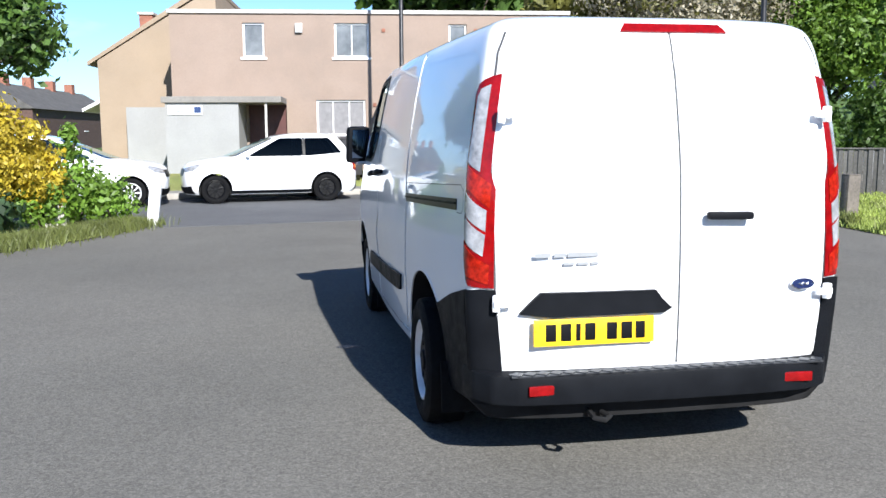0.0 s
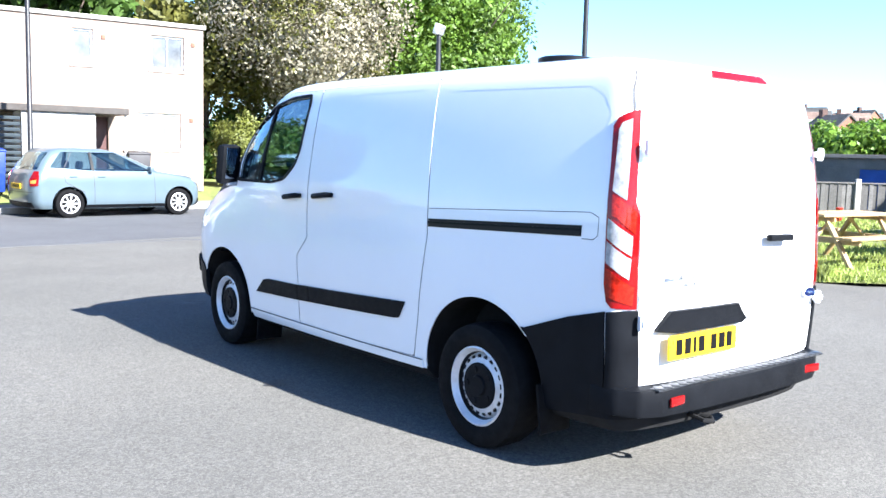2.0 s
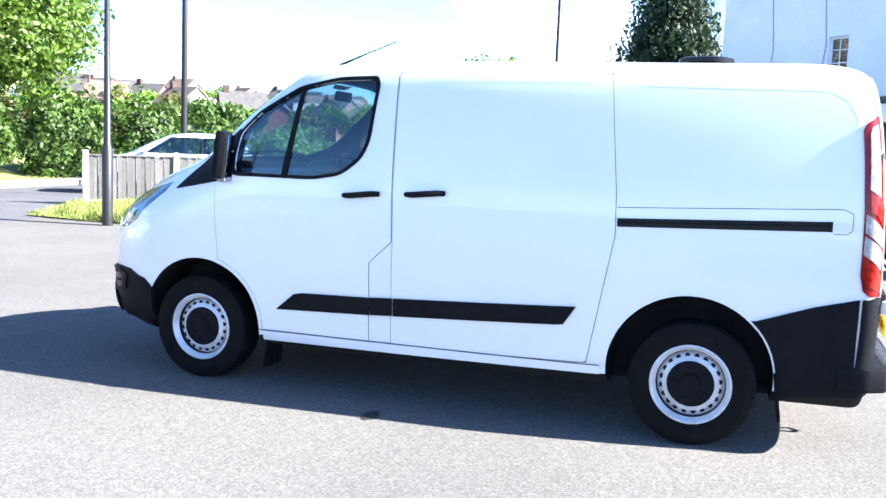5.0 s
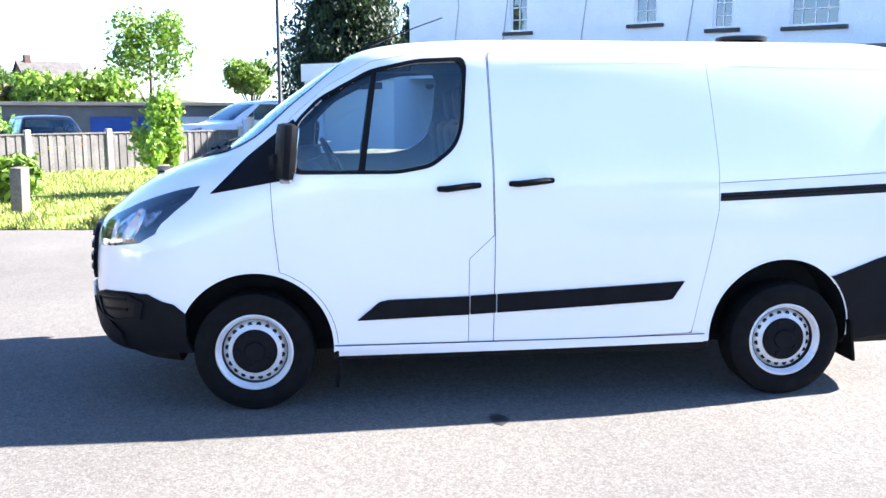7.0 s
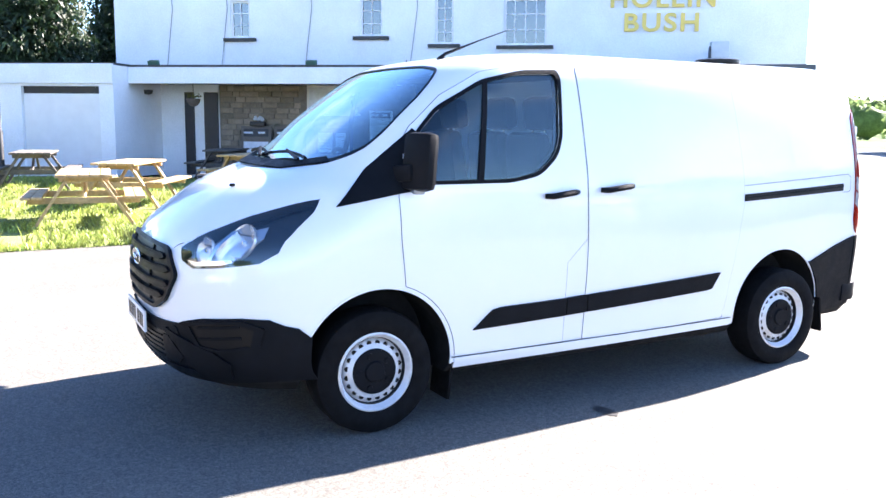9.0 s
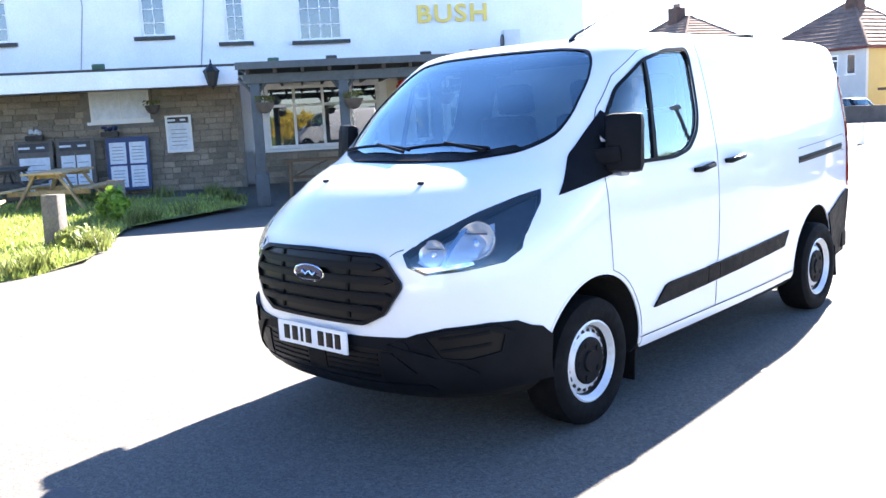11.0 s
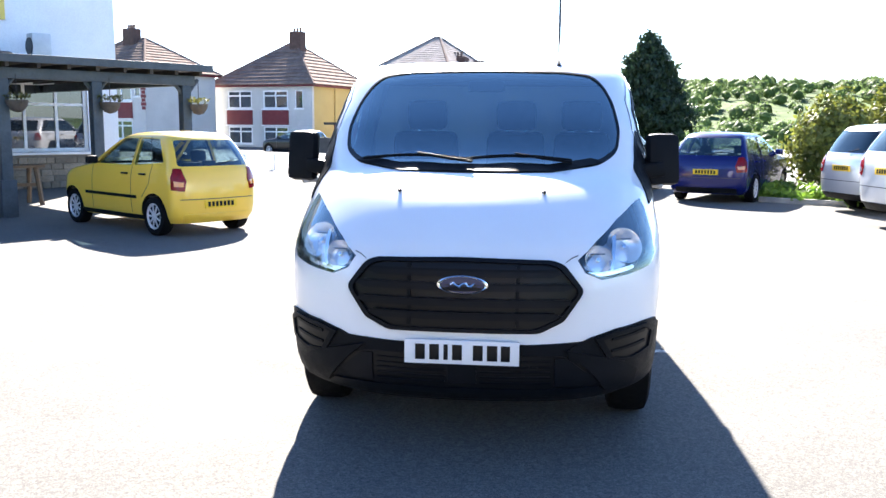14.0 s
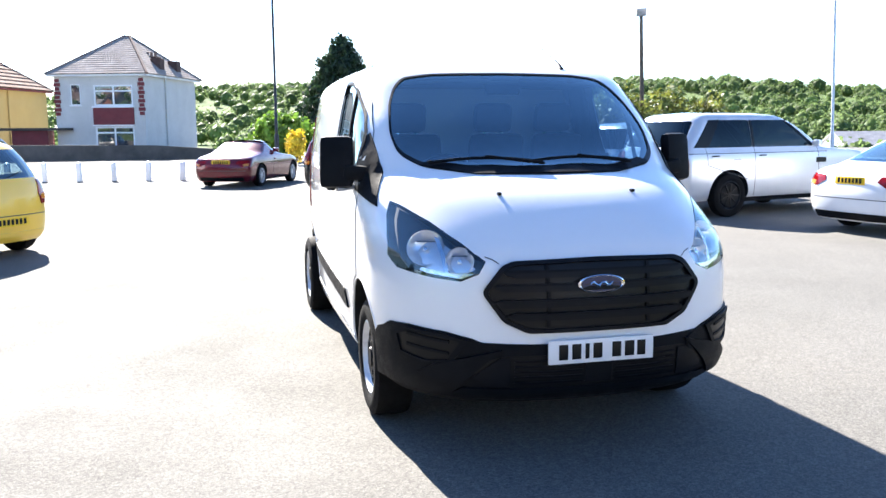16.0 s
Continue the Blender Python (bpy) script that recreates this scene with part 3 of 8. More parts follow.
# street north of the car park: road, kerb, pavement and bank with grass
street = pose(0, 13.9, 0, 0, 0, 8)
solid("road", box((80, 6.2, 0.02), street @ pose(0, -1.55, -0.004)), ROAD, "darker tarmac street with parked cars", "road", kind="structure")
solid("road_joint", box((9.0, 0.10, 0.008), pose(-0.6, 9.2, 0.001, 0, 0, -2)), ROAD, "worn dark joint between street and car park", "road joint", kind="structure")
pav = solid("pavement", box((80, 2.2, 0.12), street @ pose(0, 2.95, 0.06), 0.01), PAVE, "grey pavement along the street", "pavement", kind="structure")
stone = mesh_of("kerb_stone", box((0.90, 0.14, 0.14), None, 0.015), KERB, 35)
for i in range(44):
    k = new("kerb_stone", stone)
    k.matrix_world = street @ pose(-20 + 0.915 * i, 1.78, 0.07)
    k.parent = pav
    k.matrix_parent_inverse = Matrix.Identity(4)


def lawn_sheet(name, outline, height, material, label, step=0.5):
    """A lawn over an outline, its height a function of place."""
    bm = bmesh.new()
    bm.faces.new([bm.verts.new((x, y, 0)) for x, y in outline])
    xs, ys = [p[0] for p in outline], [p[1] for p in outline]
    for lo, hi, no in ((min(xs), max(xs), (1, 0, 0)), (min(ys), max(ys), (0, 1, 0))):
        n = int((hi - lo) / step)
        for i in range(1, n):
            bmesh.ops.bisect_plane(bm, geom=list(bm.verts) + list(bm.edges) + list(bm.faces), plane_co=Vector(no) * (lo + (hi - lo) * i / n), plane_no=no)
    for v in bm.verts:
        v.co.z = height(v.co.x, v.co.y)
    return solid(name, bm, material, label, "lawn", kind="structure", smooth=60)


def lawn_height(x, y):
    e = smooth01((x - 6.7) / 0.5)
    return 0.006 + 0.03 * e + 0.22 * smooth01((x - 7.5) / 8) + 0.03 * noise.noise(Vector((x * 0.8, y * 0.8, 0))) * e


LAWN = [(7.1, 10.6), (6.95, 7.4), (6.75, 5.0), (6.62, 3.0), (6.68, 1.2), (7.1, 0.3), (8.2, -0.45), (9.6, -1.5), (10.3, -4.2), (12.2, -4.7), (14.6, -1.5), (16.7, 1.2), (18.6, 3.8), (12.5, 11.4), (9.9, 12.0)]
lawn = lawn_sheet("lawn", LAWN, lawn_height, TURF, "rough beer-garden lawn with weeds")


def bank_height(x, y):
    d = y - (16.75 + 0.1405 * x)
    return 0.10 + 0.34 * smooth01(d / 3.0)


lawn_sheet("bank_lawn", [(-30, 12.6), (-12, 15.06), (0, 16.75), (14, 18.72), (30, 20.9), (40, 40), (-40, 40)], bank_height, TURF, "mown grass bank before the flats", 1.2)


def blades(name, label, spots, height_of, material, tall=0.09, wide=0.012, kind_word="grass"):
    """Grass blades at spots: bent slivers, all in one mesh."""
    rng = np.random.default_rng(5)
    verts, faces = [], []
    for x, y in spots:
        z = height_of(x, y) - 0.01
        h = tall * (0.5 + rng.random())
        a = rng.random() * 2 * math.pi
        b = rng.random() * 2 * math.pi
        dx, dy = math.cos(a) * wide, math.sin(a) * wide
        lx, ly = math.cos(b) * h * 0.5, math.sin(b) * h * 0.5
        k = len(verts)
        verts += [(x - dx, y - dy, z), (x + dx, y + dy, z), (x + lx * 0.4 + dx * 0.7, y + ly * 0.4 + dy * 0.7, z + h * 0.6), (x + lx * 0.4 - dx * 0.7, y + ly * 0.4 - dy * 0.7, z + h * 0.6), (x + lx, y + ly, z + h)]
        faces += [(k, k + 1, k + 2, k + 3), (k + 3, k + 2, k + 4)]
    me = bpy.data.meshes.new(name)
    me.from_pydata(verts, [], faces)
    me.materials.append(material)
    return tagged(new(name, me), label, kind_word, kind="stuff")


def inside(x, y, poly):
    hit = False
    for (x0, y0), (x1, y1) in zip(poly, poly[1:] + poly[:1]):
        if (y0 > y) != (y1 > y) and x < (x1 - x0) * (y - y0) / (y1 - y0) + x0:
            hit = not hit
    return hit


rng = np.random.default_rng(11)
spots = []
while len(spots) < 42000:
    x, y = 6.6 + 13 * rng.random() ** 1.7, -4.5 + 17.5 * rng.random()
    if inside(x, y, LAWN) and noise.noise(Vector((x * 0.9, y * 0.9, 5))) > -0.35:
        spots.append((x, y))
blades("grass", "short uneven lawn grass", spots, lawn_height, BLADE, 0.075, 0.011)
spots = []
while len(spots) < 2600:
    i = rng.integers(0, 10)
    (x0, y0), (x1, y1) = LAWN[i], LAWN[i + 1]
    t = rng.random()
    x, y = x0 + (x1 - x0) * t + 0.05 + abs(rng.normal(0, 0.15)), y0 + (y1 - y0) * t + rng.normal(0, 0.08)
    if noise.noise(Vector((x * 1.3, y * 1.3, 2))) > 0.0:
        spots.append((x, y))
blades("edge_weeds", "tall dry weeds along the lawn edge", spots, lawn_height, WEED, 0.20, 0.012)

# oil stains on the tarmac
for x, y, r in ((0.42, 3.55, 0.10), (-0.45, 3.35, 0.05), (0.2, 4.3, 0.05), (-1.2, 0.2, 0.06)):
    bm = bmesh.new()
    ring = [bm.verts.new((x + r * (1 + 0.5 * noise.noise(Vector((x + math.cos(a) * 2, y + math.sin(a) * 2, 0)))) * math.cos(a) * 1.4, y + r * (1 + 0.5 * noise.noise(Vector((math.cos(a) * 3, x + math.sin(a) * 3, 1)))) * math.sin(a) * 0.7, 0.003)) for a in (2 * math.pi * i / 20 for i in range(20))]
    bm.faces.new(ring)
    solid("oil_stain", bm, STAIN_OIL, "small dark oil stain on tarmac", "stain", kind="structure", smooth=None)

# ---- the van ----
VAN = Shell([
    # z, half width, front, corner depth, corner power, rear
    (0.26, 0.880, 2.285, 0.80, 2.6, -2.330),
    (0.31, 0.932, 2.365, 0.80, 2.6, -2.340),
    (0.42, 0.945, 2.425, 0.80, 2.6, -2.352),
    (0.60, 0.955, 2.436, 0.80, 2.6, -2.362),
    (0.75, 0.967, 2.438, 0.80, 2.5, -2.364),
    (0.90, 0.970, 2.422, 0.82, 2.5, -2.364),
    (0.99, 0.970, 2.385, 0.86, 2.5, -2.362),
    (1.05, 0.969, 2.325, 0.90, 2.5, -2.360),
    (1.17, 0.966, 2.170, 0.98, 2.5, -2.354),
    (1.26, 0.961, 2.015, 0.96, 2.5, -2.349),
    (1.33, 0.953, 1.815, 0.82, 2.6, -2.344),
    (1.40, 0.942, 1.655, 0.66, 2.9, -2.339),
    (1.62, 0.902, 1.375, 0.54, 3.2, -2.315),
    (1.77, 0.868, 1.165, 0.46, 3.2, -2.290),
    (1.85, 0.846, 1.045, 0.42, 3.2, -2.270),
    (1.905, 0.818, 0.945, 0.40, 3.2, -2.243),
    (1.935, 0.780, 0.860, 0.40, 3.0, -2.205),
    (1.960, 0.710, 0.700, 0.40, 2.8, -2.130),
    (1.980, 0.580, 0.400, 0.40, 2.6, -1.980),
    (1.992, 0.400, 0.050, 0.40, 2.4, -1.700),
    (1.998, 0.150, -0.50, 0.30, 2.2, -1.300)], rear=(0.13, 2.7), narrow=0.125, narrow_from=0.0, narrow_over=2.2)
LEVELS = ([0.26 + 0.06 * i for i in range(10)] + [0.84 + 0.035 * i for i in range(15)] + [1.36 + 0.045 * i for i in range(11)]
          + [1.845, 1.865, 1.885, 1.90, 1.915, 1.928, 1.94, 1.95, 1.96, 1.97, 1.978, 1.985, 1.99, 1.994, 1.998])

van = thing("panel_van", "white mid-size panel van with black bumpers, parked on tarmac", "van", pose(-0.012, 0, 0, 0, 0, -0.5))
WINDOW = rounded([(1.225, 1.285), (1.215, 1.52), (1.09, 1.645), (0.83, 1.785), (0.60, 1.835), (0.37, 1.845), (0.352, 1.80),
                  (0.375, 1.50), (0.415, 1.405), (0.53, 1.315), (0.70, 1.285)], 0.045)
SCREEN_X = [(0.0, 1.340), (0.40, 1.347), (0.65, 1.378), (0.745, 1.44), (0.765, 1.55), (0.735, 1.70), (0.685, 1.80), (0.62, 1.862), (0.45, 1.885), (0.0, 1.893)]


def mirrored(half):
    return half + [(-x, z) for x, z in reversed(half) if abs(x) > 1e-6]


def well(y, z, r, sign):
    bm = bmesh.new()
    add_lathe(bm, [(-0.25, r), (0.25, r)], 56, Matrix.Translation((sign * 0.86, y, z)))
    bmesh.ops.recalc_face_normals(bm, faces=bm.faces)
    return bm


inner = Shell([(z, VAN.w(z) - 0.055, VAN.yf(z) - 0.075, max(VAN.lf(z) - 0.02, 0.3), VAN.nf(z), 0.02) for z in
               (0.70, 0.90, 1.05, 1.17, 1.26, 1.33, 1.40, 1.62, 1.77, 1.85, 1.885)], rear=(0.05, 4))
cuts = [(well(1.455, 0.345, 0.412, s), 1) for s in (-1, 1)] + [(well(-1.445, 0.36, 0.418, s), 1) for s in (-1, 1)]
cuts += [(inner.mesh([0.70, 0.90, 1.05, 1.15, 1.22, 1.28, 1.33, 1.38, 1.44, 1.52, 1.62, 1.72, 1.80, 1.85, 1.885], 12, 12, 4), 2),
         (prism(WINDOW, "x", -1.3, 1.3), 1), (prism(rounded(mirrored(SCREEN_X), 0.04), "y", 0.55, 2.6), 1)]
HEAD_LAMP = [(0.518, 0.958), (0.60, 1.030), (0.71, 1.120), (0.80, 1.180), (0.848, 1.203), (0.874, 1.145), (0.898, 1.035), (0.908, 0.958), (0.880, 0.908), (0.76, 0.880), (0.63, 0.866), (0.555, 0.900)]
for s in (-1, 1):
    cuts.append((patch([(s * VAN.front_angle(x, z), z) for x, z in HEAD_LAMP], VAN.front, 4, 0.03, 0.03, 0.125, closed=True), 1))
body = new("body", cut(VAN.mesh(LEVELS, 18, 56, 12), [WHITE, LINER, CABIN], cuts, 30))
for f in body.data.polygons:
    if (f.center.z < 0.300 or (f.center.z < 0.42 and (f.center.y > 1.86 or f.center.y < -1.95))) and f.material_index == 0:
        f.material_index = 1
body.parent = van
tagged(body, "glossy white painted body shell")

floor_pan = part("underbody", span((-0.62, -2.2, 0.24), (0.62, 2.1, 0.30), 0.02), LINER, van, "black underbody")

STRIP_TOP = [(0.80, 0.598), (-0.875, 0.680)]
for sign in (-1, 1):
    S = VAN.side(sign)
    # doors: thin raised skins with gaps between them
    door = [(1.352, 1.215), (1.342, 1.00), (1.318, 0.765)]
    door += arc(1.455, 0.345, 0.436, 108, 178, 9) + [(1.025, 0.365), (0.325, 0.352), (0.325, 0.815), (0.192, 0.94), (0.203, 1.29), (0.228, 1.885), (0.60, 1.885),
                                                     (0.83, 1.842), (1.06, 1.715), (1.245, 1.555), (1.285, 1.50)]
    front_door = part("front_door", patch(door, S, 0.06, 0.06, 0.0035, 0.006, hole=WINDOW), WHITE, van)
    slider = [(0.185, 0.345), (0.183, 0.94), (0.193, 1.29), (0.218, 1.888), (-0.965, 1.897), (-1.035, 1.28), (-1.043, 1.06), (-0.925, 0.375)]
    if sign < 0:
        slide = part("sliding_door", patch(rounded(slider, 0.02, 2), S, 0.06, 0.06, 0.0035, 0.006), WHITE, van)
    gap = join(ribbon(door + [door[0]], S, 0.007, 0.0012), ribbon(slider + [slider[0]], S, 0.007, 0.0012))
    part("door_gap", gap, GAP, van, "dark door shut lines")
    # window frame, glass and divider
    grown = [(0.35 + (y - 0.78) * 1.05 + 0.43, 1.55 + (z - 1.55) * 1.075) for y, z in WINDOW]
    part("window_frame", patch(grown, S, 0.08, 0.08, 0.0085, 0.014, hole=WINDOW), PLASTIC, front_door, "black window surround")
    glass = part("window_glass", patch(WINDOW, S, 0.08, 0.08, -0.006, 0.0), GLASS, front_door, "clear door glass")
    glass.visible_shadow = False
    part("window_divider", patch([(0.905, 1.27), (0.87, 1.27), (0.80, 1.795), (0.825, 1.79)], S, 0.1, 0.06, 0.005, 0.012), PLASTIC, front_door)
    # black mirror triangle
    part("mirror_triangle", patch([(1.665, 1.165), (1.48, 1.35), (1.235, 1.545), (1.222, 1.53), (1.235, 1.24), (1.36, 1.222)], S, 0.05, 0.05, 0.006, 0.01), PLASTIC, front_door)
    # door mirror
    MX = 1.015 if sign < 0 else 1.055
    mir = part("door_mirror", join(
        box((0.190, 0.080, 0.29), pose(sign * MX, 1.268, 1.385, 6, 0, -sign * 20), 0.039),
        box((0.17, 0.07, 0.085), pose(sign * 0.94, 1.32, 1.325, 0, sign * -6, sign * -14), 0.02)), PLASTIC, front_door, "black door mirror housing")
    part("mirror_glass", box((0.135, 0.006, 0.225), pose(sign * (MX - 0.017), 1.228, 1.392, 6, 0, -sign * 20), 0.002), MIRROR, mir, "mirror glass")
    part("mirror_indicator", box((0.11, 0.06, 0.03), pose(sign * (MX - 0.045), 1.265, 1.242, 0, sign * 6, sign * 8), 0.012), CLEAR_LENS, mir)
    # handles
    for y0, y1, z0, z1, owner in ((0.49, 0.27, 1.188, 1.205, front_door), (0.112, -0.118, 1.212, 1.228, slide if sign < 0 else body)):
        h = bmesh.new()
        add_tube(h, [S(y0, z0) + Vector((sign * 0.012, 0, 0)), S(y0 - 0.04, z0) + Vector((sign * 0.036, 0, 0)), S(y1 + 0.04, z1) + Vector((sign * 0.036, 0, 0)),
                     S(y1, z1) + Vector((sign * 0.012, 0, 0))], [0.014, 0.017, 0.017, 0.014], 8)
        if owner is body and sign > 0:
            h.free()
            continue
        hd = part("door_handle", h, PLASTIC, owner, "black pull handle")
        part("handle_recess", patch(rounded([(y0 - 0.05, z0 - 0.045), (y1 + 0.05, z1 - 0.045), (y1 + 0.05, z1 + 0.03), (y0 - 0.05, z0 + 0.03)], 0.035), S, 0.05, 0.05, 0.0045, 0.004), WHITE, hd)
    # slide rail
    if sign < 0:
        part("slide_rail", patch([(-1.05, 1.150), (-1.05, 1.106), (-2.075, 1.140), (-2.075, 1.190)], S, 0.08, 0.05, 0.004, 0.006), INK, van, "black sliding door rail")
        part("rail_lip", patch([(-1.05, 1.135), (-1.05, 1.126), (-2.07, 1.165), (-2.07, 1.175)], S, 0.08, 0.05, 0.010, 0.006), PLASTIC, van)
        part("rail_seam", ribbon([(-1.05, 1.205), (-2.12, 1.252), (-2.165, 1.23), (-2.165, 1.15), (-2.14, 1.13), (-2.08, 1.13)], S, 0.0035, 0.0010), GAP, van)
    # side protection strip, with its piece between the doors
    pieces = [[(0.918, 0.490), (0.80, 0.590), (0.745, 0.600), (0.322, 0.612), (0.322, 0.512)], [(0.314, 0.613), (0.178, 0.620), (0.178, 0.520), (0.314, 0.513)],
              [(0.170, 0.621), (-0.862, 0.671), (-0.80, 0.572), (-0.76, 0.566), (0.170, 0.520)]]
    for pc in pieces:
        part("side_moulding", patch(pc, S, 0.06, 0.05, 0.016, 0.016), PLASTIC, van, "black plastic side moulding")
    # swage lines of the pressed panels
    part("panel_swage", join(ribbon([(0.05, 1.84), (-0.88, 1.845)], S, 0.006, 0.004), ribbon([(-1.12, 1.835), (-2.02, 1.825), (-2.115, 1.78), (-2.15, 1.70), (-2.16, 1.32)], S, 0.006, 0.0008)), WHITE, van)
    # rear corner in black plastic, running into the bumper
    corner = arc(-1.445, 0.36, 0.425, 127, 178, 8)
    skirt = [(-1.755, 0.672), (-2.02, 0.765), (-2.225, 0.818), (-2.225, 0.33), (-1.90, 0.30)] + list(reversed(arc(-1.445, 0.36, 0.428, 133, 186, 8)))
    part("rear_corner_panel", patch(skirt, S, 0.05, 0.05, 0.012, 0.014), PLASTIC, van, "black plastic rear corner")
    part("rear_corner_wrap", patch([(sign * a, z) for a, z in ((89.5, 0.818), (68, 0.828), (57, 0.826), (54, 0.40), (54, 0.33), (89.5, 0.33))], VAN.back, 5, 0.05, 0.012, 0.014), PLASTIC, van)
    # arch flanges, sill and mud flaps
    for yc, zc, r, a0, a1 in ((1.455, 0.345, 0.412, 20, 184), (-1.445, 0.36, 0.418, -4, 140)):
        outer = arc(yc, zc, r + 0.008, a0, a1, 28)
        part("arch_flange", patch(outer + list(reversed(arc(yc, zc, r - 0.002, a0, a1, 28))), S, 0.06, 0.06, 0.003, 0.008), WHITE, van)
    part("sill", patch([(1.02, 0.292), (1.02, 0.345), (-1.0, 0.362), (-1.0, 0.318)], S, 0.1, 0.03, 0.006, 0.02), WHITE, van)
    part("sill_seam", ribbon([(1.04, 0.352), (-1.0, 0.366)], S, 0.006, 0.0075), GAP, van)
    for y, z in ((1.02, 0.225), (-1.885, 0.295)):
        part("mud_flap", box((0.20, 0.018, 0.24), pose(sign * 0.80, y, z, -8 if y < 0 else 6, 0, 0), 0.006), RUBBER, van)
    # head lamp
    cA = VAN.front_angle
    lampshape = [(sign * cA(x, z), z) for x, z in HEAD_LAMP]
    lamp = part("head_lamp", patch(lampshape, VAN.front, 4, 0.03, -0.080, 0.0), HOUSING, van, "head lamp with chrome reflectors")
    for x, z, r in ((0.636, 0.968, 0.064), (0.768, 1.026, 0.086)):
        p = VAN.front(sign * cA(x, z), z)
        q = VAN.front(sign * cA(x, z + 0.01), z + 0.01) - p
        s = VAN.front(sign * cA(x + 0.01, z), z) - p
        n = q.cross(s).normalized()
        n = n if n.y > 0 else -n
        d = (n * 0.6 + Vector((0, 0.5, 0.02))).normalized()
        face = Matrix.Translation(p - n * 0.040) @ d.to_track_quat("Z", "Y").to_matrix().to_4x4()
        bowl = part("reflector", lathe([(-0.040, 0.012), (-0.038, r * 0.35), (-0.028, r * 0.65), (-0.012, r * 0.88), (0.004, r), (0.006, r * 1.05), (-0.010, r * 1.06), (-0.046, r * 0.45), (-0.046, 0.012)], 28, face, "z", caps=False), REFLECTOR, lamp, "chrome reflector bowl")
        part("bulb_cap", lathe([(-0.042, 0.012), (-0.010, 0.013), (-0.004, 0.010), (-0.003, 0.0)], 14, face, "z"), CHROME_PLAIN, bowl)
        part("bulb_shade", box((r * 1.1, 0.007, 0.004), face @ pose(0, r * 0.42, -0.008), 0.001), HOUSING, bowl)
    part("lamp_divider", patch([(sign * cA(x, z), z) for x, z in ((0.685, 0.905), (0.705, 0.905), (0.715, 1.07), (0.695, 1.06))], VAN.front, 2, 0.02, -0.022, 0.05), CHROME_PLAIN, lamp)
    part("lamp_bezel", patch([(sign * cA(x, z), z) for x, z in ((0.570, 0.905), (0.63, 0.878), (0.76, 0.896), (0.80, 0.908), (0.79, 0.924), (0.74, 0.914), (0.64, 0.900))], VAN.front, 3, 0.02, -0.012, 0.03), CHROME, lamp, "bright lower strip")
    part("reflector_shell", patch([(sign * cA(x, z), z) for x, z in ((0.572, 0.935), (0.63, 0.892), (0.74, 0.902), (0.80, 0.935), (0.815, 1.05), (0.78, 1.105), (0.71, 1.075), (0.62, 1.01))], VAN.front, 3, 0.02, -0.058, 0.01), REFLECTOR, lamp, "chrome reflector surround")
    lens = part("lamp_lens", patch(lampshape, VAN.front, 4, 0.03, 0.004, 0.0), LAMP_GLASS, lamp, "clear lamp cover")
    lens.visible_shadow = False
    # fog lamp pocket
    pocket = rounded([(sign * cA(x, z), z) for x, z in ((0.60, 0.598), (0.70, 0.624), (0.85, 0.636), (0.895, 0.600), (0.880, 0.505), (0.77, 0.472), (0.665, 0.488))], 0.02)
    pk = part("fog_pocket", patch(pocket, VAN.front, 3, 0.03, 0.0125, 0.01), INK, van, "black fog lamp pocket")
    inn = [(c[0] * 0.2 + c0[0] * 0.8, c[1] * 0.2 + c0[1] * 0.8) for c0, c in ((p, (sign * cA(0.76, 0.55), 0.55)) for p in pocket)]
    part("fog_pocket_rim", patch(pocket, VAN.front, 3, 0.03, 0.022, 0.014, hole=inn), PLASTIC, pk)
    for z in (0.525, 0.580):
        part("pocket_bar", patch([(sign * cA(x, zq), zq) for x, zq in ((0.68, z), (0.84, z + 0.02), (0.84, z + 0.034), (0.68, z + 0.012))], VAN.front, 3, 0.03, 0.019, 0.01), PLASTIC, pk)
    # tail lamp round the rear corner: red frame, clear top, red middle and foot
    bA = VAN.back_angle

    def rz(pairs):
        return [(sign * a, z) for a, z in pairs]
    def wrap(a, z):
        """The rear corner's chart, going on along the side past 90 degrees, 2 mm a degree."""
        if abs(a) <= 90:
            return VAN.back(a, z)
        y = VAN.yr(z) + VAN.lr + 0.002 * (abs(a) - 90)
        return Vector((math.copysign(VAN.wide(y, z), a), y, z))
    tl = part("tail_lamp", patch(rz([(61, 1.712), (72, 1.698), (86, 1.672), (92, 1.635), (94, 1.40), (96, 1.15), (99, 0.94), (91, 0.862), (84, 0.838), (58, 0.832), (57, 1.24), (61, 1.31)]), wrap, 5, 0.05, 0.007, 0.014), RED_LENS, van, "tall red and clear tail lamp")
    part("lamp_clear_top", patch(rz([(69, 1.668), (80, 1.650), (84, 1.62), (87, 1.352), (70, 1.312)]), wrap, 4, 0.05, 0.010, 0.006), CLEAR_LENS, tl, "clear indicator lens")
    part("lamp_red_middle", patch(rz([(86.5, 1.338), (70, 1.298), (60, 1.262), (61, 1.165), (80, 1.235), (86.5, 1.245)]), wrap, 4, 0.05, 0.011, 0.007), ORANGE_LENS, tl, "brighter red brake lens")
    part("lamp_clear_foot", patch(rz([(63, 1.155), (90, 1.232), (92, 1.145), (64, 1.068)]), wrap, 4, 0.05, 0.010, 0.006), CLEAR_LENS, tl, "clear reversing lens")
    part("lamp_clear_foot", patch(rz([(64, 1.055), (92, 1.132), (95, 1.045), (66, 0.965)]), wrap, 4, 0.05, 0.010, 0.006), CLEAR_LENS, tl, "clear reversing lens")
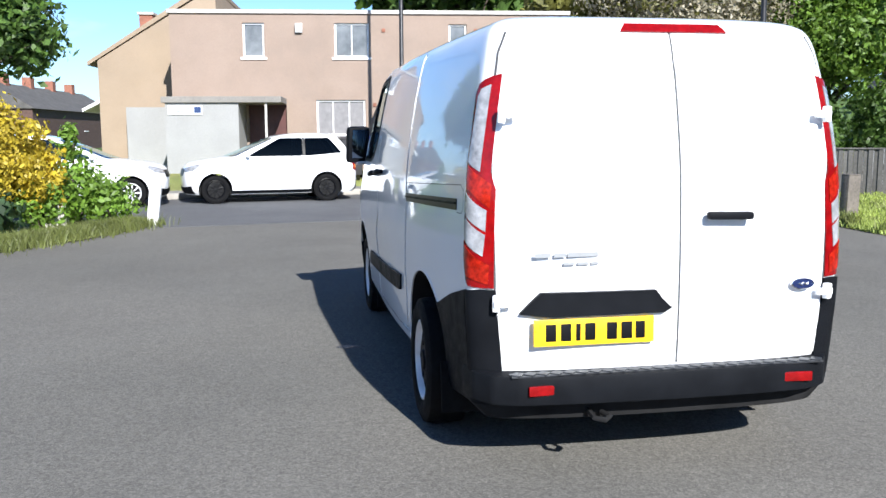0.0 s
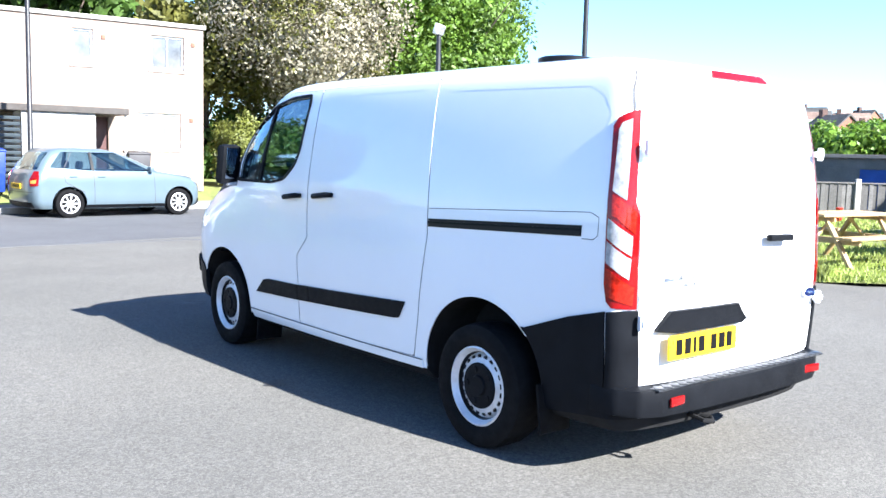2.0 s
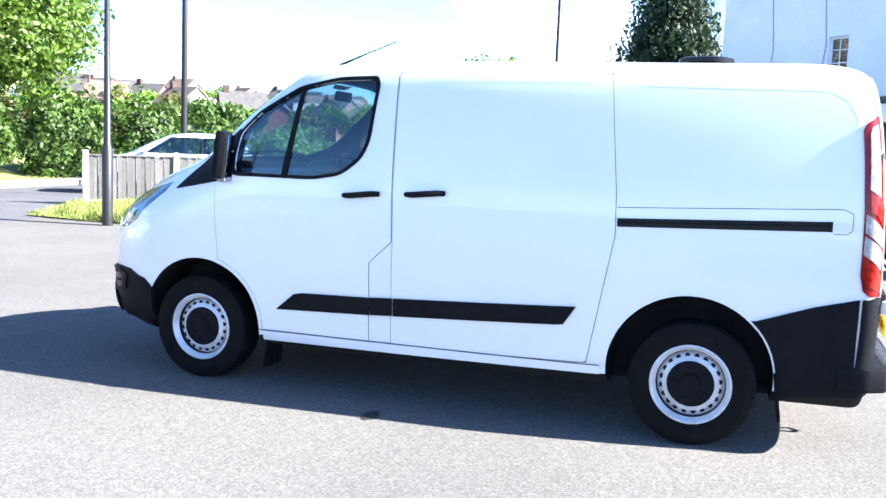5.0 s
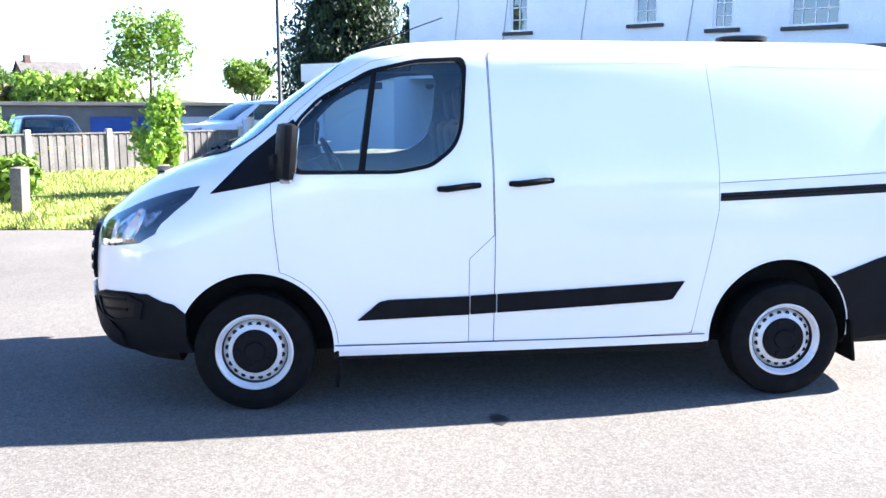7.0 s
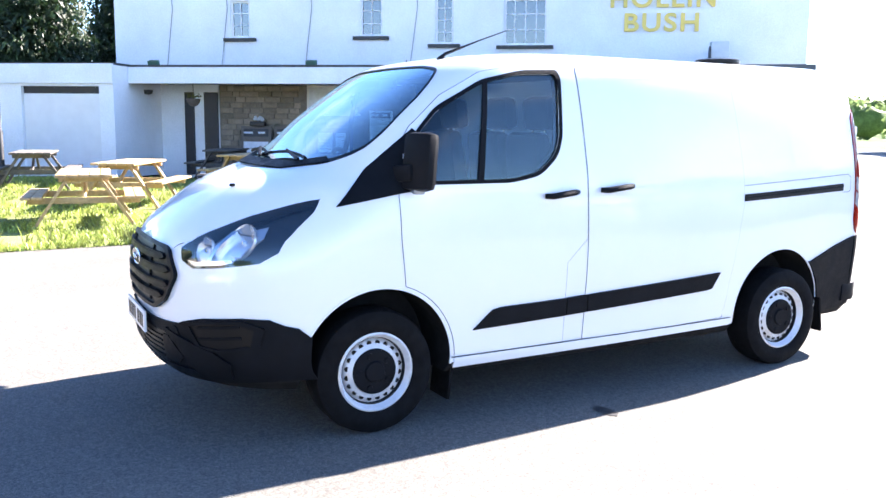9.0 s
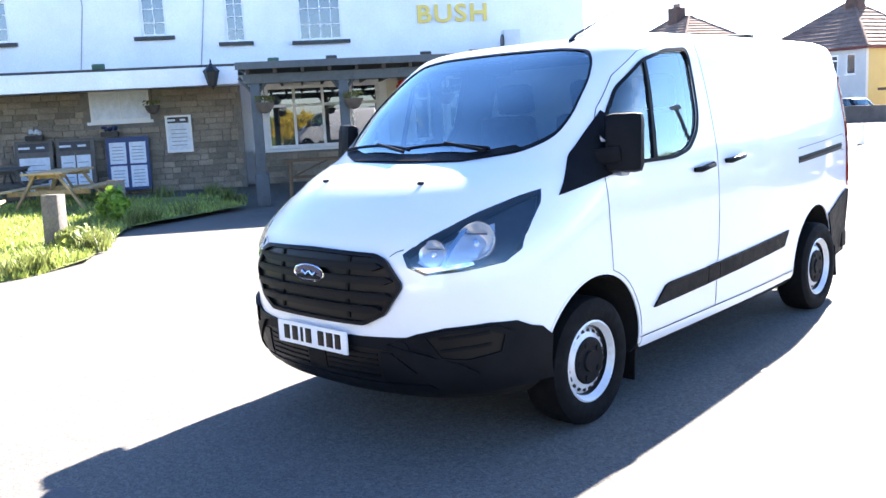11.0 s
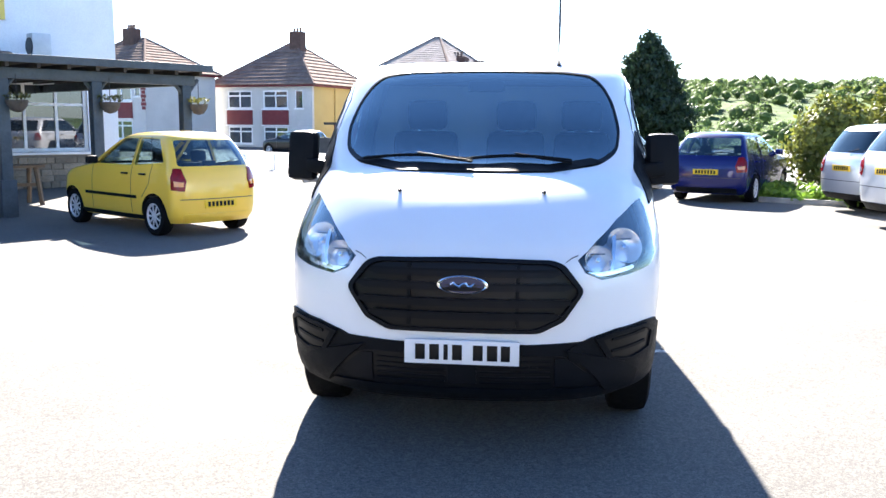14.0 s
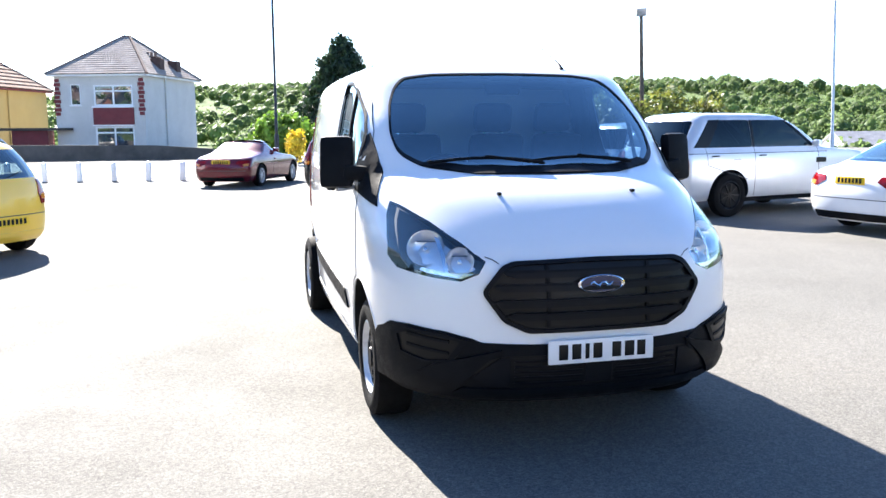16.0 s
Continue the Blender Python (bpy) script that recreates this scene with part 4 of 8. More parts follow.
    part("lamp_red_foot", patch(rz([(61, 0.930), (95, 1.025), (97, 0.945), (88, 0.885), (62, 0.850)]), wrap, 4, 0.05, 0.011, 0.007), ORANGE_LENS, tl, "orange-red fog lens")
    # hinges of the rear doors
    for z in (1.545, 0.775):
        part("door_hinge", join(box((0.032, 0.03, 0.07), pose(sign * (0.748 if z < 1 else 0.722), -2.352 if z < 1 else -2.325, z, 0, 0, sign * 20), 0.008), box((0.075, 0.02, 0.03), pose(sign * (0.725 if z < 1 else 0.70), -2.364 if z < 1 else -2.330, z, 0, 0, 0), 0.005)), WHITE, van)

# rear doors: raised skins that meet at a line left open
bA = VAN.back_angle


def rear_poly(pairs):
    return [(bA(x, z), z) for x, z in pairs]


R = VAN.back
rear_l = part("rear_door", patch(rear_poly([(-0.665, 1.872), (-0.58, 1.905), (0.0, 1.912), (0.020, 1.70), (0.038, 1.30), (0.038, 0.495), (-0.722, 0.495), (-0.735, 0.80), (-0.735, 1.25), (-0.750, 1.35), (-0.738, 1.60), (-0.702, 1.80)]), R, 3, 0.06, 0.006, 0.008), WHITE, van)
rear_r = part("rear_door", patch(rear_poly([(0.030, 1.912), (0.58, 1.905), (0.665, 1.872), (0.702, 1.80), (0.738, 1.60), (0.750, 1.35), (0.735, 1.25), (0.735, 0.80), (0.722, 0.495), (0.048, 0.495), (0.048, 1.30), (0.030, 1.70)]), R, 3, 0.06, 0.006, 0.008), WHITE, van)


def flat_rear(x, z):
    return R(bA(x, z), z)


part("rear_gap", ribbon([(0.015, 1.91), (0.025, 1.70), (0.043, 1.30), (0.043, 0.49)], flat_rear, 0.008, 0.002), GAP, van)
for q in (-1, 1):
    part("hinge_gap", ribbon([(q * x, z) for x, z in ((0.675, 1.885), (0.712, 1.80), (0.747, 1.60), (0.758, 1.35), (0.745, 0.80), (0.731, 0.49))], flat_rear, 0.009, 0.002), GAP, van)
part("door_crease", ribbon([(-0.75, 0.775), (-0.02, 0.775)], flat_rear, 0.010, 0.0085), WHITE, rear_l)
part("rear_handle", box((0.205, 0.035, 0.034), pose(0.25, -2.40, 1.122, 0, 1, 0), 0.012), PLASTIC, rear_r, "black rear door handle")
part("handle_cup", patch(rounded([(bA(x, z), z) for x, z in ((0.17, 1.09), (0.33, 1.09), (0.33, 1.155), (0.17, 1.155))], 0.02, 5), R, 2, 0.02, 0.0075, 0.004), WHITE, rear_r)
trim = [(-0.650, 0.728), (-0.563, 0.815), (-0.068, 0.815), (0.008, 0.740), (-0.03, 0.718), (-0.52, 0.712)]
part("plate_trim", join(patch([(bA(x, z), z) for x, z in trim], R, 3, 0.03, 0.03, 0.03)), PLASTIC, rear_l, "black moulding above the plate")


def number_plate(parent, colour, at, flip):
    """A plate with bars for its writing."""
    pl = part("number_plate", box((0.525, 0.012, 0.112), at, 0.004), colour, parent, "number plate")
    for x, w in ((-0.19, 0.045), (-0.125, 0.045), (-0.072, 0.02), (-0.02, 0.045), (0.075, 0.045), (0.14, 0.048), (0.20, 0.042)):
        part("plate_bar", box((w, 0.003, 0.072), at @ pose(x, -0.0065 * flip, 0), 0.001), INK, pl)


number_plate(rear_l, PLATE_Y, pose(-0.337, -2.388, 0.650, -1.5, 0, 0), 1)
for x, w, z, h in ((-0.585, 0.07, 0.972, 0.018), (-0.51, 0.05, 0.972, 0.018), (-0.45, 0.055, 0.972, 0.018), (-0.385, 0.08, 0.972, 0.018),
                   (-0.47, 0.05, 0.935, 0.012), (-0.41, 0.05, 0.935, 0.012), (-0.36, 0.035, 0.935, 0.012)):
    part("lettering_bar", box((w, 0.004, h), pose(x + 0.024, -2.3745, z)), GREY_LETTER, rear_l)


def oval_badge(parent, at, w, h):
    ring = bmesh.new()
    add_lathe(ring, [(0.0, 1.0), (0.010, 1.0), (0.012, 0.93), (0.008, 0.86)], 40, None, "z")
    bmesh.ops.recalc_face_normals(ring, faces=ring.faces)
    bmesh.ops.transform(ring, matrix=at @ Matrix.Diagonal((w / 2, h / 2, 1, 1)), verts=ring.verts)
    bd = part("badge", ring, CHROME_PLAIN, parent, "oval badge with a bright rim")
    disc = bmesh.new()
    add_lathe(disc, [(0.006, 0.86), (0.0105, 0.84)], 40, None, "z")
    bmesh.ops.transform(disc, matrix=at @ Matrix.Diagonal((w / 2, h / 2, 1, 1)), verts=disc.verts)
    bmesh.ops.recalc_face_normals(disc, faces=disc.faces)
    part("badge_field", disc, BADGE_BLUE, bd)
    wave = bmesh.new()
    pts = [at @ Vector((w * (-0.24 + 0.06 * i), h * 0.10 * math.sin(i * 1.7), 0.012)) for i in range(9)]
    add_tube(wave, pts, [h * q for q in (0.03, 0.10, 0.07, 0.11, 0.06, 0.10, 0.06, 0.09, 0.03)], 6)
    part("badge_mark", wave, CHROME_PLAIN, bd)


oval_badge(rear_r, pose(0.615, -2.366, 0.815, 90, 0, 0), 0.11, 0.048)

# high brake lamp
part("brake_lamp", join(patch([(bA(-0.20, 1.90), 1.882), (bA(0.27, 1.90), 1.882), (bA(0.245, 1.91), 1.915), (bA(-0.18, 1.91), 1.915)], R, 3, 0.015, 0.012, 0.014)), RED_LENS, van, "red high-level brake lamp")

# rear bumper with a ribbed step
bump = [(-0.855, -2.15), (-0.835, -2.29), (-0.775, -2.385), (-0.66, -2.428), (-0.40, -2.447), (0.0, -2.455), (0.40, -2.447), (0.62, -2.425), (0.735, -2.375), (0.805, -2.28), (0.83, -2.15)]
rb = part("rear_bumper", prism(bump, "z", 0.352, 0.480, 0.02), PLASTIC, van, "black rear bumper")
tread = bmesh.new()
for i in range(25):
    x = -0.67 + i * 0.0562
    add_box(tread, (0.042, 0.05, 0.008), pose(x, -2.402, 0.483, 0, 0, -38), 0.002)
part("step_ribs", tread, STEP_GREY, rb)
part("step_strip", span((-0.70, -2.428, 0.474), (0.70, -2.375, 0.482), 0.002), STEP_GREY, rb)
for x, tilt in ((-0.57, -5), (0.575, 5)):
    part("rear_reflector", box((0.125, 0.012, 0.042), pose(x, -2.436, 0.42, 0, 0, -tilt), 0.005), RED_LENS, rb)
part("tow_eye", tube([(-0.34, -2.30, 0.30), (-0.34, -2.42, 0.285), (-0.30, -2.44, 0.28), (-0.27, -2.41, 0.285), (-0.29, -2.36, 0.29)], 0.012), LINER, van)

# front bumper: black lower half that wraps to the arches
cA = VAN.front_angle


def front_poly(pairs):
    return [(cA(x, z), z) for x, z in pairs]


edge = [(0.0, 0.578), (0.30, 0.576), (0.545, 0.586), (0.59, 0.604), (0.70, 0.632), (0.84, 0.646), (0.905, 0.640)]
top = front_poly([(-x, z) for x, z in reversed(edge[1:])] + edge)
ends = [(74, 0.606), (78, 0.592), (82, 0.54), (80.5, 0.33), (70, 0.335)]
low = [(0.60, 0.305), (0.30, 0.295), (0.0, 0.292)]
lowp = [(cA(x, z), z) for x, z in low] + [(cA(-x, z), z) for x, z in reversed(low[:-1])]
fb = part("front_bumper", patch([p for p in top] + ends + lowp + [(-a, z) for a, z in reversed(ends)], VAN.front, 4, 0.04, 0.010, 0.03), PLASTIC, van, "black front bumper")
intake = rounded(front_poly([(-0.62, 0.47), (-0.44, 0.525), (0.44, 0.525), (0.62, 0.47), (0.40, 0.365), (-0.40, 0.365)]), 1.0)
ik = part("lower_intake", patch(intake, VAN.front, 4, 0.03, 0.0125, 0.01), INK, fb)
for z in (0.395, 0.42, 0.445, 0.47, 0.495):
    for a, b in ((-0.40, -0.08), (0.08, 0.40)):
        part("intake_slat", patch(front_poly([(a, z), (b, z), (b, z + 0.008), (a, z + 0.008)]), VAN.front, 3, 0.02, 0.020, 0.01), TRIM, ik)
part("intake_block", patch(front_poly([(-0.065, 0.39), (0.065, 0.39), (0.065, 0.52), (-0.065, 0.52)]), VAN.front, 3, 0.03, 0.018, 0.01), PLASTIC, ik)
for q in (-1, 1):
    part("bumper_cheek", patch(front_poly([(q * x, z) for x, z in ((0.46, 0.555), (0.60, 0.520), (0.74, 0.475), (0.80, 0.420), (0.78, 0.345), (0.66, 0.345), (0.60, 0.420))]), VAN.front, 3, 0.03, 0.026, 0.02), PLASTIC, fb)
    part("intake_side", patch(front_poly([(q * x, z) for x, z in ((0.42, 0.515), (0.47, 0.515), (0.58, 0.425), (0.52, 0.385), (0.42, 0.385))]), VAN.front, 3, 0.03, 0.020, 0.01), TRIM, ik)
part("tow_cap", lathe([(0.0, 0.045), (0.010, 0.042), (0.011, 0.0)], 20, Matrix.Translation(VAN.front(cA(-0.52, 0.53), 0.53)) @ pose(0, 0.008, 0, -90, 0, 22), "z"), PLASTIC, fb)
part("bumper_lip", patch(front_poly([(-0.66, 0.34), (0.66, 0.34), (0.62, 0.37), (-0.62, 0.37)]), VAN.front, 4, 0.03, 0.020, 0.02), TRIM, fb)
number_plate(fb, PLATE_W, pose(0, 2.468, 0.543, 0, 0, 180), 1)

# grille
gr = [(-0.545, 0.82), (-0.455, 0.935), (-0.40, 0.955), (0.0, 0.965), (0.40, 0.955), (0.455, 0.935), (0.545, 0.82), (0.455, 0.685), (0.40, 0.66), (0.345, 0.632), (-0.345, 0.632), (-0.40, 0.66), (-0.455, 0.685)]
grp = rounded(front_poly(gr), 1.2)
grille = part("grille", patch(grp, VAN.front, 3, 0.03, 0.004, 0.004), INK, van, "black six-sided grille")
gin = [(a * 0.945, 0.80 + (z - 0.80) * 0.90) for a, z in grp]
part("grille_frame", patch(grp, VAN.front, 3, 0.03, 0.022, 0.02, hole=gin), TRIM, grille)
for z, half in ((0.905, 0.445), (0.845, 0.50), (0.775, 0.50), (0.715, 0.445)):
    part("grille_bar", patch(front_poly([(-half, z - 0.004), (-half + 0.05, z - 0.022), (half - 0.05, z - 0.022), (half, z - 0.004), (half - 0.04, z + 0.012), (-half + 0.04, z + 0.012)]), VAN.front, 3, 0.02, 0.030, 0.028), TRIM, grille, "dark grille bar")
# Thin lighter ribbons paint in the highlight near each bar's upper edge.
for z, half in ((0.905, 0.425), (0.845, 0.48), (0.775, 0.48), (0.715, 0.425)):
    part("bar_edge", ribbon(front_poly([(-half + 2 * half * i / 12, z + 0.006) for i in range(13)]), VAN.front, 0.007, 0.0315, step=4.0), PLASTIC, grille, "painted highlight along a grille bar")
for x in (-0.25, 0.25):
    part("grille_rib", patch(front_poly([(x - 0.008, 0.66), (x + 0.008, 0.66), (x + 0.008, 0.94), (x - 0.008, 0.94)]), VAN.front, 1, 0.03, 0.012, 0.01), PLASTIC, grille)
oval_badge(grille, pose(0, 2.45, 0.853, 90, 0, 180), 0.232, 0.086)

# bonnet edges and washer jets
for q in (-1, 1):
    part("bonnet_gap", ribbon([(q * cA(x, z), z) for x, z in ((0.520, 0.978), (0.49, 0.968), (0.462, 0.948))], VAN.front, 0.005, 0.0012), GAP, van)
for x in (-0.357, 0.357):
    p = VAN.front(cA(x, 1.24), 1.24)
    part("washer_jet", box((0.02, 0.03, 0.016), Matrix.Translation(p + Vector((0, 0.004, 0.006))), 0.005), INK, van)

# windscreen, its black border, wipers
SCREEN = [(cA(x, z), z) for x, z in rounded(mirrored(SCREEN_X), 0.04)]
ws = part("windscreen", patch(SCREEN, VAN.front, 4, 0.04, -0.004, 0.0), SCREEN_GLASS, van, "raked windscreen glass")
ws.visible_shadow = False
wide = [(a * 1.014, 1.60 + (z - 1.60) * (1.07 if z < 1.6 else 1.012)) for a, z in SCREEN]
thin = [(a * 0.986, 1.60 + (z - 1.60) * (0.955 if z < 1.6 else 0.985)) for a, z in SCREEN]
part("screen_border", patch(wide, VAN.front, 4, 0.04, 0.002, 0.008, hole=thin), INK, ws, "black printed border")
part("scuttle", patch([(cA(x, z), z) for x, z in ((-0.66, 1.372), (-0.40, 1.330), (0.40, 1.330), (0.66, 1.372), (0.60, 1.395), (0.38, 1.362), (-0.38, 1.362), (-0.60, 1.395))], VAN.front, 4, 0.02, 0.008, 0.01), PLASTIC, van)
part("sensor_patch", patch([(cA(x, z), z) for x, z in ((-0.13, 1.883), (-0.08, 1.860), (0.08, 1.860), (0.13, 1.883))], VAN.front, 3, 0.03, -0.010, 0.004), INK, ws)


def on_screen(x, z, off=0.03):
    p = VAN.front(cA(x, z), z)
    return p + Vector((0, off * 0.8, off * 0.6))


for x0, x1 in ((0.02, 0.62), (-0.50, 0.10)):
    wb = bmesh.new()
    add_tube(wb, [on_screen(x1 if i == 0 else x1 + (x0 - x1) * i / 8, 1.365 + 0.022 * math.sin(math.pi * i / 8) + 0.01, 0.022) for i in range(9)], 0.009, 6)
    add_tube(wb, [on_screen(0.02 if x0 > 0 else -0.50, 1.36, 0.035), on_screen((x0 + x1) / 2, 1.40, 0.032)], 0.009, 6)
    part("wiper", wb, PLASTIC, van, "black wiper blade and arm")

# cab: dashboard, wheel, seats, bulkhead
part("bulkhead", prism([(-0.86, 0.72), (0.86, 0.72), (0.86, 1.5), (0.76, 1.84), (-0.76, 1.84), (-0.86, 1.5)], "y", 0.03, 0.06), BULKHEAD, van, "pale grey bulkhead")
dash = part("dashboard", prism([(1.66, 0.75), (1.66, 1.25), (1.56, 1.295), (1.30, 1.285), (1.16, 1.20), (1.16, 0.95), (1.25, 0.75)], "x", -0.74, 0.74, 0.03), CABIN, van, "dark grey dashboard")
part("instrument_hood", box((0.36, 0.22, 0.09), pose(0.40, 1.27, 1.315, -8, 0, 0), 0.035), CABIN, dash)
rim = bmesh.new()
hub = pose(0.40, 1.06, 1.24, 62, 0, 0)
add_tube(rim, [hub @ Vector((0.185 * math.cos(a), 0.185 * math.sin(a), 0)) for a in (2 * math.pi * i / 28 for i in range(29))], 0.016, 8)
for a in (0.3, 2.84, 4.71):
    add_tube(rim, [hub @ Vector((0, 0, 0)), hub @ Vector((0.18 * math.cos(a), 0.18 * math.sin(a), 0))], 0.017, 6)
add_lathe(rim, [(-0.03, 0.05), (0.02, 0.06), (0.03, 0.03)], 16, hub, "z")
part("steering_wheel", rim, INK, van, "black steering wheel")
for x, w in ((0.45, 0.50), (-0.16, 0.44), (-0.60, 0.42)):
    seat = part("seat_back", box((w, 0.13, 0.62), pose(x, 0.33, 1.22, -8, 0, 0), 0.05, taper=(0.86, 0.8)), SEAT, van, "dark cloth seat back")
    part("seat_cushion", box((w, 0.48, 0.16), pose(x, 0.60, 0.90, 5, 0, 0), 0.05), SEAT, seat)
    part("headrest", box((0.27, 0.10, 0.20), pose(x, 0.275, 1.635, -8, 0, 0), 0.045), SEAT, seat)
    for d in (-0.06, 0.06):
        part("headrest_post", tube([(x + d, 0.29, 1.50), (x + d, 0.28, 1.60)], 0.006, 6), CHROME_PLAIN, seat)
part("interior_mirror", box((0.22, 0.03, 0.07), pose(0, 0.98, 1.80, 10, 0, 0), 0.015), INK, van)

# aerial and roof vent
part("aerial", tube([(-0.43, 0.86, 1.925), (-0.43, 0.82, 1.96), (-0.435, 0.60, 2.045), (-0.44, 0.42, 2.11)], [0.018, 0.010, 0.004, 0.003], 6), INK, van, "whip aerial")
vent = part("roof_vent", lathe([(1.985, 0.12), (2.005, 0.13), (2.012, 0.10), (2.012, 0.15), (2.035, 0.15), (2.042, 0.13), (2.044, 0.0)], 32, Matrix.Translation((-0.30, -1.40, -0.012)), "z"), INK, van, "black round roof vent")


def wheel(parent, x, y, z, sign, radius, width, rim_r, name="wheel", holes=20, black=False):
    """A road wheel, its face to the side sign: tyre, pierced steel rim, centre cap."""
    m = Matrix.Translation((x, y, z)) @ Matrix.Diagonal((sign, 1, 1, 1))
    w = width / 2
    t = part(name, lathe([(-w * 0.9, rim_r), (-w, radius * 0.86), (-w * 0.85, radius * 0.975), (-w * 0.55, radius), (w * 0.55, radius), (w * 0.85, radius * 0.975), (w, radius * 0.87),
                          (w * 0.98, rim_r * 1.12), (w * 0.86, rim_r * 1.03), (w * 0.30, rim_r)], 48, m, caps=False), RUBBER, parent, "black tyre")
    face = INK if black else STEEL
    r = part("rim", lathe([(w * 0.72, rim_r * 1.04), (w * 0.86, rim_r * 1.03), (w * 0.90, rim_r * 0.985), (w * 0.84, rim_r * 0.945), (w * 0.66, rim_r * 0.915), (w * 0.60, rim_r * 0.875), (w * 0.40, rim_r * 0.862), (w * 0.38, rim_r * 0.835), (w * 0.47, rim_r * 0.80),
                           (w * 0.56, rim_r * 0.70), (w * 0.66, rim_r * 0.60), (w * 0.50, rim_r * 0.52), (w * 0.42, rim_r * 0.05)], 48, m, caps=False), face, t, "silver steel rim" if not black else "black alloy rim")
    # Black ring that paints the shade into the rim's groove.
    part("rim_crease", lathe([(w * 0.605, rim_r * 0.885), (w * 0.615, rim_r * 0.872), (w * 0.41, rim_r * 0.858), (w * 0.39, rim_r * 0.845)], 40, m, caps=False), INK, r)
    return t, r, m, w


for yc in (1.466, -1.466):
    for sign in (-1, 1):
        t, r, m, w = wheel(van, sign * 0.835 if yc > 0 or sign < 0 else 0.865, yc, 0.321, sign, 0.321, 0.215, 0.200)
        for i in range(20):
            a = 2 * math.pi * (i + 0.5) / 20
            part("rim_hole", lathe([(w * 0.40, 0.0135), (w * 0.548, 0.0135)], 10, m @ Matrix.Translation((0.0, 0.146 * math.cos(a), 0.146 * math.sin(a)))), INK, r)
        part("centre_cap", lathe([(w * 0.50, 0.120), (w * 0.72, 0.118), (w * 0.76, 0.109), (w * 0.73, 0.082), (w * 0.74, 0.056), (w * 0.84, 0.050), (w * 0.84, 0.0)], 32, m), PLASTIC, r, "black plastic centre cap")
        for i in range(5):
            a = 2 * math.pi * i / 5
            part("cap_boss", lathe([(w * 0.70, 0.018), (w * 0.79, 0.015)], 8, m @ Matrix.Translation((0, 0.088 * math.cos(a), 0.088 * math.sin(a)))), PLASTIC, r)
part("axle", join(tube([(-0.8, 1.466, 0.321), (0.8, 1.466, 0.321)], 0.05), tube([(-0.8, -1.466, 0.321), (0.8, -1.466, 0.321)], 0.05)), LINER, van)

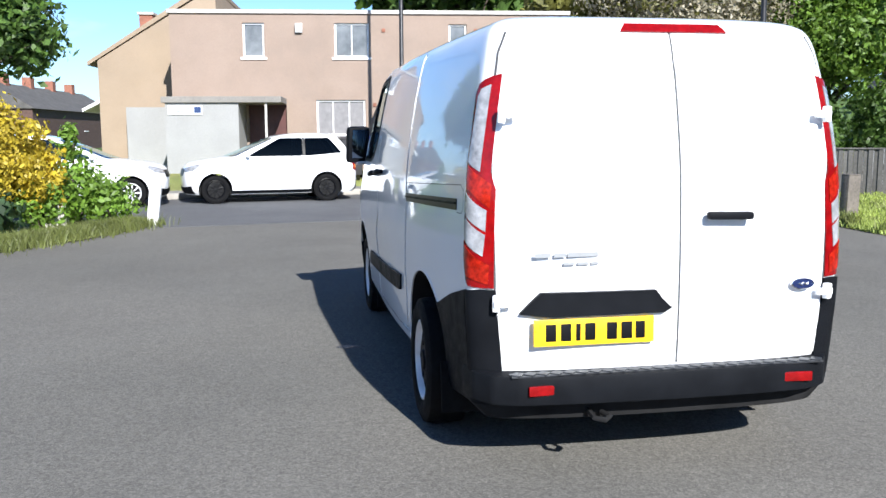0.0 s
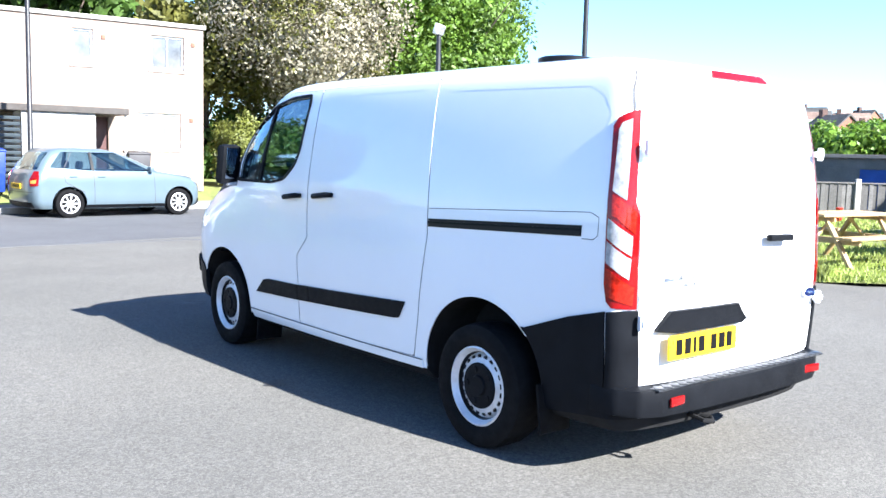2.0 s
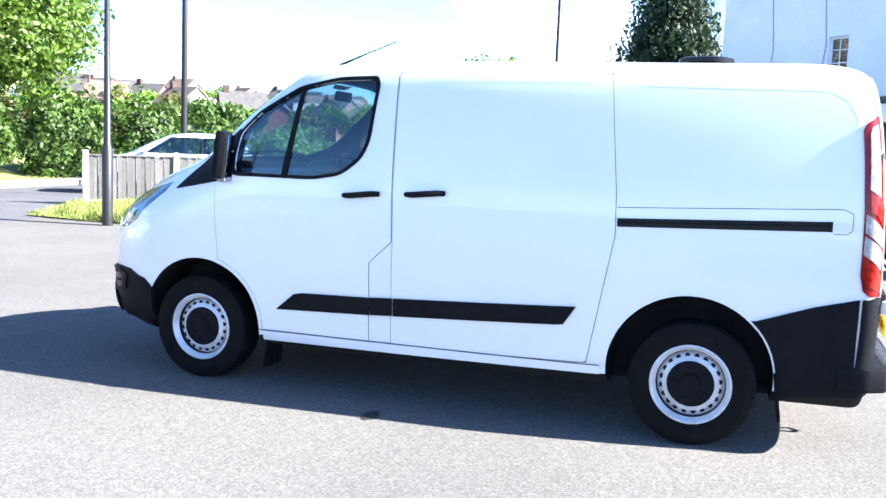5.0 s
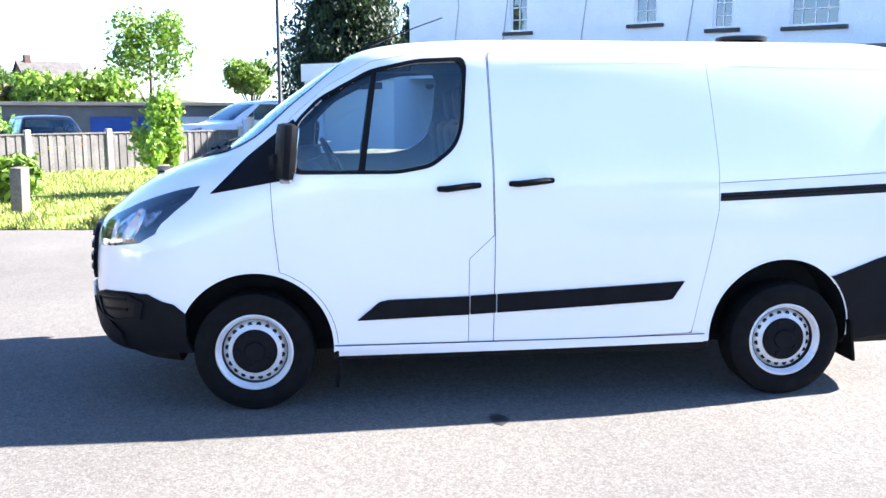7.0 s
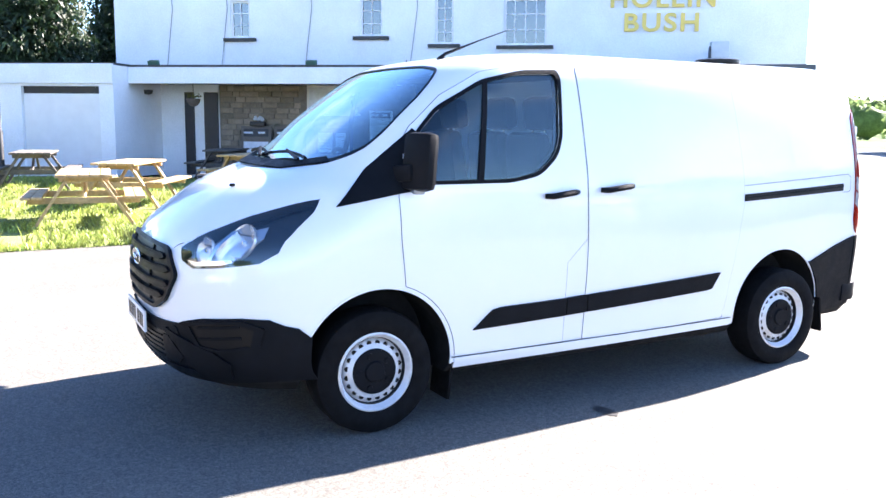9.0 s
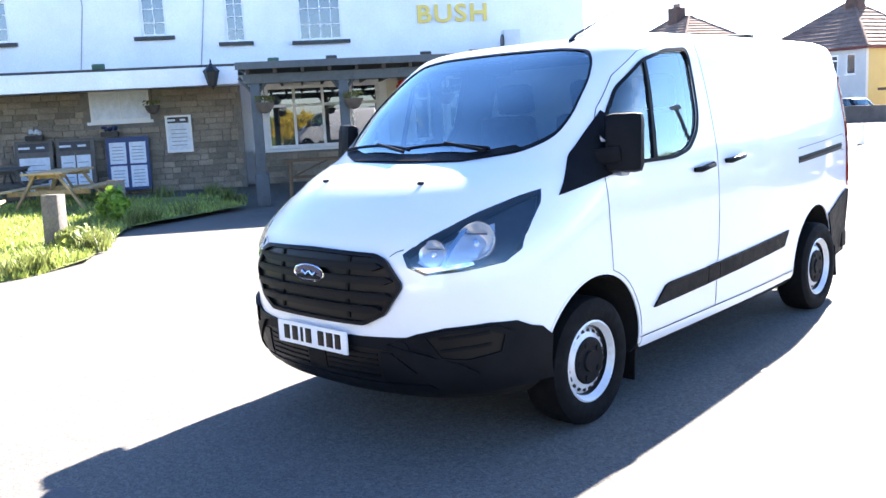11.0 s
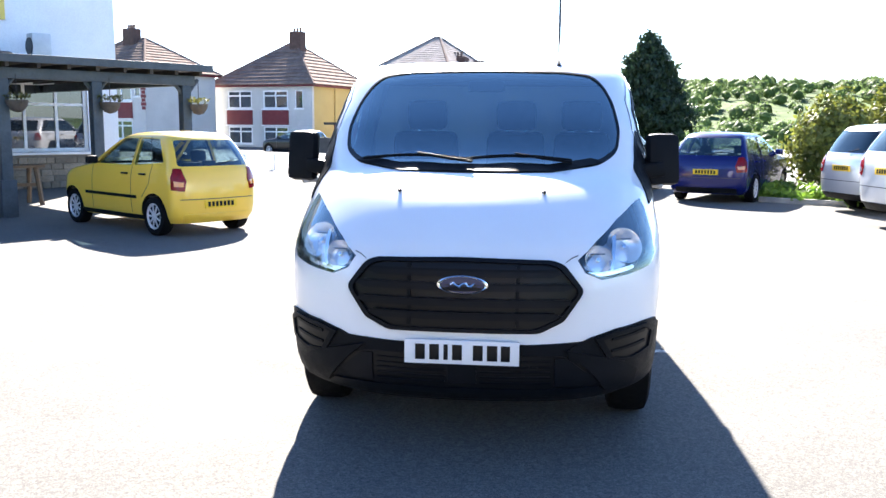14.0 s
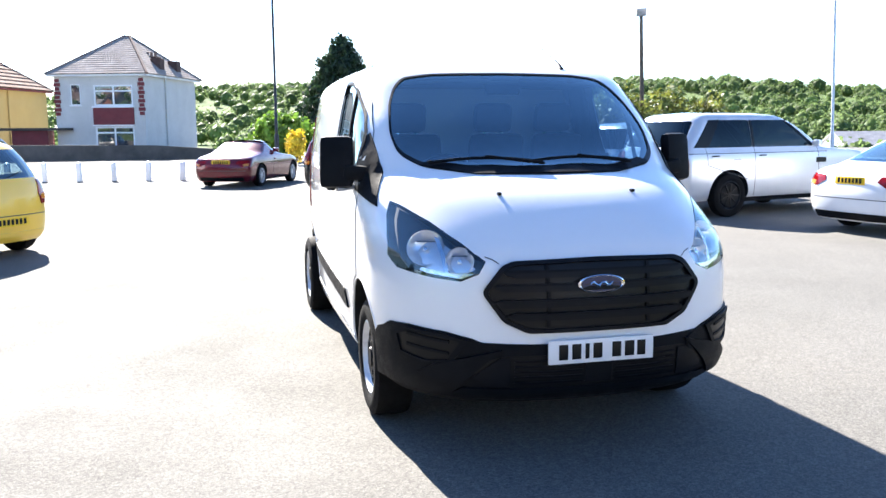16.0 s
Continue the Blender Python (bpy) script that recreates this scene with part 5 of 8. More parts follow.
# ---- parked vehicles ----
FORMS = {
    # z / height, half width / half of width, front, corner depth (m), power, rear, as shares of the length
    "hatch": [(0.13, 0.90, 0.475, 0.5, 2.6, -0.475), (0.20, 0.97, 0.492, 0.5, 2.6, -0.492), (0.36, 1.0, 0.497, 0.5, 2.5, -0.497), (0.50, 1.0, 0.485, 0.52, 2.5, -0.494), (0.57, 0.99, 0.455, 0.55, 2.5, -0.488),
              (0.62, 0.97, 0.375, 0.6, 2.5, -0.482), (0.655, 0.95, 0.27, 0.6, 2.6, -0.475), (0.72, 0.91, 0.20, 0.5, 2.9, -0.462), (0.85, 0.82, 0.085, 0.4, 3.0, -0.430), (0.94, 0.74, -0.005, 0.35, 3.0, -0.395),
              (0.975, 0.64, -0.06, 0.35, 2.8, -0.36), (1.0, 0.30, -0.15, 0.3, 2.4, -0.27)],
    "suv": [(0.15, 0.90, 0.470, 0.4, 2.8, -0.475), (0.22, 0.97, 0.490, 0.42, 2.8, -0.492), (0.38, 1.0, 0.497, 0.42, 2.7, -0.498), (0.52, 1.0, 0.490, 0.45, 2.7, -0.496), (0.57, 0.99, 0.470, 0.5, 2.6, -0.492),
            (0.605, 0.97, 0.380, 0.55, 2.6, -0.488), (0.635, 0.95, 0.255, 0.5, 2.7, -0.482), (0.72, 0.91, 0.195, 0.42, 3.0, -0.468), (0.86, 0.83, 0.095, 0.36, 3.0, -0.440), (0.945, 0.76, 0.02, 0.34, 3.0, -0.415),
            (0.975, 0.67, -0.03, 0.34, 2.8, -0.385), (1.0, 0.35, -0.12, 0.3, 2.4, -0.30)],
    "rover": [(0.16, 0.90, 0.470, 0.35, 3.2, -0.475), (0.22, 0.97, 0.490, 0.38, 3.2, -0.492), (0.40, 1.0, 0.497, 0.40, 3.0, -0.498), (0.54, 1.0, 0.490, 0.42, 3.0, -0.497), (0.60, 0.99, 0.475, 0.45, 2.8, -0.494),
              (0.632, 0.97, 0.36, 0.5, 2.8, -0.491), (0.655, 0.95, 0.255, 0.5, 2.8, -0.488), (0.74, 0.92, 0.195, 0.42, 3.0, -0.470), (0.88, 0.85, 0.10, 0.36, 3.2, -0.432), (0.955, 0.79, 0.03, 0.34, 3.2, -0.410),
              (0.98, 0.70, -0.02, 0.34, 3.0, -0.385), (1.0, 0.40, -0.10, 0.3, 2.6, -0.32)],
    "saloon": [(0.13, 0.90, 0.475, 0.5, 2.6, -0.475), (0.21, 0.97, 0.492, 0.5, 2.6, -0.492), (0.38, 1.0, 0.497, 0.5, 2.5, -0.498), (0.52, 1.0, 0.485, 0.55, 2.5, -0.492), (0.60, 0.98, 0.44, 0.6, 2.5, -0.480),
               (0.645, 0.96, 0.33, 0.6, 2.5, -0.455), (0.68, 0.94, 0.23, 0.6, 2.6, -0.395), (0.76, 0.88, 0.16, 0.5, 2.9, -0.335), (0.88, 0.80, 0.06, 0.4, 3.0, -0.25), (0.95, 0.73, -0.01, 0.35, 3.0, -0.19),
               (0.98, 0.63, -0.05, 0.35, 2.8, -0.15), (1.0, 0.30, -0.09, 0.25, 2.4, -0.11)],
    "roadster": [(0.13, 0.90, 0.475, 0.6, 2.5, -0.475), (0.22, 0.97, 0.492, 0.6, 2.5, -0.492), (0.42, 1.0, 0.497, 0.6, 2.4, -0.497), (0.56, 0.99, 0.47, 0.65, 2.4, -0.480), (0.63, 0.97, 0.40, 0.7, 2.4, -0.455),
                 (0.675, 0.95, 0.22, 0.6, 2.5, -0.37), (0.72, 0.90, 0.11, 0.5, 2.7, -0.275), (0.84, 0.80, 0.02, 0.4, 3.0, -0.20), (0.93, 0.72, -0.03, 0.32, 3.0, -0.145), (0.975, 0.60, -0.05, 0.25, 2.8, -0.115),
                 (1.0, 0.30, -0.07, 0.2, 2.4, -0.09)],
}


def car(name, label, category, at, form, length, width, height, paint, roof=None, wheel_r=0.30, base=0.62, rim_black=False, plate_front=False, strip=False, group="parked cars", silver_lens=False, five=True, privacy=False):
    """A parked car: hollow shell cut for its wheels and windows, glass, seats, lamps, bumpers, plates, mirrors and handles."""
    top = thing(name, label, category, at, group)
    sh = Shell([(z * height, w * width / 2, f * length, lf * width / 1.8, n, r * length) for z, w, f, lf, n, r in FORMS[form]], rear=(0.22, 2.6), narrow=0.06, narrow_from=-0.2, narrow_over=length * 0.3)
    zs = [k[0] * height for k in FORMS[form]]
    levels = []
    for a, b in zip(zs, zs[1:]):
        k = max(2, int((b - a) / 0.05))
        levels += [a + (b - a) * i / k for i in range(k)]
    levels.append(zs[-1])
    half = base * length / 2
    shift = 0.01 * length
    cutters = []
    for y in (half + shift, -half + shift):
        for s in (-1, 1):
            c = bmesh.new()
            add_lathe(c, [(-0.16, wheel_r * 1.17), (0.16, wheel_r * 1.17)], 32, Matrix.Translation((s * (width / 2 - 0.05), y, wheel_r * 1.02)))
            bmesh.ops.recalc_face_normals(c, faces=c.faces)
            cutters.append((c, 1))
    zb = height * (0.665 if form in ("hatch", "suv", "rover") else 0.70 if form == "saloon" else 0.735)
    zt = height * (0.925 if form != "roadster" else 0.90)
    boxy = form in ("hatch", "suv", "rover")
    yf_b, yf_t = sh.yf(zb) - 0.42, sh.yf(zt) - 0.22
    yr_b, yr_t = sh.yr(zb) + (0.20 if form == "rover" else 0.30 if boxy else 0.22), sh.yr(zt) + (0.30 if boxy else 0.12)
    mid = (yf_t + yr_t) / 2 + 0.04
    spans = [((yf_b, zb), (mid + 0.03, zb), (mid + 0.02, zt), (yf_t, zt))]
    if form != "roadster":
        spans.append(((mid - 0.03, zb), (yr_b, zb + (0.0 if form == "rover" else 0.04 * height)), (yr_t, zt), (mid - 0.04, zt)))
    screen = [(-0.40, zb), (0.40, zb), (0.345, zt), (-0.345, zt)]
    zr0, zr1 = (height * 0.67, height * 0.915) if boxy else (height * 0.715, height * 0.925)
    back_light = [(-0.385, zr0), (0.385, zr0), (0.33, zr1), (-0.33, zr1)]
    hollow = form != "roadster"
    if hollow:
        room = [(z * height, w * width / 2 - 0.05, f * length - 0.10, max(lf * width / 1.8 - 0.03, 0.2), n, r * length + 0.09) for z, w, f, lf, n, r in FORMS[form] if 0.35 < z < 0.985]
        inside_shell = Shell(room, rear=(0.16, 2.6), narrow=0.06, narrow_from=-0.2, narrow_over=length * 0.3)
        z0, z1 = room[0][0], room[-1][0]
        cutters.append((inside_shell.mesh([z0 + (z1 - z0) * i / 12 for i in range(13)], 8, 10, 5), 2))
        for quad in spans:
            cutters.append((prism(rounded(list(quad), 0.04, 3), "x", -width, width), 0))
        cutters.append((prism(rounded([(width * k, z) for k, z in screen], 0.05, 3), "y", 0.0, length), 0))
        cutters.append((prism(rounded([(width * k, z) for k, z in back_light], 0.05, 3), "y", -length, -0.12 * length), 0))
    b = new("body", cut(sh.mesh(levels, 10, 24, 8), [paint, LINER, CABIN], cutters, 40))
    b.parent = top
    pane = (PRIVACY_GLASS if privacy else CAR_GLASS) if hollow else TINT
    if hollow:
        zs0 = height * 0.40
        for x in (-0.21 * width, 0.21 * width):
            part("front_seat", join(box((0.42, 0.12, 0.56), pose(x, mid - 0.02, zs0 + 0.12, -12, 0, 0), 0.05), box((0.24, 0.09, 0.17), pose(x, mid - 0.11, zs0 + 0.50, -10, 0, 0), 0.04)), SEAT, top, "dark cloth seat")
        part("rear_seat", join(box((width * 0.70, 0.12, 0.48), pose(0, yr_b + 0.42, zs0 + 0.06, -14, 0, 0), 0.05), box((0.22, 0.08, 0.13), pose(-0.20 * width, yr_b + 0.33, zs0 + 0.38, -10, 0, 0), 0.03), box((0.22, 0.08, 0.13), pose(0.20 * width, yr_b + 0.33, zs0 + 0.38, -10, 0, 0), 0.03)), SEAT, top, "dark cloth rear seat")
        part("dashboard", box((width * 0.76, 0.34, 0.20), pose(0, yf_b + 0.02, zb - 0.12), 0.05), CABIN, top)
    for s in (-1, 1):
        S = sh.side(s)
        if boxy and not strip:
            part("pillar_trim", patch([(mid + 0.03, zb), (mid - 0.03, zb), (mid - 0.04, zt), (mid + 0.02, zt)], S, 0.15, 0.1, 0.003, 0.003), INK, b, "black pillar trim")
        if form == "rover":
            part("pillar_trim", patch([(yf_b + 0.02, zb), (yf_b - 0.06, zb), (yf_t - 0.05, zt), (yf_t + 0.02, zt)], S, 0.15, 0.1, 0.003, 0.003), INK, b)
            part("pillar_trim", patch([(yr_b, zb), (yr_b + 0.34, zb), (yr_t + 0.24, zt), (yr_t, zt)], S, 0.15, 0.1, 0.003, 0.003), INK, b, "black rear quarter glass")
            part("side_vent", patch([(half - 0.62, height * 0.50), (half - 0.36, height * 0.50), (half - 0.36, height * 0.55), (half - 0.62, height * 0.55)], S, 0.1, 0.05, 0.008, 0.008), INK, b, "black wing vent")
            part("fuel_flap", ribbon([(-half + 0.28, height * 0.48), (-half + 0.28, height * 0.55), (-half + 0.12, height * 0.55), (-half + 0.12, height * 0.48), (-half + 0.28, height * 0.48)], S, 0.008, 0.002), GAP, b)
            part("belt_line", ribbon([(yf_b + 0.3, zb - 0.10), (yr_b - 0.10, zb - 0.10)], S, 0.012, 0.002), GAP, b)
        for quad in spans:
            part("side_window", patch(rounded(list(quad), 0.04, 3), S, 0.15, 0.1, -0.004, 0.0 if hollow else 0.004), pane, b, "side glass")
        if five and form != "roadster":
            part("door_gap", ribbon([(yr_t + 0.22, zt + 0.02), (yr_b + 0.26, zb), (yr_b + 0.30, height * 0.50), (-half + shift + wheel_r * 1.05, height * 0.36)], S, 0.012, 0.0015), GAP, b)
            hr = S(yr_b + 0.46, height * 0.585)
            part("door_handle", box((0.03, 0.16, 0.025), Matrix.Translation(hr + Vector((s * 0.012, 0, 0))), 0.008), INK if form == "rover" or strip else paint, b)
        part("door_gap", join(ribbon([(mid, zt + 0.02), (mid, zb), (mid + 0.02, height * 0.2)], S, 0.012, 0.0015), ribbon([(yf_b + 0.06, zb), (yf_b + 0.10, height * 0.2)], S, 0.012, 0.0015)), GAP, b)
        hx = S(mid + 0.17, height * 0.585)
        part("door_handle", box((0.03, 0.16, 0.025), Matrix.Translation(hx + Vector((s * 0.012, 0, 0))), 0.008), INK if form == "rover" or strip else paint, b)
        mx = S(yf_b - 0.02, zb + 0.05)
        part("door_mirror", box((0.17, 0.09, 0.12), Matrix.Translation(mx + Vector((s * 0.10, 0, 0))), 0.035), paint if not strip else PLASTIC, b)
        part("sill", patch([(half - wheel_r * 0.95, height * 0.14), (half - wheel_r * 0.95, height * 0.185), (-half + wheel_r * 1.25, height * 0.185), (-half + wheel_r * 1.25, height * 0.14)], S, 0.2, 0.04, 0.006, 0.01), PLASTIC, b)
        if strip:
            part("rub_strip", patch([(half - 0.42, height * 0.345), (half - 0.42, height * 0.375), (-half + 0.45, height * 0.375), (-half + 0.45, height * 0.345)], S, 0.2, 0.04, 0.012, 0.012), PLASTIC, b)
        # lamps
        zl = height * (0.52 if form != "roadster" else 0.50)
        fa = sh.front_angle
        part("head_lamp", patch([(s * fa(width * k, z), z) for k, z in ((0.27, zl - 0.02), (0.44, zl + 0.07), (0.475, zl + 0.02), (0.45, zl - 0.07), (0.30, zl - 0.10))], sh.front, 6, 0.05, 0.006, 0.008), CLEAR_LENS, b)
        ba = sh.back_angle
        if boxy:
            shape = [(0.335, zl + 0.02), (0.36, zl + 0.19), (0.42, zl + 0.19), (0.455, zl + 0.06), (0.46, zl - 0.10), (0.36, zl - 0.12)]
        else:
            shape = [(0.25, zl + 0.02), (0.27, zl + 0.09), (0.42, zl + 0.11), (0.455, zl + 0.07), (0.455, zl - 0.05), (0.34, zl - 0.07)]
        if form == "suv" and paint is P_BLACK:
            shape = [(0.375, zl + 0.0), (0.36, zl + 0.30), (0.395, zl + 0.44), (0.425, zl + 0.42), (0.45, zl + 0.20), (0.46, zl - 0.06), (0.40, zl - 0.08)]
        tl = part("tail_lamp", patch([(s * ba(width * k, z), z) for k, z in shape], sh.back, 6, 0.05, 0.010, 0.014), RED_LENS, b, "red tail lamp")
        part("lamp_lens", patch([(s * ba(width * k, z), z) for k, z in ((0.36, zl + 0.0), (0.44, zl + 0.02), (0.44, zl - 0.05), (0.37, zl - 0.06))], sh.back, 6, 0.05, 0.014, 0.006), CLEAR_LENS if silver_lens else AMBER, tl)
    fa, ba = sh.front_angle, sh.back_angle
    thick = 0.0 if hollow else 0.004
    part("windscreen", patch(rounded([(fa(width * k, z), z) for k, z in screen], 0.05, 3), sh.front, 8, 0.08, -0.003, thick), CAR_GLASS if hollow else TINT, b, "raked windscreen")
    if form != "roadster":
        part("rear_window", patch(rounded([(ba(width * k, z), z) for k, z in back_light], 0.05, 3), sh.back, 8, 0.06, -0.003, thick), pane, b, "rear glass")
        part("rear_wiper", tube([sh.back(ba(0.02, zr0 + 0.01), zr0 + 0.01) + Vector((0, -0.015, 0)), sh.back(ba(0.30, zr0 + 0.08), zr0 + 0.08) + Vector((0, -0.012, 0))], 0.005, 5), LINER, b) if boxy else None
    part("front_bumper", patch([(-62, height * 0.15), (62, height * 0.15), (58, height * 0.26), (30, height * 0.24), (-30, height * 0.24), (-58, height * 0.26)], sh.front, 8, 0.05, 0.008, 0.01), PLASTIC, b)
    part("grille", patch([(-26, height * 0.40), (26, height * 0.40), (30, height * 0.50), (-30, height * 0.50)], sh.front, 6, 0.05, 0.006, 0.006), INK, b)
    part("rear_bumper", patch([(-52, height * 0.15), (52, height * 0.15), (48, height * 0.22), (-48, height * 0.22)], sh.back, 8, 0.05, 0.012, 0.02), paint if strip else PLASTIC, b)
    part("tailgate_gap", join(ribbon([(-0.40 * width, height * 0.36), (0.40 * width, height * 0.36)], lambda x, z: sh.back(ba(x, z), z), 0.012, 0.0015)), GAP, b)
    zp = height * (0.44 if form == "hatch" else 0.50 if boxy else 0.54)
    if form == "hatch" and strip:
        zp = height * 0.31
    py = sh.yr(zp) - 0.012
    number = part("number_plate", box((0.52, 0.012, 0.11), pose(0, py, zp), 0.003), PLATE_Y, b, "yellow plate")
    for i in range(7):
        part("plate_bar", box((0.042, 0.004, 0.07), pose(-0.19 + 0.063 * i, py - 0.006, zp)), INK, number)
    for y in (half + shift, -half + shift):
        for s in (-1, 1):
            t, r, m, w = wheel(top, s * (width / 2 - 0.115), y, wheel_r, s, wheel_r, 0.19, wheel_r * 0.66, black=rim_black)
            part("wheel_face", lathe([(w * 0.60, wheel_r * 0.56), (w * 0.71, wheel_r * 0.55), (w * 0.70, 0.0)], 24, m), LINER, r, "dark wheel face")
            for i in range(9):
                a = 2 * math.pi * i / 9
                part("spoke", box((0.02, wheel_r * 0.5, 0.026), m @ pose(w * 0.74, 0, 0, math.degrees(a), 0, 0) @ Matrix.Translation((0, wheel_r * 0.33, 0)), 0.006), INK if rim_black else STEEL, r)
            part("hub_cap", lathe([(w * 0.5, 0.06), (w * 0.86, 0.05), (w * 0.90, 0.0)], 14, m), INK if rim_black else STEEL, r)
    return top, sh, b


def paint(name, colour, rough=0.3, metal=0.0, coat=1.0):
    return shader(name, colour, rough, metal, coat=coat, vary=0.03, scale=2.0, spec=0.3)


P_WHITE = paint("car_white", (0.78, 0.79, 0.80))
P_ICE = paint("car_ice_blue", (0.11, 0.15, 0.175), 0.3, 0.2)
P_YELLOW = paint("car_yellow", (0.90, 0.56, 0.06))
P_RED = paint("car_dark_red", (0.14, 0.010, 0.02), 0.25, 0.2)
P_BLACK = paint("car_black", (0.006, 0.007, 0.009), 0.25, coat=0.35)
P_BLUE = paint("car_blue", (0.005, 0.010, 0.10), 0.25, 0.2, 0.5)
P_PEARL = paint("car_pearl_silver", (0.62, 0.64, 0.67), 0.28, 0.3)
P_SILVER = paint("car_silver", (0.55, 0.57, 0.60), 0.28, 0.5)

car("hatchback_car", "small white three-door hatchback with black wheels at the kerb", "car", pose(-1.85, 14.40, 0, 0, 0, 98), "hatch", 3.85, 1.69, 1.50, P_WHITE, rim_black=True, five=False, privacy=True)
car("hatchback_car", "pale ice-blue five-door hatchback at the kerb", "car", pose(2.72, 15.20, 0, 0, 0, -84), "hatch", 3.95, 1.72, 1.48, P_ICE)
car("hatchback_car", "small white city hatchback at the kerb by the trees", "car", pose(8.74, 15.78, 0, 0, 0, -83), "hatch", 3.47, 1.62, 1.46, P_WHITE)
car("parked_car", "white hatchback half hidden behind a hedge", "car", pose(-5.95, 13.6, 0, 0, 0, -86), "hatch", 4.1, 1.75, 1.50, P_WHITE)
car("hatchback_car", "bright yellow five-door hatchback with black rubbing strips", "car", pose(5.53, -6.67, 0, 0, 0, -126), "hatch", 3.50, 1.48, 1.46, P_YELLOW, wheel_r=0.272, base=0.675, strip=True)
car("suv_car", "black sport utility car with red tall lamps", "car", pose(-2.0, -15.5, 0, 0, 0, -206), "suv", 4.55, 1.80, 1.60, P_BLACK, wheel_r=0.34, base=0.58, privacy=True)
car("hatchback_car", "deep blue hatchback parked beside a black car", "car", pose(-4.70, -14.15, 0, 0, 0, -207), "hatch", 4.04, 1.73, 1.47, P_BLUE, base=0.615)
car("roadster_car", "dark red two-seat roadster with soft top", "car", pose(0.60, -20.0, 0, 0, 0, -206), "roadster", 4.0, 1.72, 1.26, P_RED, base=0.585)
car("suv_car", "white large sport utility car with dark glass and black wheels", "car", pose(-8.0, -8.45, 0, 0, 0, -257), "rover", 4.78, 1.93, 1.80, P_PEARL, wheel_r=0.375, base=0.575, rim_black=True, silver_lens=True, privacy=True)
car("suv_car", "silver sport utility car beside the hedge", "car", pose(-8.1, -11.35, 0, 0, 0, -254), "suv", 4.5, 1.82, 1.66, P_SILVER, wheel_r=0.34, base=0.585, silver_lens=True, privacy=True)
car("saloon_car", "white four-door saloon with chrome exhaust tips", "car", pose(-9.42, -4.90, 0, 0, 0, -262), "saloon", 4.69, 1.81, 1.44, P_WHITE, base=0.605)
car("parked_car", "dark car parked behind the garden fence", "car", pose(19.8, 9.6, 0.0, 0, 0, -60), "hatch", 4.2, 1.75, 1.50, P_BLACK)
car("parked_car", "white van-like car behind the garden fence", "car", pose(15.0, 13.2, 0.0, 0, 0, 30), "suv", 4.6, 1.9, 1.70, P_WHITE)
car("parked_car", "blue and white van beyond the wooden fence", "van", pose(22.9, 4.3, 0.1, 0, 0, 40), "suv", 4.8, 1.9, 1.85, P_WHITE)
car("parked_car", "black car standing before the semi-detached houses", "car", pose(13.7, -44.0, -0.2, 0, 0, -112), "hatch", 4.0, 1.7, 1.45, P_BLACK)

# ---- buildings ----


def holed_wall(length, z0, z1, thick, holes):
    """A wall along x from 0 to length, its face at y = 0 and body behind, with openings (x0, x1, z0, z1) through it."""
    xs = sorted({0.0, length, *[h[0] for h in holes], *[h[1] for h in holes]})
    zs = sorted({z0, z1, *[h[2] for h in holes], *[h[3] for h in holes]})
    xs, zs = [x for x in xs if 0 <= x <= length], [z for z in zs if z0 <= z <= z1]

    def full(i, k):
        if not (0 <= i < len(xs) - 1 and 0 <= k < len(zs) - 1):
            return False
        cx, cz = (xs[i] + xs[i + 1]) / 2, (zs[k] + zs[k + 1]) / 2
        return not any(h[0] < cx < h[1] and h[2] < cz < h[3] for h in holes)
    bm = bmesh.new()

    def quad(*ps):
        bm.faces.new([bm.verts.new(p) for p in ps])
    for i in range(len(xs) - 1):
        for k in range(len(zs) - 1):
            if not full(i, k):
                continue
            a, b, c, d = xs[i], xs[i + 1], zs[k], zs[k + 1]
            quad((a, 0, c), (b, 0, c), (b, 0, d), (a, 0, d))
            quad((b, thick, c), (a, thick, c), (a, thick, d), (b, thick, d))
            if not full(i - 1, k):
                quad((a, thick, c), (a, 0, c), (a, 0, d), (a, thick, d))
            if not full(i + 1, k):
                quad((b, 0, c), (b, thick, c), (b, thick, d), (b, 0, d))
            if not full(i, k - 1):
                quad((a, 0, c), (a, thick, c), (b, thick, c), (b, 0, c))
            if not full(i, k + 1):
                quad((a, 0, d), (b, 0, d), (b, thick, d), (a, thick, d))
    bmesh.ops.remove_doubles(bm, verts=bm.verts, dist=1e-5)
    return bm


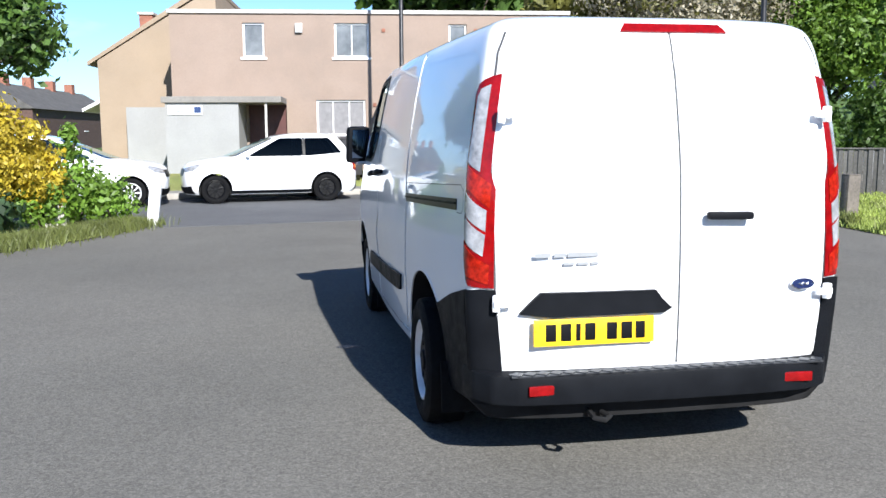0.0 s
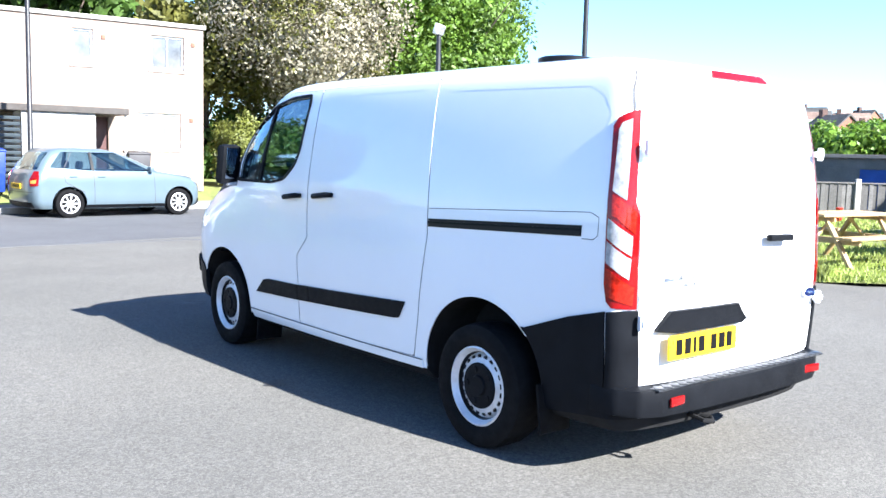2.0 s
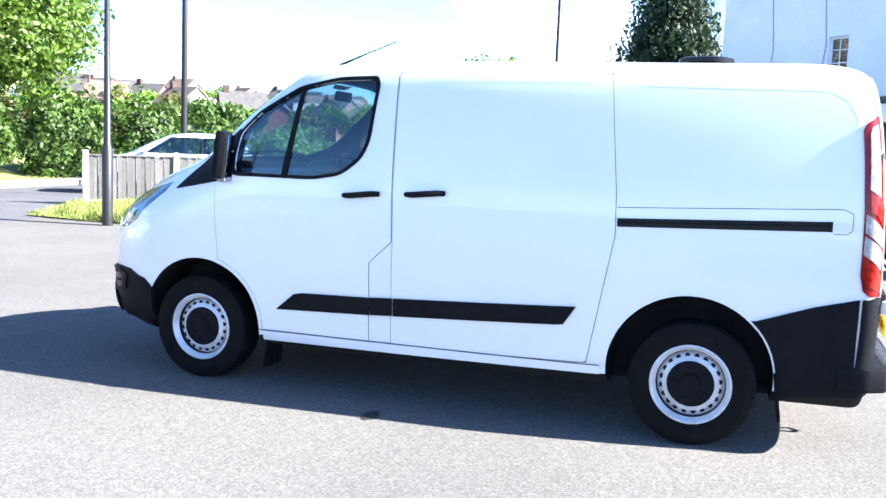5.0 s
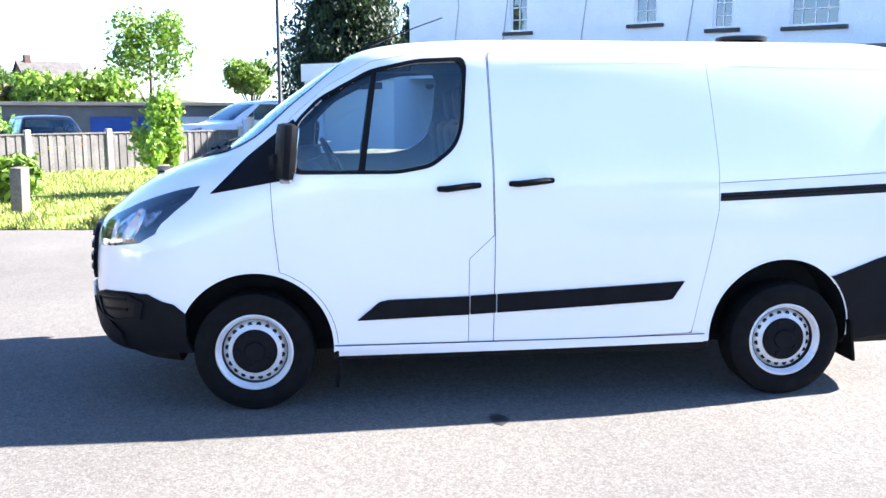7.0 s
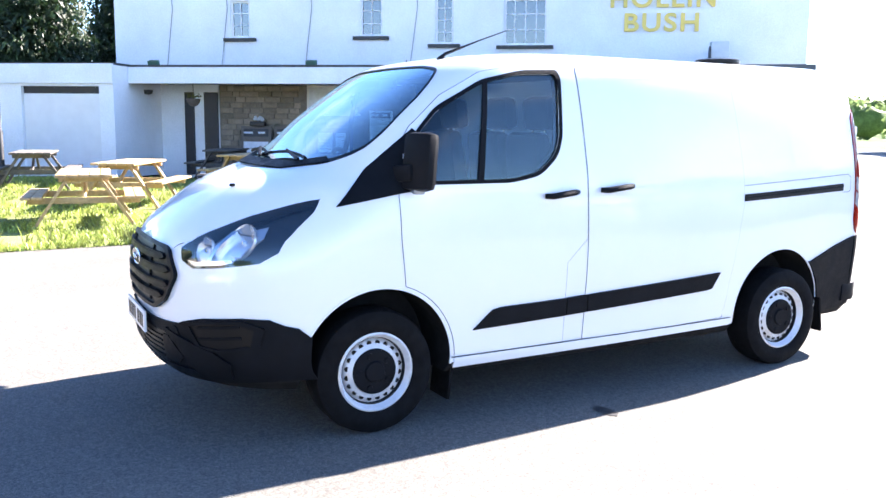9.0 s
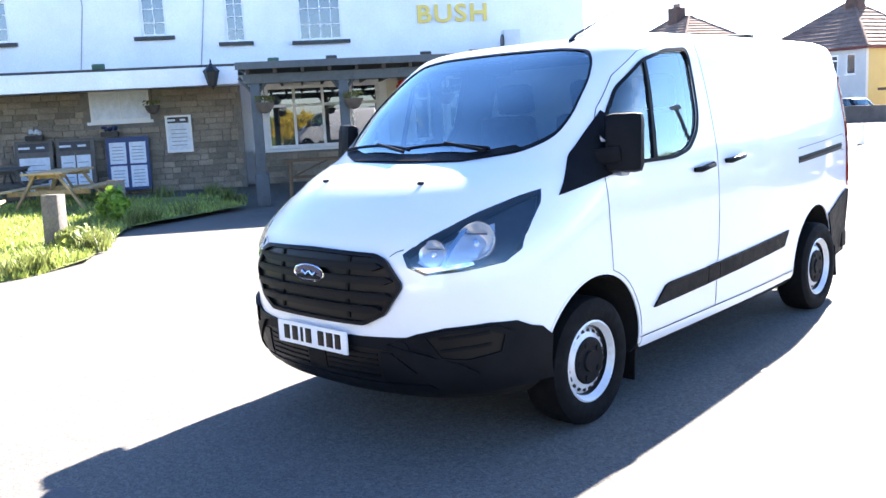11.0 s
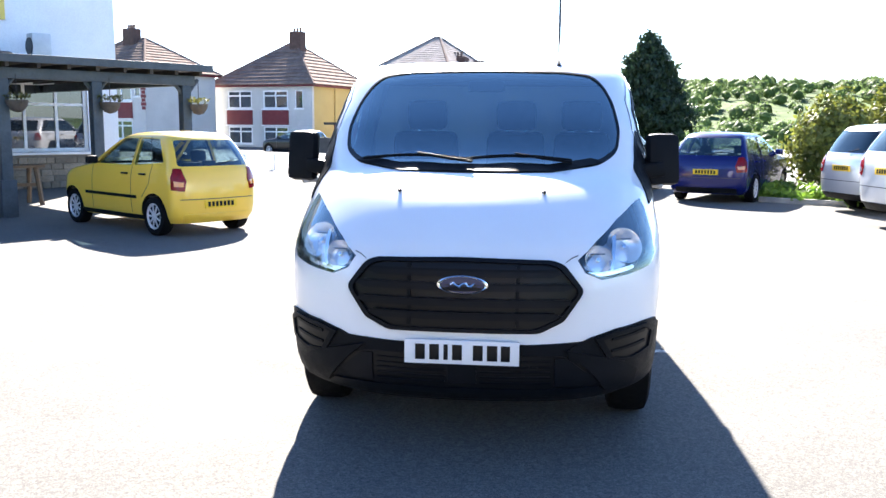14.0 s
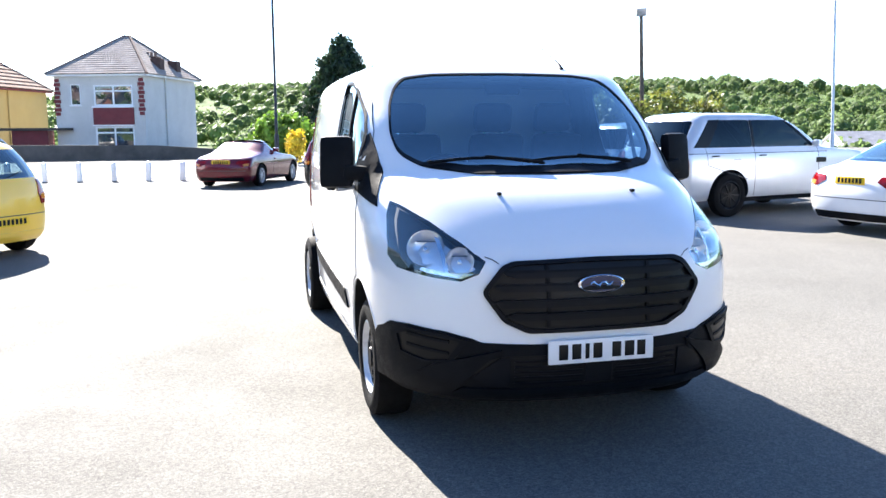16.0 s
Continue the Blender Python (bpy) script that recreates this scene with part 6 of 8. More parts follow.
def window(parent, m, w, h, columns, rows, sill=True, pane=None, sill_material=None, bar=0.028, frame_w=0.05, transom=None, frame=None):
    """A window in an opening: m is its lower left corner on the wall's face. Frame, bars, panes and sill."""
    pane, fr = pane or PANE, frame or UPVC
    back = 0.07
    levels = [h * k / rows for k in range(1, rows)] if transom is None else [transom]
    xs = [frame_w] + [q for i in range(1, columns) for q in (w * i / columns - bar / 2, w * i / columns + bar / 2)] + [w - frame_w]
    zs = [frame_w] + [q for z in levels for q in (z - bar / 2, z + bar / 2)] + [h - frame_w]
    lights = [(a, b, c, d) for a, b in zip(xs[::2], xs[1::2]) for c, d in zip(zs[::2], zs[1::2])]
    bm = holed_wall(w, 0, h, 0.06, lights)
    bmesh.ops.transform(bm, matrix=m @ pose(0, back - 0.03, 0), verts=bm.verts)
    f = part("window", bm, fr, parent, smooth=None)
    for a, b, c, d in lights:
        part("pane", box((b - a, 0.008, d - c), m @ pose((a + b) / 2, back + 0.012, (c + d) / 2)), pane, f, smooth=None)
    if sill:
        part("sill", box((w + 0.14, 0.14, 0.07), m @ pose(w / 2, 0.01, -0.035), 0.008), sill_material or fr, f, smooth=None)
    return f


def at(parent, m):
    """Sets a thing's pose and gives the identity for its parts."""
    parent.matrix_world = m
    return Matrix.Identity(4)


# the block of flats across the street
flats = thing("flat_block", "two-storey peach-rendered flats with a flat roof", "building", pose(-4.53, 20.45, 0.30, 0, 0, -6))
FW = [(2.02, 0.60, 3.34, 0.96, 1, 1), (4.60, 0.98, 3.34, 0.96, 2, 1), (7.87, 0.52, 3.36, 0.92, 1, 1), (9.90, 0.90, 3.36, 0.92, 2, 1), (4.05, 1.40, 1.12, 1.02, 3, 1), (9.50, 1.20, 1.18, 0.98, 3, 1)]
doors = [(2.12, 3.20, 0.0, 2.0), (8.20, 8.75, 0.0, 2.0)]
part("wall", holed_wall(11.35, 0, 4.55, 0.28, [(x, x + w, z, z + h) for x, w, z, h, _, _ in FW] + doors), RENDER_PEACH, flats, smooth=None)
part("wall", span((11.07, 0.28, 0), (11.35, 8.0, 4.55)), RENDER_PEACH, flats, smooth=None)
part("wall", span((0, 0.28, 0), (0.28, 8.0, 4.55)), RENDER_PEACH, flats, smooth=None)
part("wall", span((0, 7.72, 0), (11.35, 8.0, 4.55)), RENDER_PEACH, flats, smooth=None)
part("roof", span((-0.06, -0.06, 4.55), (11.41, 8.06, 4.66), 0.01), CONCRETE, flats, "pale parapet capping", smooth=None)
for x, w, z, h, c, r in FW:
    window(flats, pose(x, 0.02, z), w, h, c, r, pane=BLIND if z < 2 else NET)
for x, z in ((6.0, 4.1), (8.65, 4.1), (5.72, 2.0), (11.05, 4.1), (11.0, 2.0)):
    part("vent", box((0.10, 0.04, 0.10), pose(x, -0.015, z), 0.01), BRICK, flats, smooth=None)
for i, x in enumerate((2.12, 8.20)):
    d = part("front_door", span((x, 0.12, 0.0), (x + (1.08 if i == 0 else 0.55), 0.17, 2.0)), DOOR_DARK, flats, "dark red front door", smooth=None)
    part("letter_plate", box((0.25, 0.02, 0.06), pose(x + 0.4, 0.11, 1.0)), CHROME_PLAIN, d)
for x0, x1, cx0 in ((0.12, 2.05, 0.08), (6.42, 8.12, 5.92)):
    part("porch_store", span((x0, -1.5, 0), (x1, 0, 2.02)), PALE_WALL, flats, "projecting rendered store", smooth=None)
    part("porch_roof", span((cx0 - 0.05, -1.58, 2.02), (x1 + (1.15 if x0 < 1 else 0.80), 0.0, 2.18), 0.01), DARK_TIMBER if x0 > 1 else GARAGE_GREY, flats, "flat porch roof edge", smooth=None)
    part("porch_post", span((x1 + 0.70, -1.5, 0), (x1 + 0.76, -1.44, 2.02)), CONCRETE, flats, smooth=None)
for i in range(12):
    part("louvre", box((0.46, 0.05, 0.06), pose(6.17, -1.40, 0.30 + 0.14 * i, 25, 0, 0)), GREY_PAINT, flats, smooth=None)
part("alarm_box", box((0.20, 0.10, 0.26), pose(3.60, -0.05, 4.15), 0.02), METAL_BOX, flats)
sg = part("street_sign", span((0.20, -1.53, 1.70), (1.10, -1.50, 1.95)), PAPER, flats, "white sign board with writing as bars", smooth=None)
for z, w in ((1.86, 0.5), (1.78, 0.38)):
    part("sign_bar", box((w, 0.006, 0.035), pose(0.30 + w / 2, -1.535, z)), GREY_LETTER, sg, smooth=None)
part("sign_patch", box((0.18, 0.006, 0.16), pose(0.98, -1.535, 1.83)), BOARD_BLUE, sg, smooth=None)

gable = thing("gable_house", "tan-rendered house gable with a brick chimney", "house", pose(-6.58, 23.3, 0.3, 0, 0, -6))
part("wall", prism([(-0.45, 0), (3.2, 0), (3.2, 5.6), (2.55, 5.3), (-0.45, 3.45)], "y", 0.0, 7.0), RENDER_TAN, gable, smooth=None)
part("roof", prism([(-0.75, 3.30), (2.55, 5.36), (3.2, 5.66), (3.2, 5.78), (2.5, 5.5), (-0.75, 3.42)], "y", -0.04, 7.2), RENDER_TAN, gable, smooth=None)
part("chimney", span((0.85, 0.1, 4.0), (1.25, 0.6, 4.85), 0.01), BRICK, gable, smooth=None)
part("chimney_cap", span((0.80, 0.05, 4.85), (1.30, 0.65, 4.93), 0.01), CONCRETE, gable, smooth=None)
part("garage_wall", span((0.55, -0.8, 0), (2.0, 0, 2.0)), PALE_WALL, gable, smooth=None)
for i in range(7):
    part("slatted_gate_bar", box((0.45, 0.03, 0.08), pose(2.25, -0.83, 0.6 + i * 0.17)), UPVC, gable, smooth=None)
part("side_canopy", prism([(-1.15, 1.9), (-0.45, 2.25), (-0.45, 2.35), (-1.15, 2.0)], "y", 0.5, 2.2), UPVC, gable, smooth=None)


def wheelie_bin(label, m, lid, body):
    b = thing("wheelie_bin", label, "bin", m, "bins before the flats")
    part("tub", box((0.50, 0.55, 0.95), pose(0, 0, 0.55), 0.04, taper=(1.12, 1.12)), body, b)
    part("lid", box((0.58, 0.64, 0.06), pose(0, 0.0, 1.06, 4, 0, 0), 0.02), lid, b)
    for x in (-0.22, 0.22):
        part("bin_wheel", lathe([(-0.03, 0.10), (0.03, 0.10)], 16, Matrix.Translation((x, 0.24, 0.10))), RUBBER, b)
    return b


FM = pose(-4.53, 20.45, 0.30, 0, 0, -6)
wheelie_bin("dark wheelie bin standing by the flats", FM @ pose(4.65, -1.7, 0), DARK_BIN, DARK_BIN)
wheelie_bin("black wheelie bin with a white mark", FM @ pose(5.10, -1.9, 0), DARK_BIN, DARK_BIN)
wheelie_bin("bright blue wheelie bin by the flats", FM @ pose(5.70, -1.9, 0), BLUE_BIN, BLUE_BIN)
wheelie_bin("dark wheelie bin beside a porch", FM @ pose(9.15, -1.4, 0), DARK_BIN, DARK_BIN)

# far terrace up the side street
ter = thing("terrace_row", "row of brick terraced houses up the side street", "house", pose(-28.6, 74.0, -1.2, 0, 0, -5))
part("wall", span((0, 0, 0), (7, 26, 5.0)), CHIMNEY, ter, smooth=None)
part("roof", prism([(-0.3, 4.9), (3.5, 7.2), (7.3, 4.9)], "y", -0.2, 26.2), DARK_WALL, ter, smooth=None)
for i in range(4):
    window(ter, pose(7.0, 2.0 + 6 * i, 3.1, 0, 0, 90), 1.1, 1.3, 2, 1)
    window(ter, pose(7.0, 2.0 + 6 * i, 0.8, 0, 0, 90), 1.5, 1.4, 3, 1)
    part("chimney", span((3.1, 3 + 6 * i, 6.5), (3.9, 3.9 + 6 * i, 8.0)), BRICK, ter, smooth=None)

# ---- the public house ----
PUB = pose(14.67, -9.85, 0, 0, 0, -128)
pub = thing("public_house", "large white-painted pub with small-paned sash windows", "building", PUB)
PW = [(-8.08, 0.56, 3.80, 1.0, 2, 3), (-4.42, 0.62, 3.83, 1.0, 2, 3), (-2.38, 0.50, 3.62, 1.25, 2, 4), (-0.56, 1.12, 3.58, 1.20, 4, 3)]
GW = [(-1.55, 2.95, 0.86, 1.62), (1.62, 0.60, 0.80, 1.72), (2.26, 0.90, 0.86, 1.64), (3.20, 3.02, 0.86, 1.68)]
holes = [(x + 11.5, x + 11.5 + w, z, z + h) for x, w, z, h, _, _ in PW] + [(x + 11.5, x + 11.5 + w, z, z + h) for x, w, z, h in (GW[0], GW[2], GW[3])]
wall = holed_wall(18.5, 0.0, 6.6, 0.35, holes)
bmesh.ops.translate(wall, vec=(-11.5, 0, 0), verts=wall.verts)
part("wall", wall, WHITEWASH, pub, smooth=None)
part("wall", span((-11.5, 0.35, 0), (-11.15, 9.0, 6.6)), WHITEWASH, pub, smooth=None)
part("wall", span((6.65, 0.35, 0), (7.0, 9.0, 6.6)), WHITEWASH, pub, smooth=None)
part("wall", span((-11.5, 9.0, 0), (7.0, 9.35, 6.6)), WHITEWASH, pub, smooth=None)
part("inner_wall", span((-11.1, 3.0, 0), (6.6, 3.1, 6.4)), BULKHEAD, pub, smooth=None)
part("upper_floor", span((-11.1, 0.36, 2.75), (6.6, 3.0, 2.9)), CABIN, pub, smooth=None)
roof = bmesh.new()
ridge = [(-7.6, 4.67, 9.6), (3.1, 4.67, 9.6)]
eave = [(-11.9, -0.4, 6.5), (7.4, -0.4, 6.5), (7.4, 9.75, 6.5), (-11.9, 9.75, 6.5)]
ev = [roof.verts.new(p) for p in eave]
rv = [roof.verts.new(p) for p in ridge]
for q in ((ev[0], ev[1], rv[1], rv[0]), (ev[1], ev[2], rv[1]), (ev[2], ev[3], rv[0], rv[1]), (ev[3], ev[0], rv[0]), (ev[3], ev[2], ev[1], ev[0])):
    roof.faces.new(q)
part("roof", roof, SLATE, pub, smooth=None)
for x, w, z, h, c, r in PW:
    wi = window(pub, pose(x, 0.03, z), w, h, c, r, sill=False, bar=0.022, frame_w=0.06)
    part("sill", box((w + 0.36, 0.16, 0.09), pose(x + w / 2, -0.02, z - 0.05), 0.008), BLACK_PAINT, wi, "black painted sill", smooth=None)
for x, w, z, h in (GW[0], GW[2], GW[3]):
    window(pub, pose(x, 0.02, z), w, h, 4 if w > 2.9 else 2 if w < 1 else 3, 1, transom=h * 0.68, bar=0.07, frame_w=0.09)
# boarded bay between the windows
for i in range(11):
    part("weather_board", box((0.64, 0.03, 0.15), pose(1.92, -0.02, 0.88 + 0.155 * i, -5, 0, 0)), CREAM, pub, smooth=None)
part("poppy_wreath", tube([(2.02 + 0.11 * math.cos(a), -0.10, 2.30 + 0.13 * math.sin(a)) for a in (2 * math.pi * i / 18 for i in range(19))], [0.055 + 0.012 * (i % 2) for i in range(19)], 8), POPPY, pub, "red poppy wreath")
for text, x, z, size in (("BUSH", 2.48, 3.92, 0.62), ("HOLLIN", 2.12, 4.52, 0.62)):
    cu = bpy.data.curves.new("lettering", "FONT")
    cu.body, cu.size, cu.extrude, cu.space_character, cu.offset = text, size, 0.045, 1.14, 0.012
    tx = new("lettering", cu)
    me = evaluated(tx)
    bpy.data.objects.remove(tx)
    me.materials.append(GOLD)
    tx = new("wall_lettering", me)
    wd = max(v.co.x for v in me.vertices)
    want = 1.88 if text == "BUSH" else 2.62
    tx.matrix_basis = pose(x, -0.02, z, 90, 0, 0) @ Matrix.Diagonal((want / wd, 1.02, 1, 1))
    tx.parent = pub
    tagged(tx, "raised gold letters")
for x, z in ((4.78, 3.28),):
    ac = part("cooling_unit", box((0.42, 0.34, 0.58), pose(x, -0.85, z), 0.02), METAL_BOX, pub, "grey cooling unit")
    part("fan_grille", lathe([(0, 0.20), (0.02, 0.19)], 24, pose(x - 0.215, -0.85, z, 0, 0, 180)), BLACK_PAINT, ac)
for x, k in ((-9.19, 2.3), (-5.05, 2.3), (-1.2, 2.0), (0.15, 2.0), (2.4, 2.0), (3.6, 2.0)):
    part("flood_lamp", box((0.26, 0.16, 0.15), pose(x, -k, 2.97, 12, 0, 0), 0.02), DARK_BIN if x > -1 else shader("green_lamp", (0.02, 0.09, 0.06), 0.5), pub)
for x in (-9.9, -8.3, -5.9, -3.0):
    part("cable", tube([(x, -0.02, 6.3), (x + 0.15, -0.02, 4.6), (x - 0.05, -0.02, 3.0)], 0.012, 5), GREY_LETTER, pub, smooth=None)

# flat-roofed front range: garage, recess, stone wall
rng_ = thing("front_range", "flat-roofed white garage and stone-faced front range", "building", PUB)
part("roof", span((-9.75, -2.55, 2.78), (-2.0, 0.0, 2.92), 0.01), DARK_TIMBER, rng_, smooth=None)
part("fascia", span((-9.74, -2.6, 2.46), (-2.0, -2.45, 2.86), 0.01), WHITEWASH, rng_, "white fascia board", smooth=None)
gar = part("garage_wall", holed_wall(3.1, 0.1, 2.87, 0.25, [(0.62, 2.72, 0.1, 2.36)]), WHITEWASH, rng_, smooth=None)
gar.matrix_basis = pose(-12.85, -3.3, 0)
part("garage_wall", span((-10.0, -3.05, 0.1), (-9.75, 0.0, 2.87)), WHITEWASH, rng_, smooth=None)
part("garage_wall", span((-12.85, -3.05, 0.1), (-12.6, 2.0, 2.87)), WHITEWASH, rng_, smooth=None)
part("garage_fascia", span((-12.9, -3.38, 2.42), (-9.72, -3.3, 2.90), 0.01), WHITEWASH, rng_, smooth=None)
part("garage_roof", span((-12.85, -3.3, 2.87), (-9.75, 2.0, 2.93), 0.01), DARK_TIMBER, rng_, smooth=None)
gd = part("garage_door", span((-12.23, -3.2, 0.12), (-10.13, -3.12, 2.18), 0.01), UPVC, rng_, "white up-and-over door", smooth=None)
part("door_head", span((-12.23, -3.18, 2.18), (-10.13, -3.12, 2.36)), BLACK_PAINT, gd, smooth=None)
part("garage_lamp", lathe([(0, 0.13), (-0.10, 0.10), (-0.13, 0.0)], 16, pose(-9.68, -1.7, 2.33), "z"), DARK_TIMBER, rng_)
part("recess_wall", span((-9.75, -0.85, 0.0), (-8.1, -0.75, 2.5)), WHITEWASH, rng_, smooth=None)
for x0, x1 in ((-9.05, -8.8), (-8.5, -8.12)):
    part("recess_door", span((x0, -0.92, 0.1), (x1, -0.85, 2.3)), BLACK_PAINT, rng_, "dark doorway", smooth=None)
sw = part("stone_wall", holed_wall(6.0, 0, 2.5, 0.1, [(2.42, 3.82, 1.78, 2.50)]), MORTAR, rng_, smooth=None)
sw.matrix_basis = pose(-8.1, -0.8, 0)
window(rng_, pose(-5.68, -0.80, 1.78), 1.40, 0.72, 2, 1, pane=PAPER)
stones = [mesh_of("stone", box((w, 0.06, 0.132), None, 0.012), STONE, 35) for w in (0.19, 0.27, 0.35, 0.43, 0.52)]


def stone_courses(parent, x0, x1, z0, z1, y, holes, seed, limit=300, depth=0.0):
    r = random.Random(seed)
    z, n = z0, 0
    while z < z1 - 0.07:
        x = x0
        while x < x1 - 0.1:
            k = r.randrange(5)
            w = (0.19, 0.27, 0.35, 0.43, 0.52)[k]
            if x + w > x1:
                k, w = 0, 0.19
            if x + w <= x1 + 0.08 and not any(h[0] - 0.02 < x + w and x < h[1] + 0.02 and h[2] - 0.02 < z + 0.13 and z < h[3] + 0.02 for h in holes) and n < limit:
                s = new("stone", stones[k])
                s.parent = parent
                s.matrix_basis = pose(x + w / 2, y - r.random() * 0.015, z + 0.066)
                n += 1
            x += w + 0.012
        z += 0.145


stone_courses(sw, 0.03, 5.9, 0.02, 2.45, -0.0, [(2.42, 3.82, 1.70, 2.6)], 4)
plinth = part("stone_plinth", span((-1.9, -0.30, 0.0), (6.4, -0.02, 0.80)), MORTAR, pub, smooth=None)
stone_courses(plinth, -1.88, 6.35, 0.02, 0.78, -0.30, [], 9)
part("plinth_ledge", span((-1.95, -0.38, 0.80), (6.45, -0.02, 0.86), 0.01), UPVC, pub, "white ledge", smooth=None)


def notice(name, label, m, w, h, edge, sheets, head=False):
    b = thing(name, label, "notice board", m, "boards before the pub")
    part("board", box((w, 0.05, h), pose(0, 0, h / 2), 0.01), edge, b, smooth=None)
    if head:
        part("heading", box((w * 0.8, 0.012, h * 0.16), pose(0, -0.03, h * 0.87)), BLACK_PAINT, b, "dark heading", smooth=None)
        bars = [(-0.25, 0.30), (0.18, 0.22)]
        for x, bw in bars:
            part("heading_bar", box((w * bw, 0.008, 0.05), pose(x * w, -0.039, h * 0.87)), PAPER, b, smooth=None)
    for x, z, sx, sz in sheets:
        part("sheet", box((sx * w, 0.01, sz * h), pose(x * w, -0.03, z * h)), PAPER, b, smooth=None)
        for i in range(5):
            part("sheet_bar", box((sx * w * 0.7, 0.006, 0.02), pose(x * w, -0.037, (z - sz * 0.32 + 0.15 * i * sz) * h)), GREY_LETTER, b, smooth=None)
    return b


notice("notice_board", "grey-framed poster board leaning on the stone wall", PUB @ pose(-6.95, -1.25, 0.12, -6, 0, 0), 0.85, 1.30, OLD_WOOD, [(0, 0.38, 0.8, 0.62)], True)
notice("notice_board", "grey-framed poster board with two pictures", PUB @ pose(-6.02, -1.25, 0.12, -6, 0, 0), 0.88, 1.30, OLD_WOOD, [(-0.2, 0.40, 0.36, 0.6), (0.2, 0.40, 0.36, 0.6)], True)
notice("notice_board", "navy notice board with four white sheets", PUB @ pose(-4.83, -1.2, 0.12, -5, 0, 0), 1.0, 1.28, BOARD_BLUE, [(-0.23, 0.70, 0.38, 0.40), (0.23, 0.70, 0.38, 0.40), (-0.23, 0.26, 0.38, 0.40), (0.23, 0.26, 0.38, 0.40)])
notice("menu_board", "framed menu hung on the stone wall", PUB @ pose(-3.63, -0.88, 0.95), 0.62, 0.90, UPVC, [(0, 0.42, 0.85, 0.7)], True)
notice("menu_board", "small dark notice by the pub door", PUB @ pose(-2.45, -0.5, 0.9), 0.6, 0.95, BLACK_PAINT, [(0, 0.5, 0.7, 0.7)])
for x, lab in ((-7.9, "white"), (-6.2, "purple")):
    pl = thing("planter", "small planter with %s flowers on the boards" % lab, "planter", PUB @ pose(x + 1.0, -1.15, 1.42))
    part("pot", box((0.4, 0.18, 0.12), pose(0, 0, 0.06), 0.02), DARK_TIMBER, pl)
    bm = bmesh.new()
    for i in range(14):
        bmesh.ops.create_icosphere(bm, subdivisions=1, radius=0.045, matrix=Matrix.Translation((random.uniform(-0.18, 0.18), random.uniform(-0.06, 0.06), 0.15 + random.random() * 0.08)))
    part("flowers", bm, PAPER if lab == "white" else BADGE_BLUE, pl)
lan = thing("lantern", "black street-type lantern on a bracket", "lantern", PUB @ pose(-2.55, -2.9, 2.42))
part("cage", lathe([(0.0, 0.09), (0.30, 0.17), (0.33, 0.19), (0.42, 0.10), (0.50, 0.02), (0.56, 0.02), (0.60, 0.0)], 6, None, "z"), BLACK_PAINT, lan, smooth=None)
part("bracket", tube([(0, 0.0, 0.0), (0, 0.2, -0.05), (0, 0.45, 0.1)], 0.02, 6), BLACK_PAINT, lan)

# canopy on grey posts
can = thing("canopy", "grey-painted timber canopy on square posts", "canopy", PUB)
POSTS = (-1.46, 0.17, 1.92, 3.50, 5.25)
for x in POSTS:
    p = part("post", span((x - 0.09, -6.49, 0), (x + 0.09, -6.31, 2.44), 0.012), GREY_PAINT, can)
    part("post_foot", span((x - 0.125, -6.525, 0), (x + 0.125, -6.275, 0.62), 0.015), GREY_PAINT, p)
    for s in (-1, 1):
        part("brace", tube([(x, -6.4, 2.05), (x + s * 0.28, -6.4, 2.40)], 0.035, 6), GREY_PAINT, p)
part("front_beam", span((-1.66, -6.50, 2.28), (5.42, -6.30, 2.46), 0.01), GREY_PAINT, can)
part("end_beam", span((5.16, -6.3, 2.28), (5.34, 0.0, 2.46), 0.01), GREY_PAINT, can)
part("canopy_roof", prism([(-6.75, 2.55), (-6.75, 2.62), (-0.02, 2.84), (-0.02, 2.74)], "x", -1.75, 5.62), DARK_TIMBER, can, smooth=None)
part("roof_edge", span((-1.77, -6.80, 2.53), (5.64, -6.74, 2.66), 0.008), GREY_PAINT, can, smooth=None)
for i in range(15):
    part("rafter", span((-1.6 + 0.5 * i, -6.7, 2.46), (-1.54 + 0.5 * i, -0.05, 2.55)), DARK_TIMBER, can, smooth=None)


def basket(m):
    b = thing("hanging_basket", "brown hanging basket with trailing plants", "hanging basket", m, "baskets on the canopy")
    part("bowl", lathe([(-0.20, 0.02), (-0.17, 0.10), (-0.08, 0.16), (0.0, 0.18), (0.0, 0.0)], 16, None, "z"), BARK, b)
    bm = bmesh.new()
    for i in range(60):
        a, r = random.random() * 6.28, 0.2 * random.random() ** 0.5
        q = Matrix.Translation((r * math.cos(a), r * math.sin(a), 0.02 + 0.10 * random.random())) @ Euler((random.random() * 3, random.random() * 3, 0)).to_matrix().to_4x4()
        bm.faces.new([bm.verts.new(q @ Vector(c)) for c in ((-0.035, 0, 0), (0, -0.02, 0), (0.035, 0, 0), (0, 0.02, 0))])
    part("plants", bm, LEAF_OLIVE, b, smooth=None)
    part("hanger", tube([(0, 0, 0.0), (0, 0, 0.42)], 0.008, 5), BLACK_PAINT, b)
    return b


for x in POSTS:
    basket(PUB @ pose(x + 0.16, -6.62, 1.93))
basket(PUB @ pose(-8.2, -2.2, 2.1))
basket(PUB @ pose(-4.1, -1.5, 2.1))


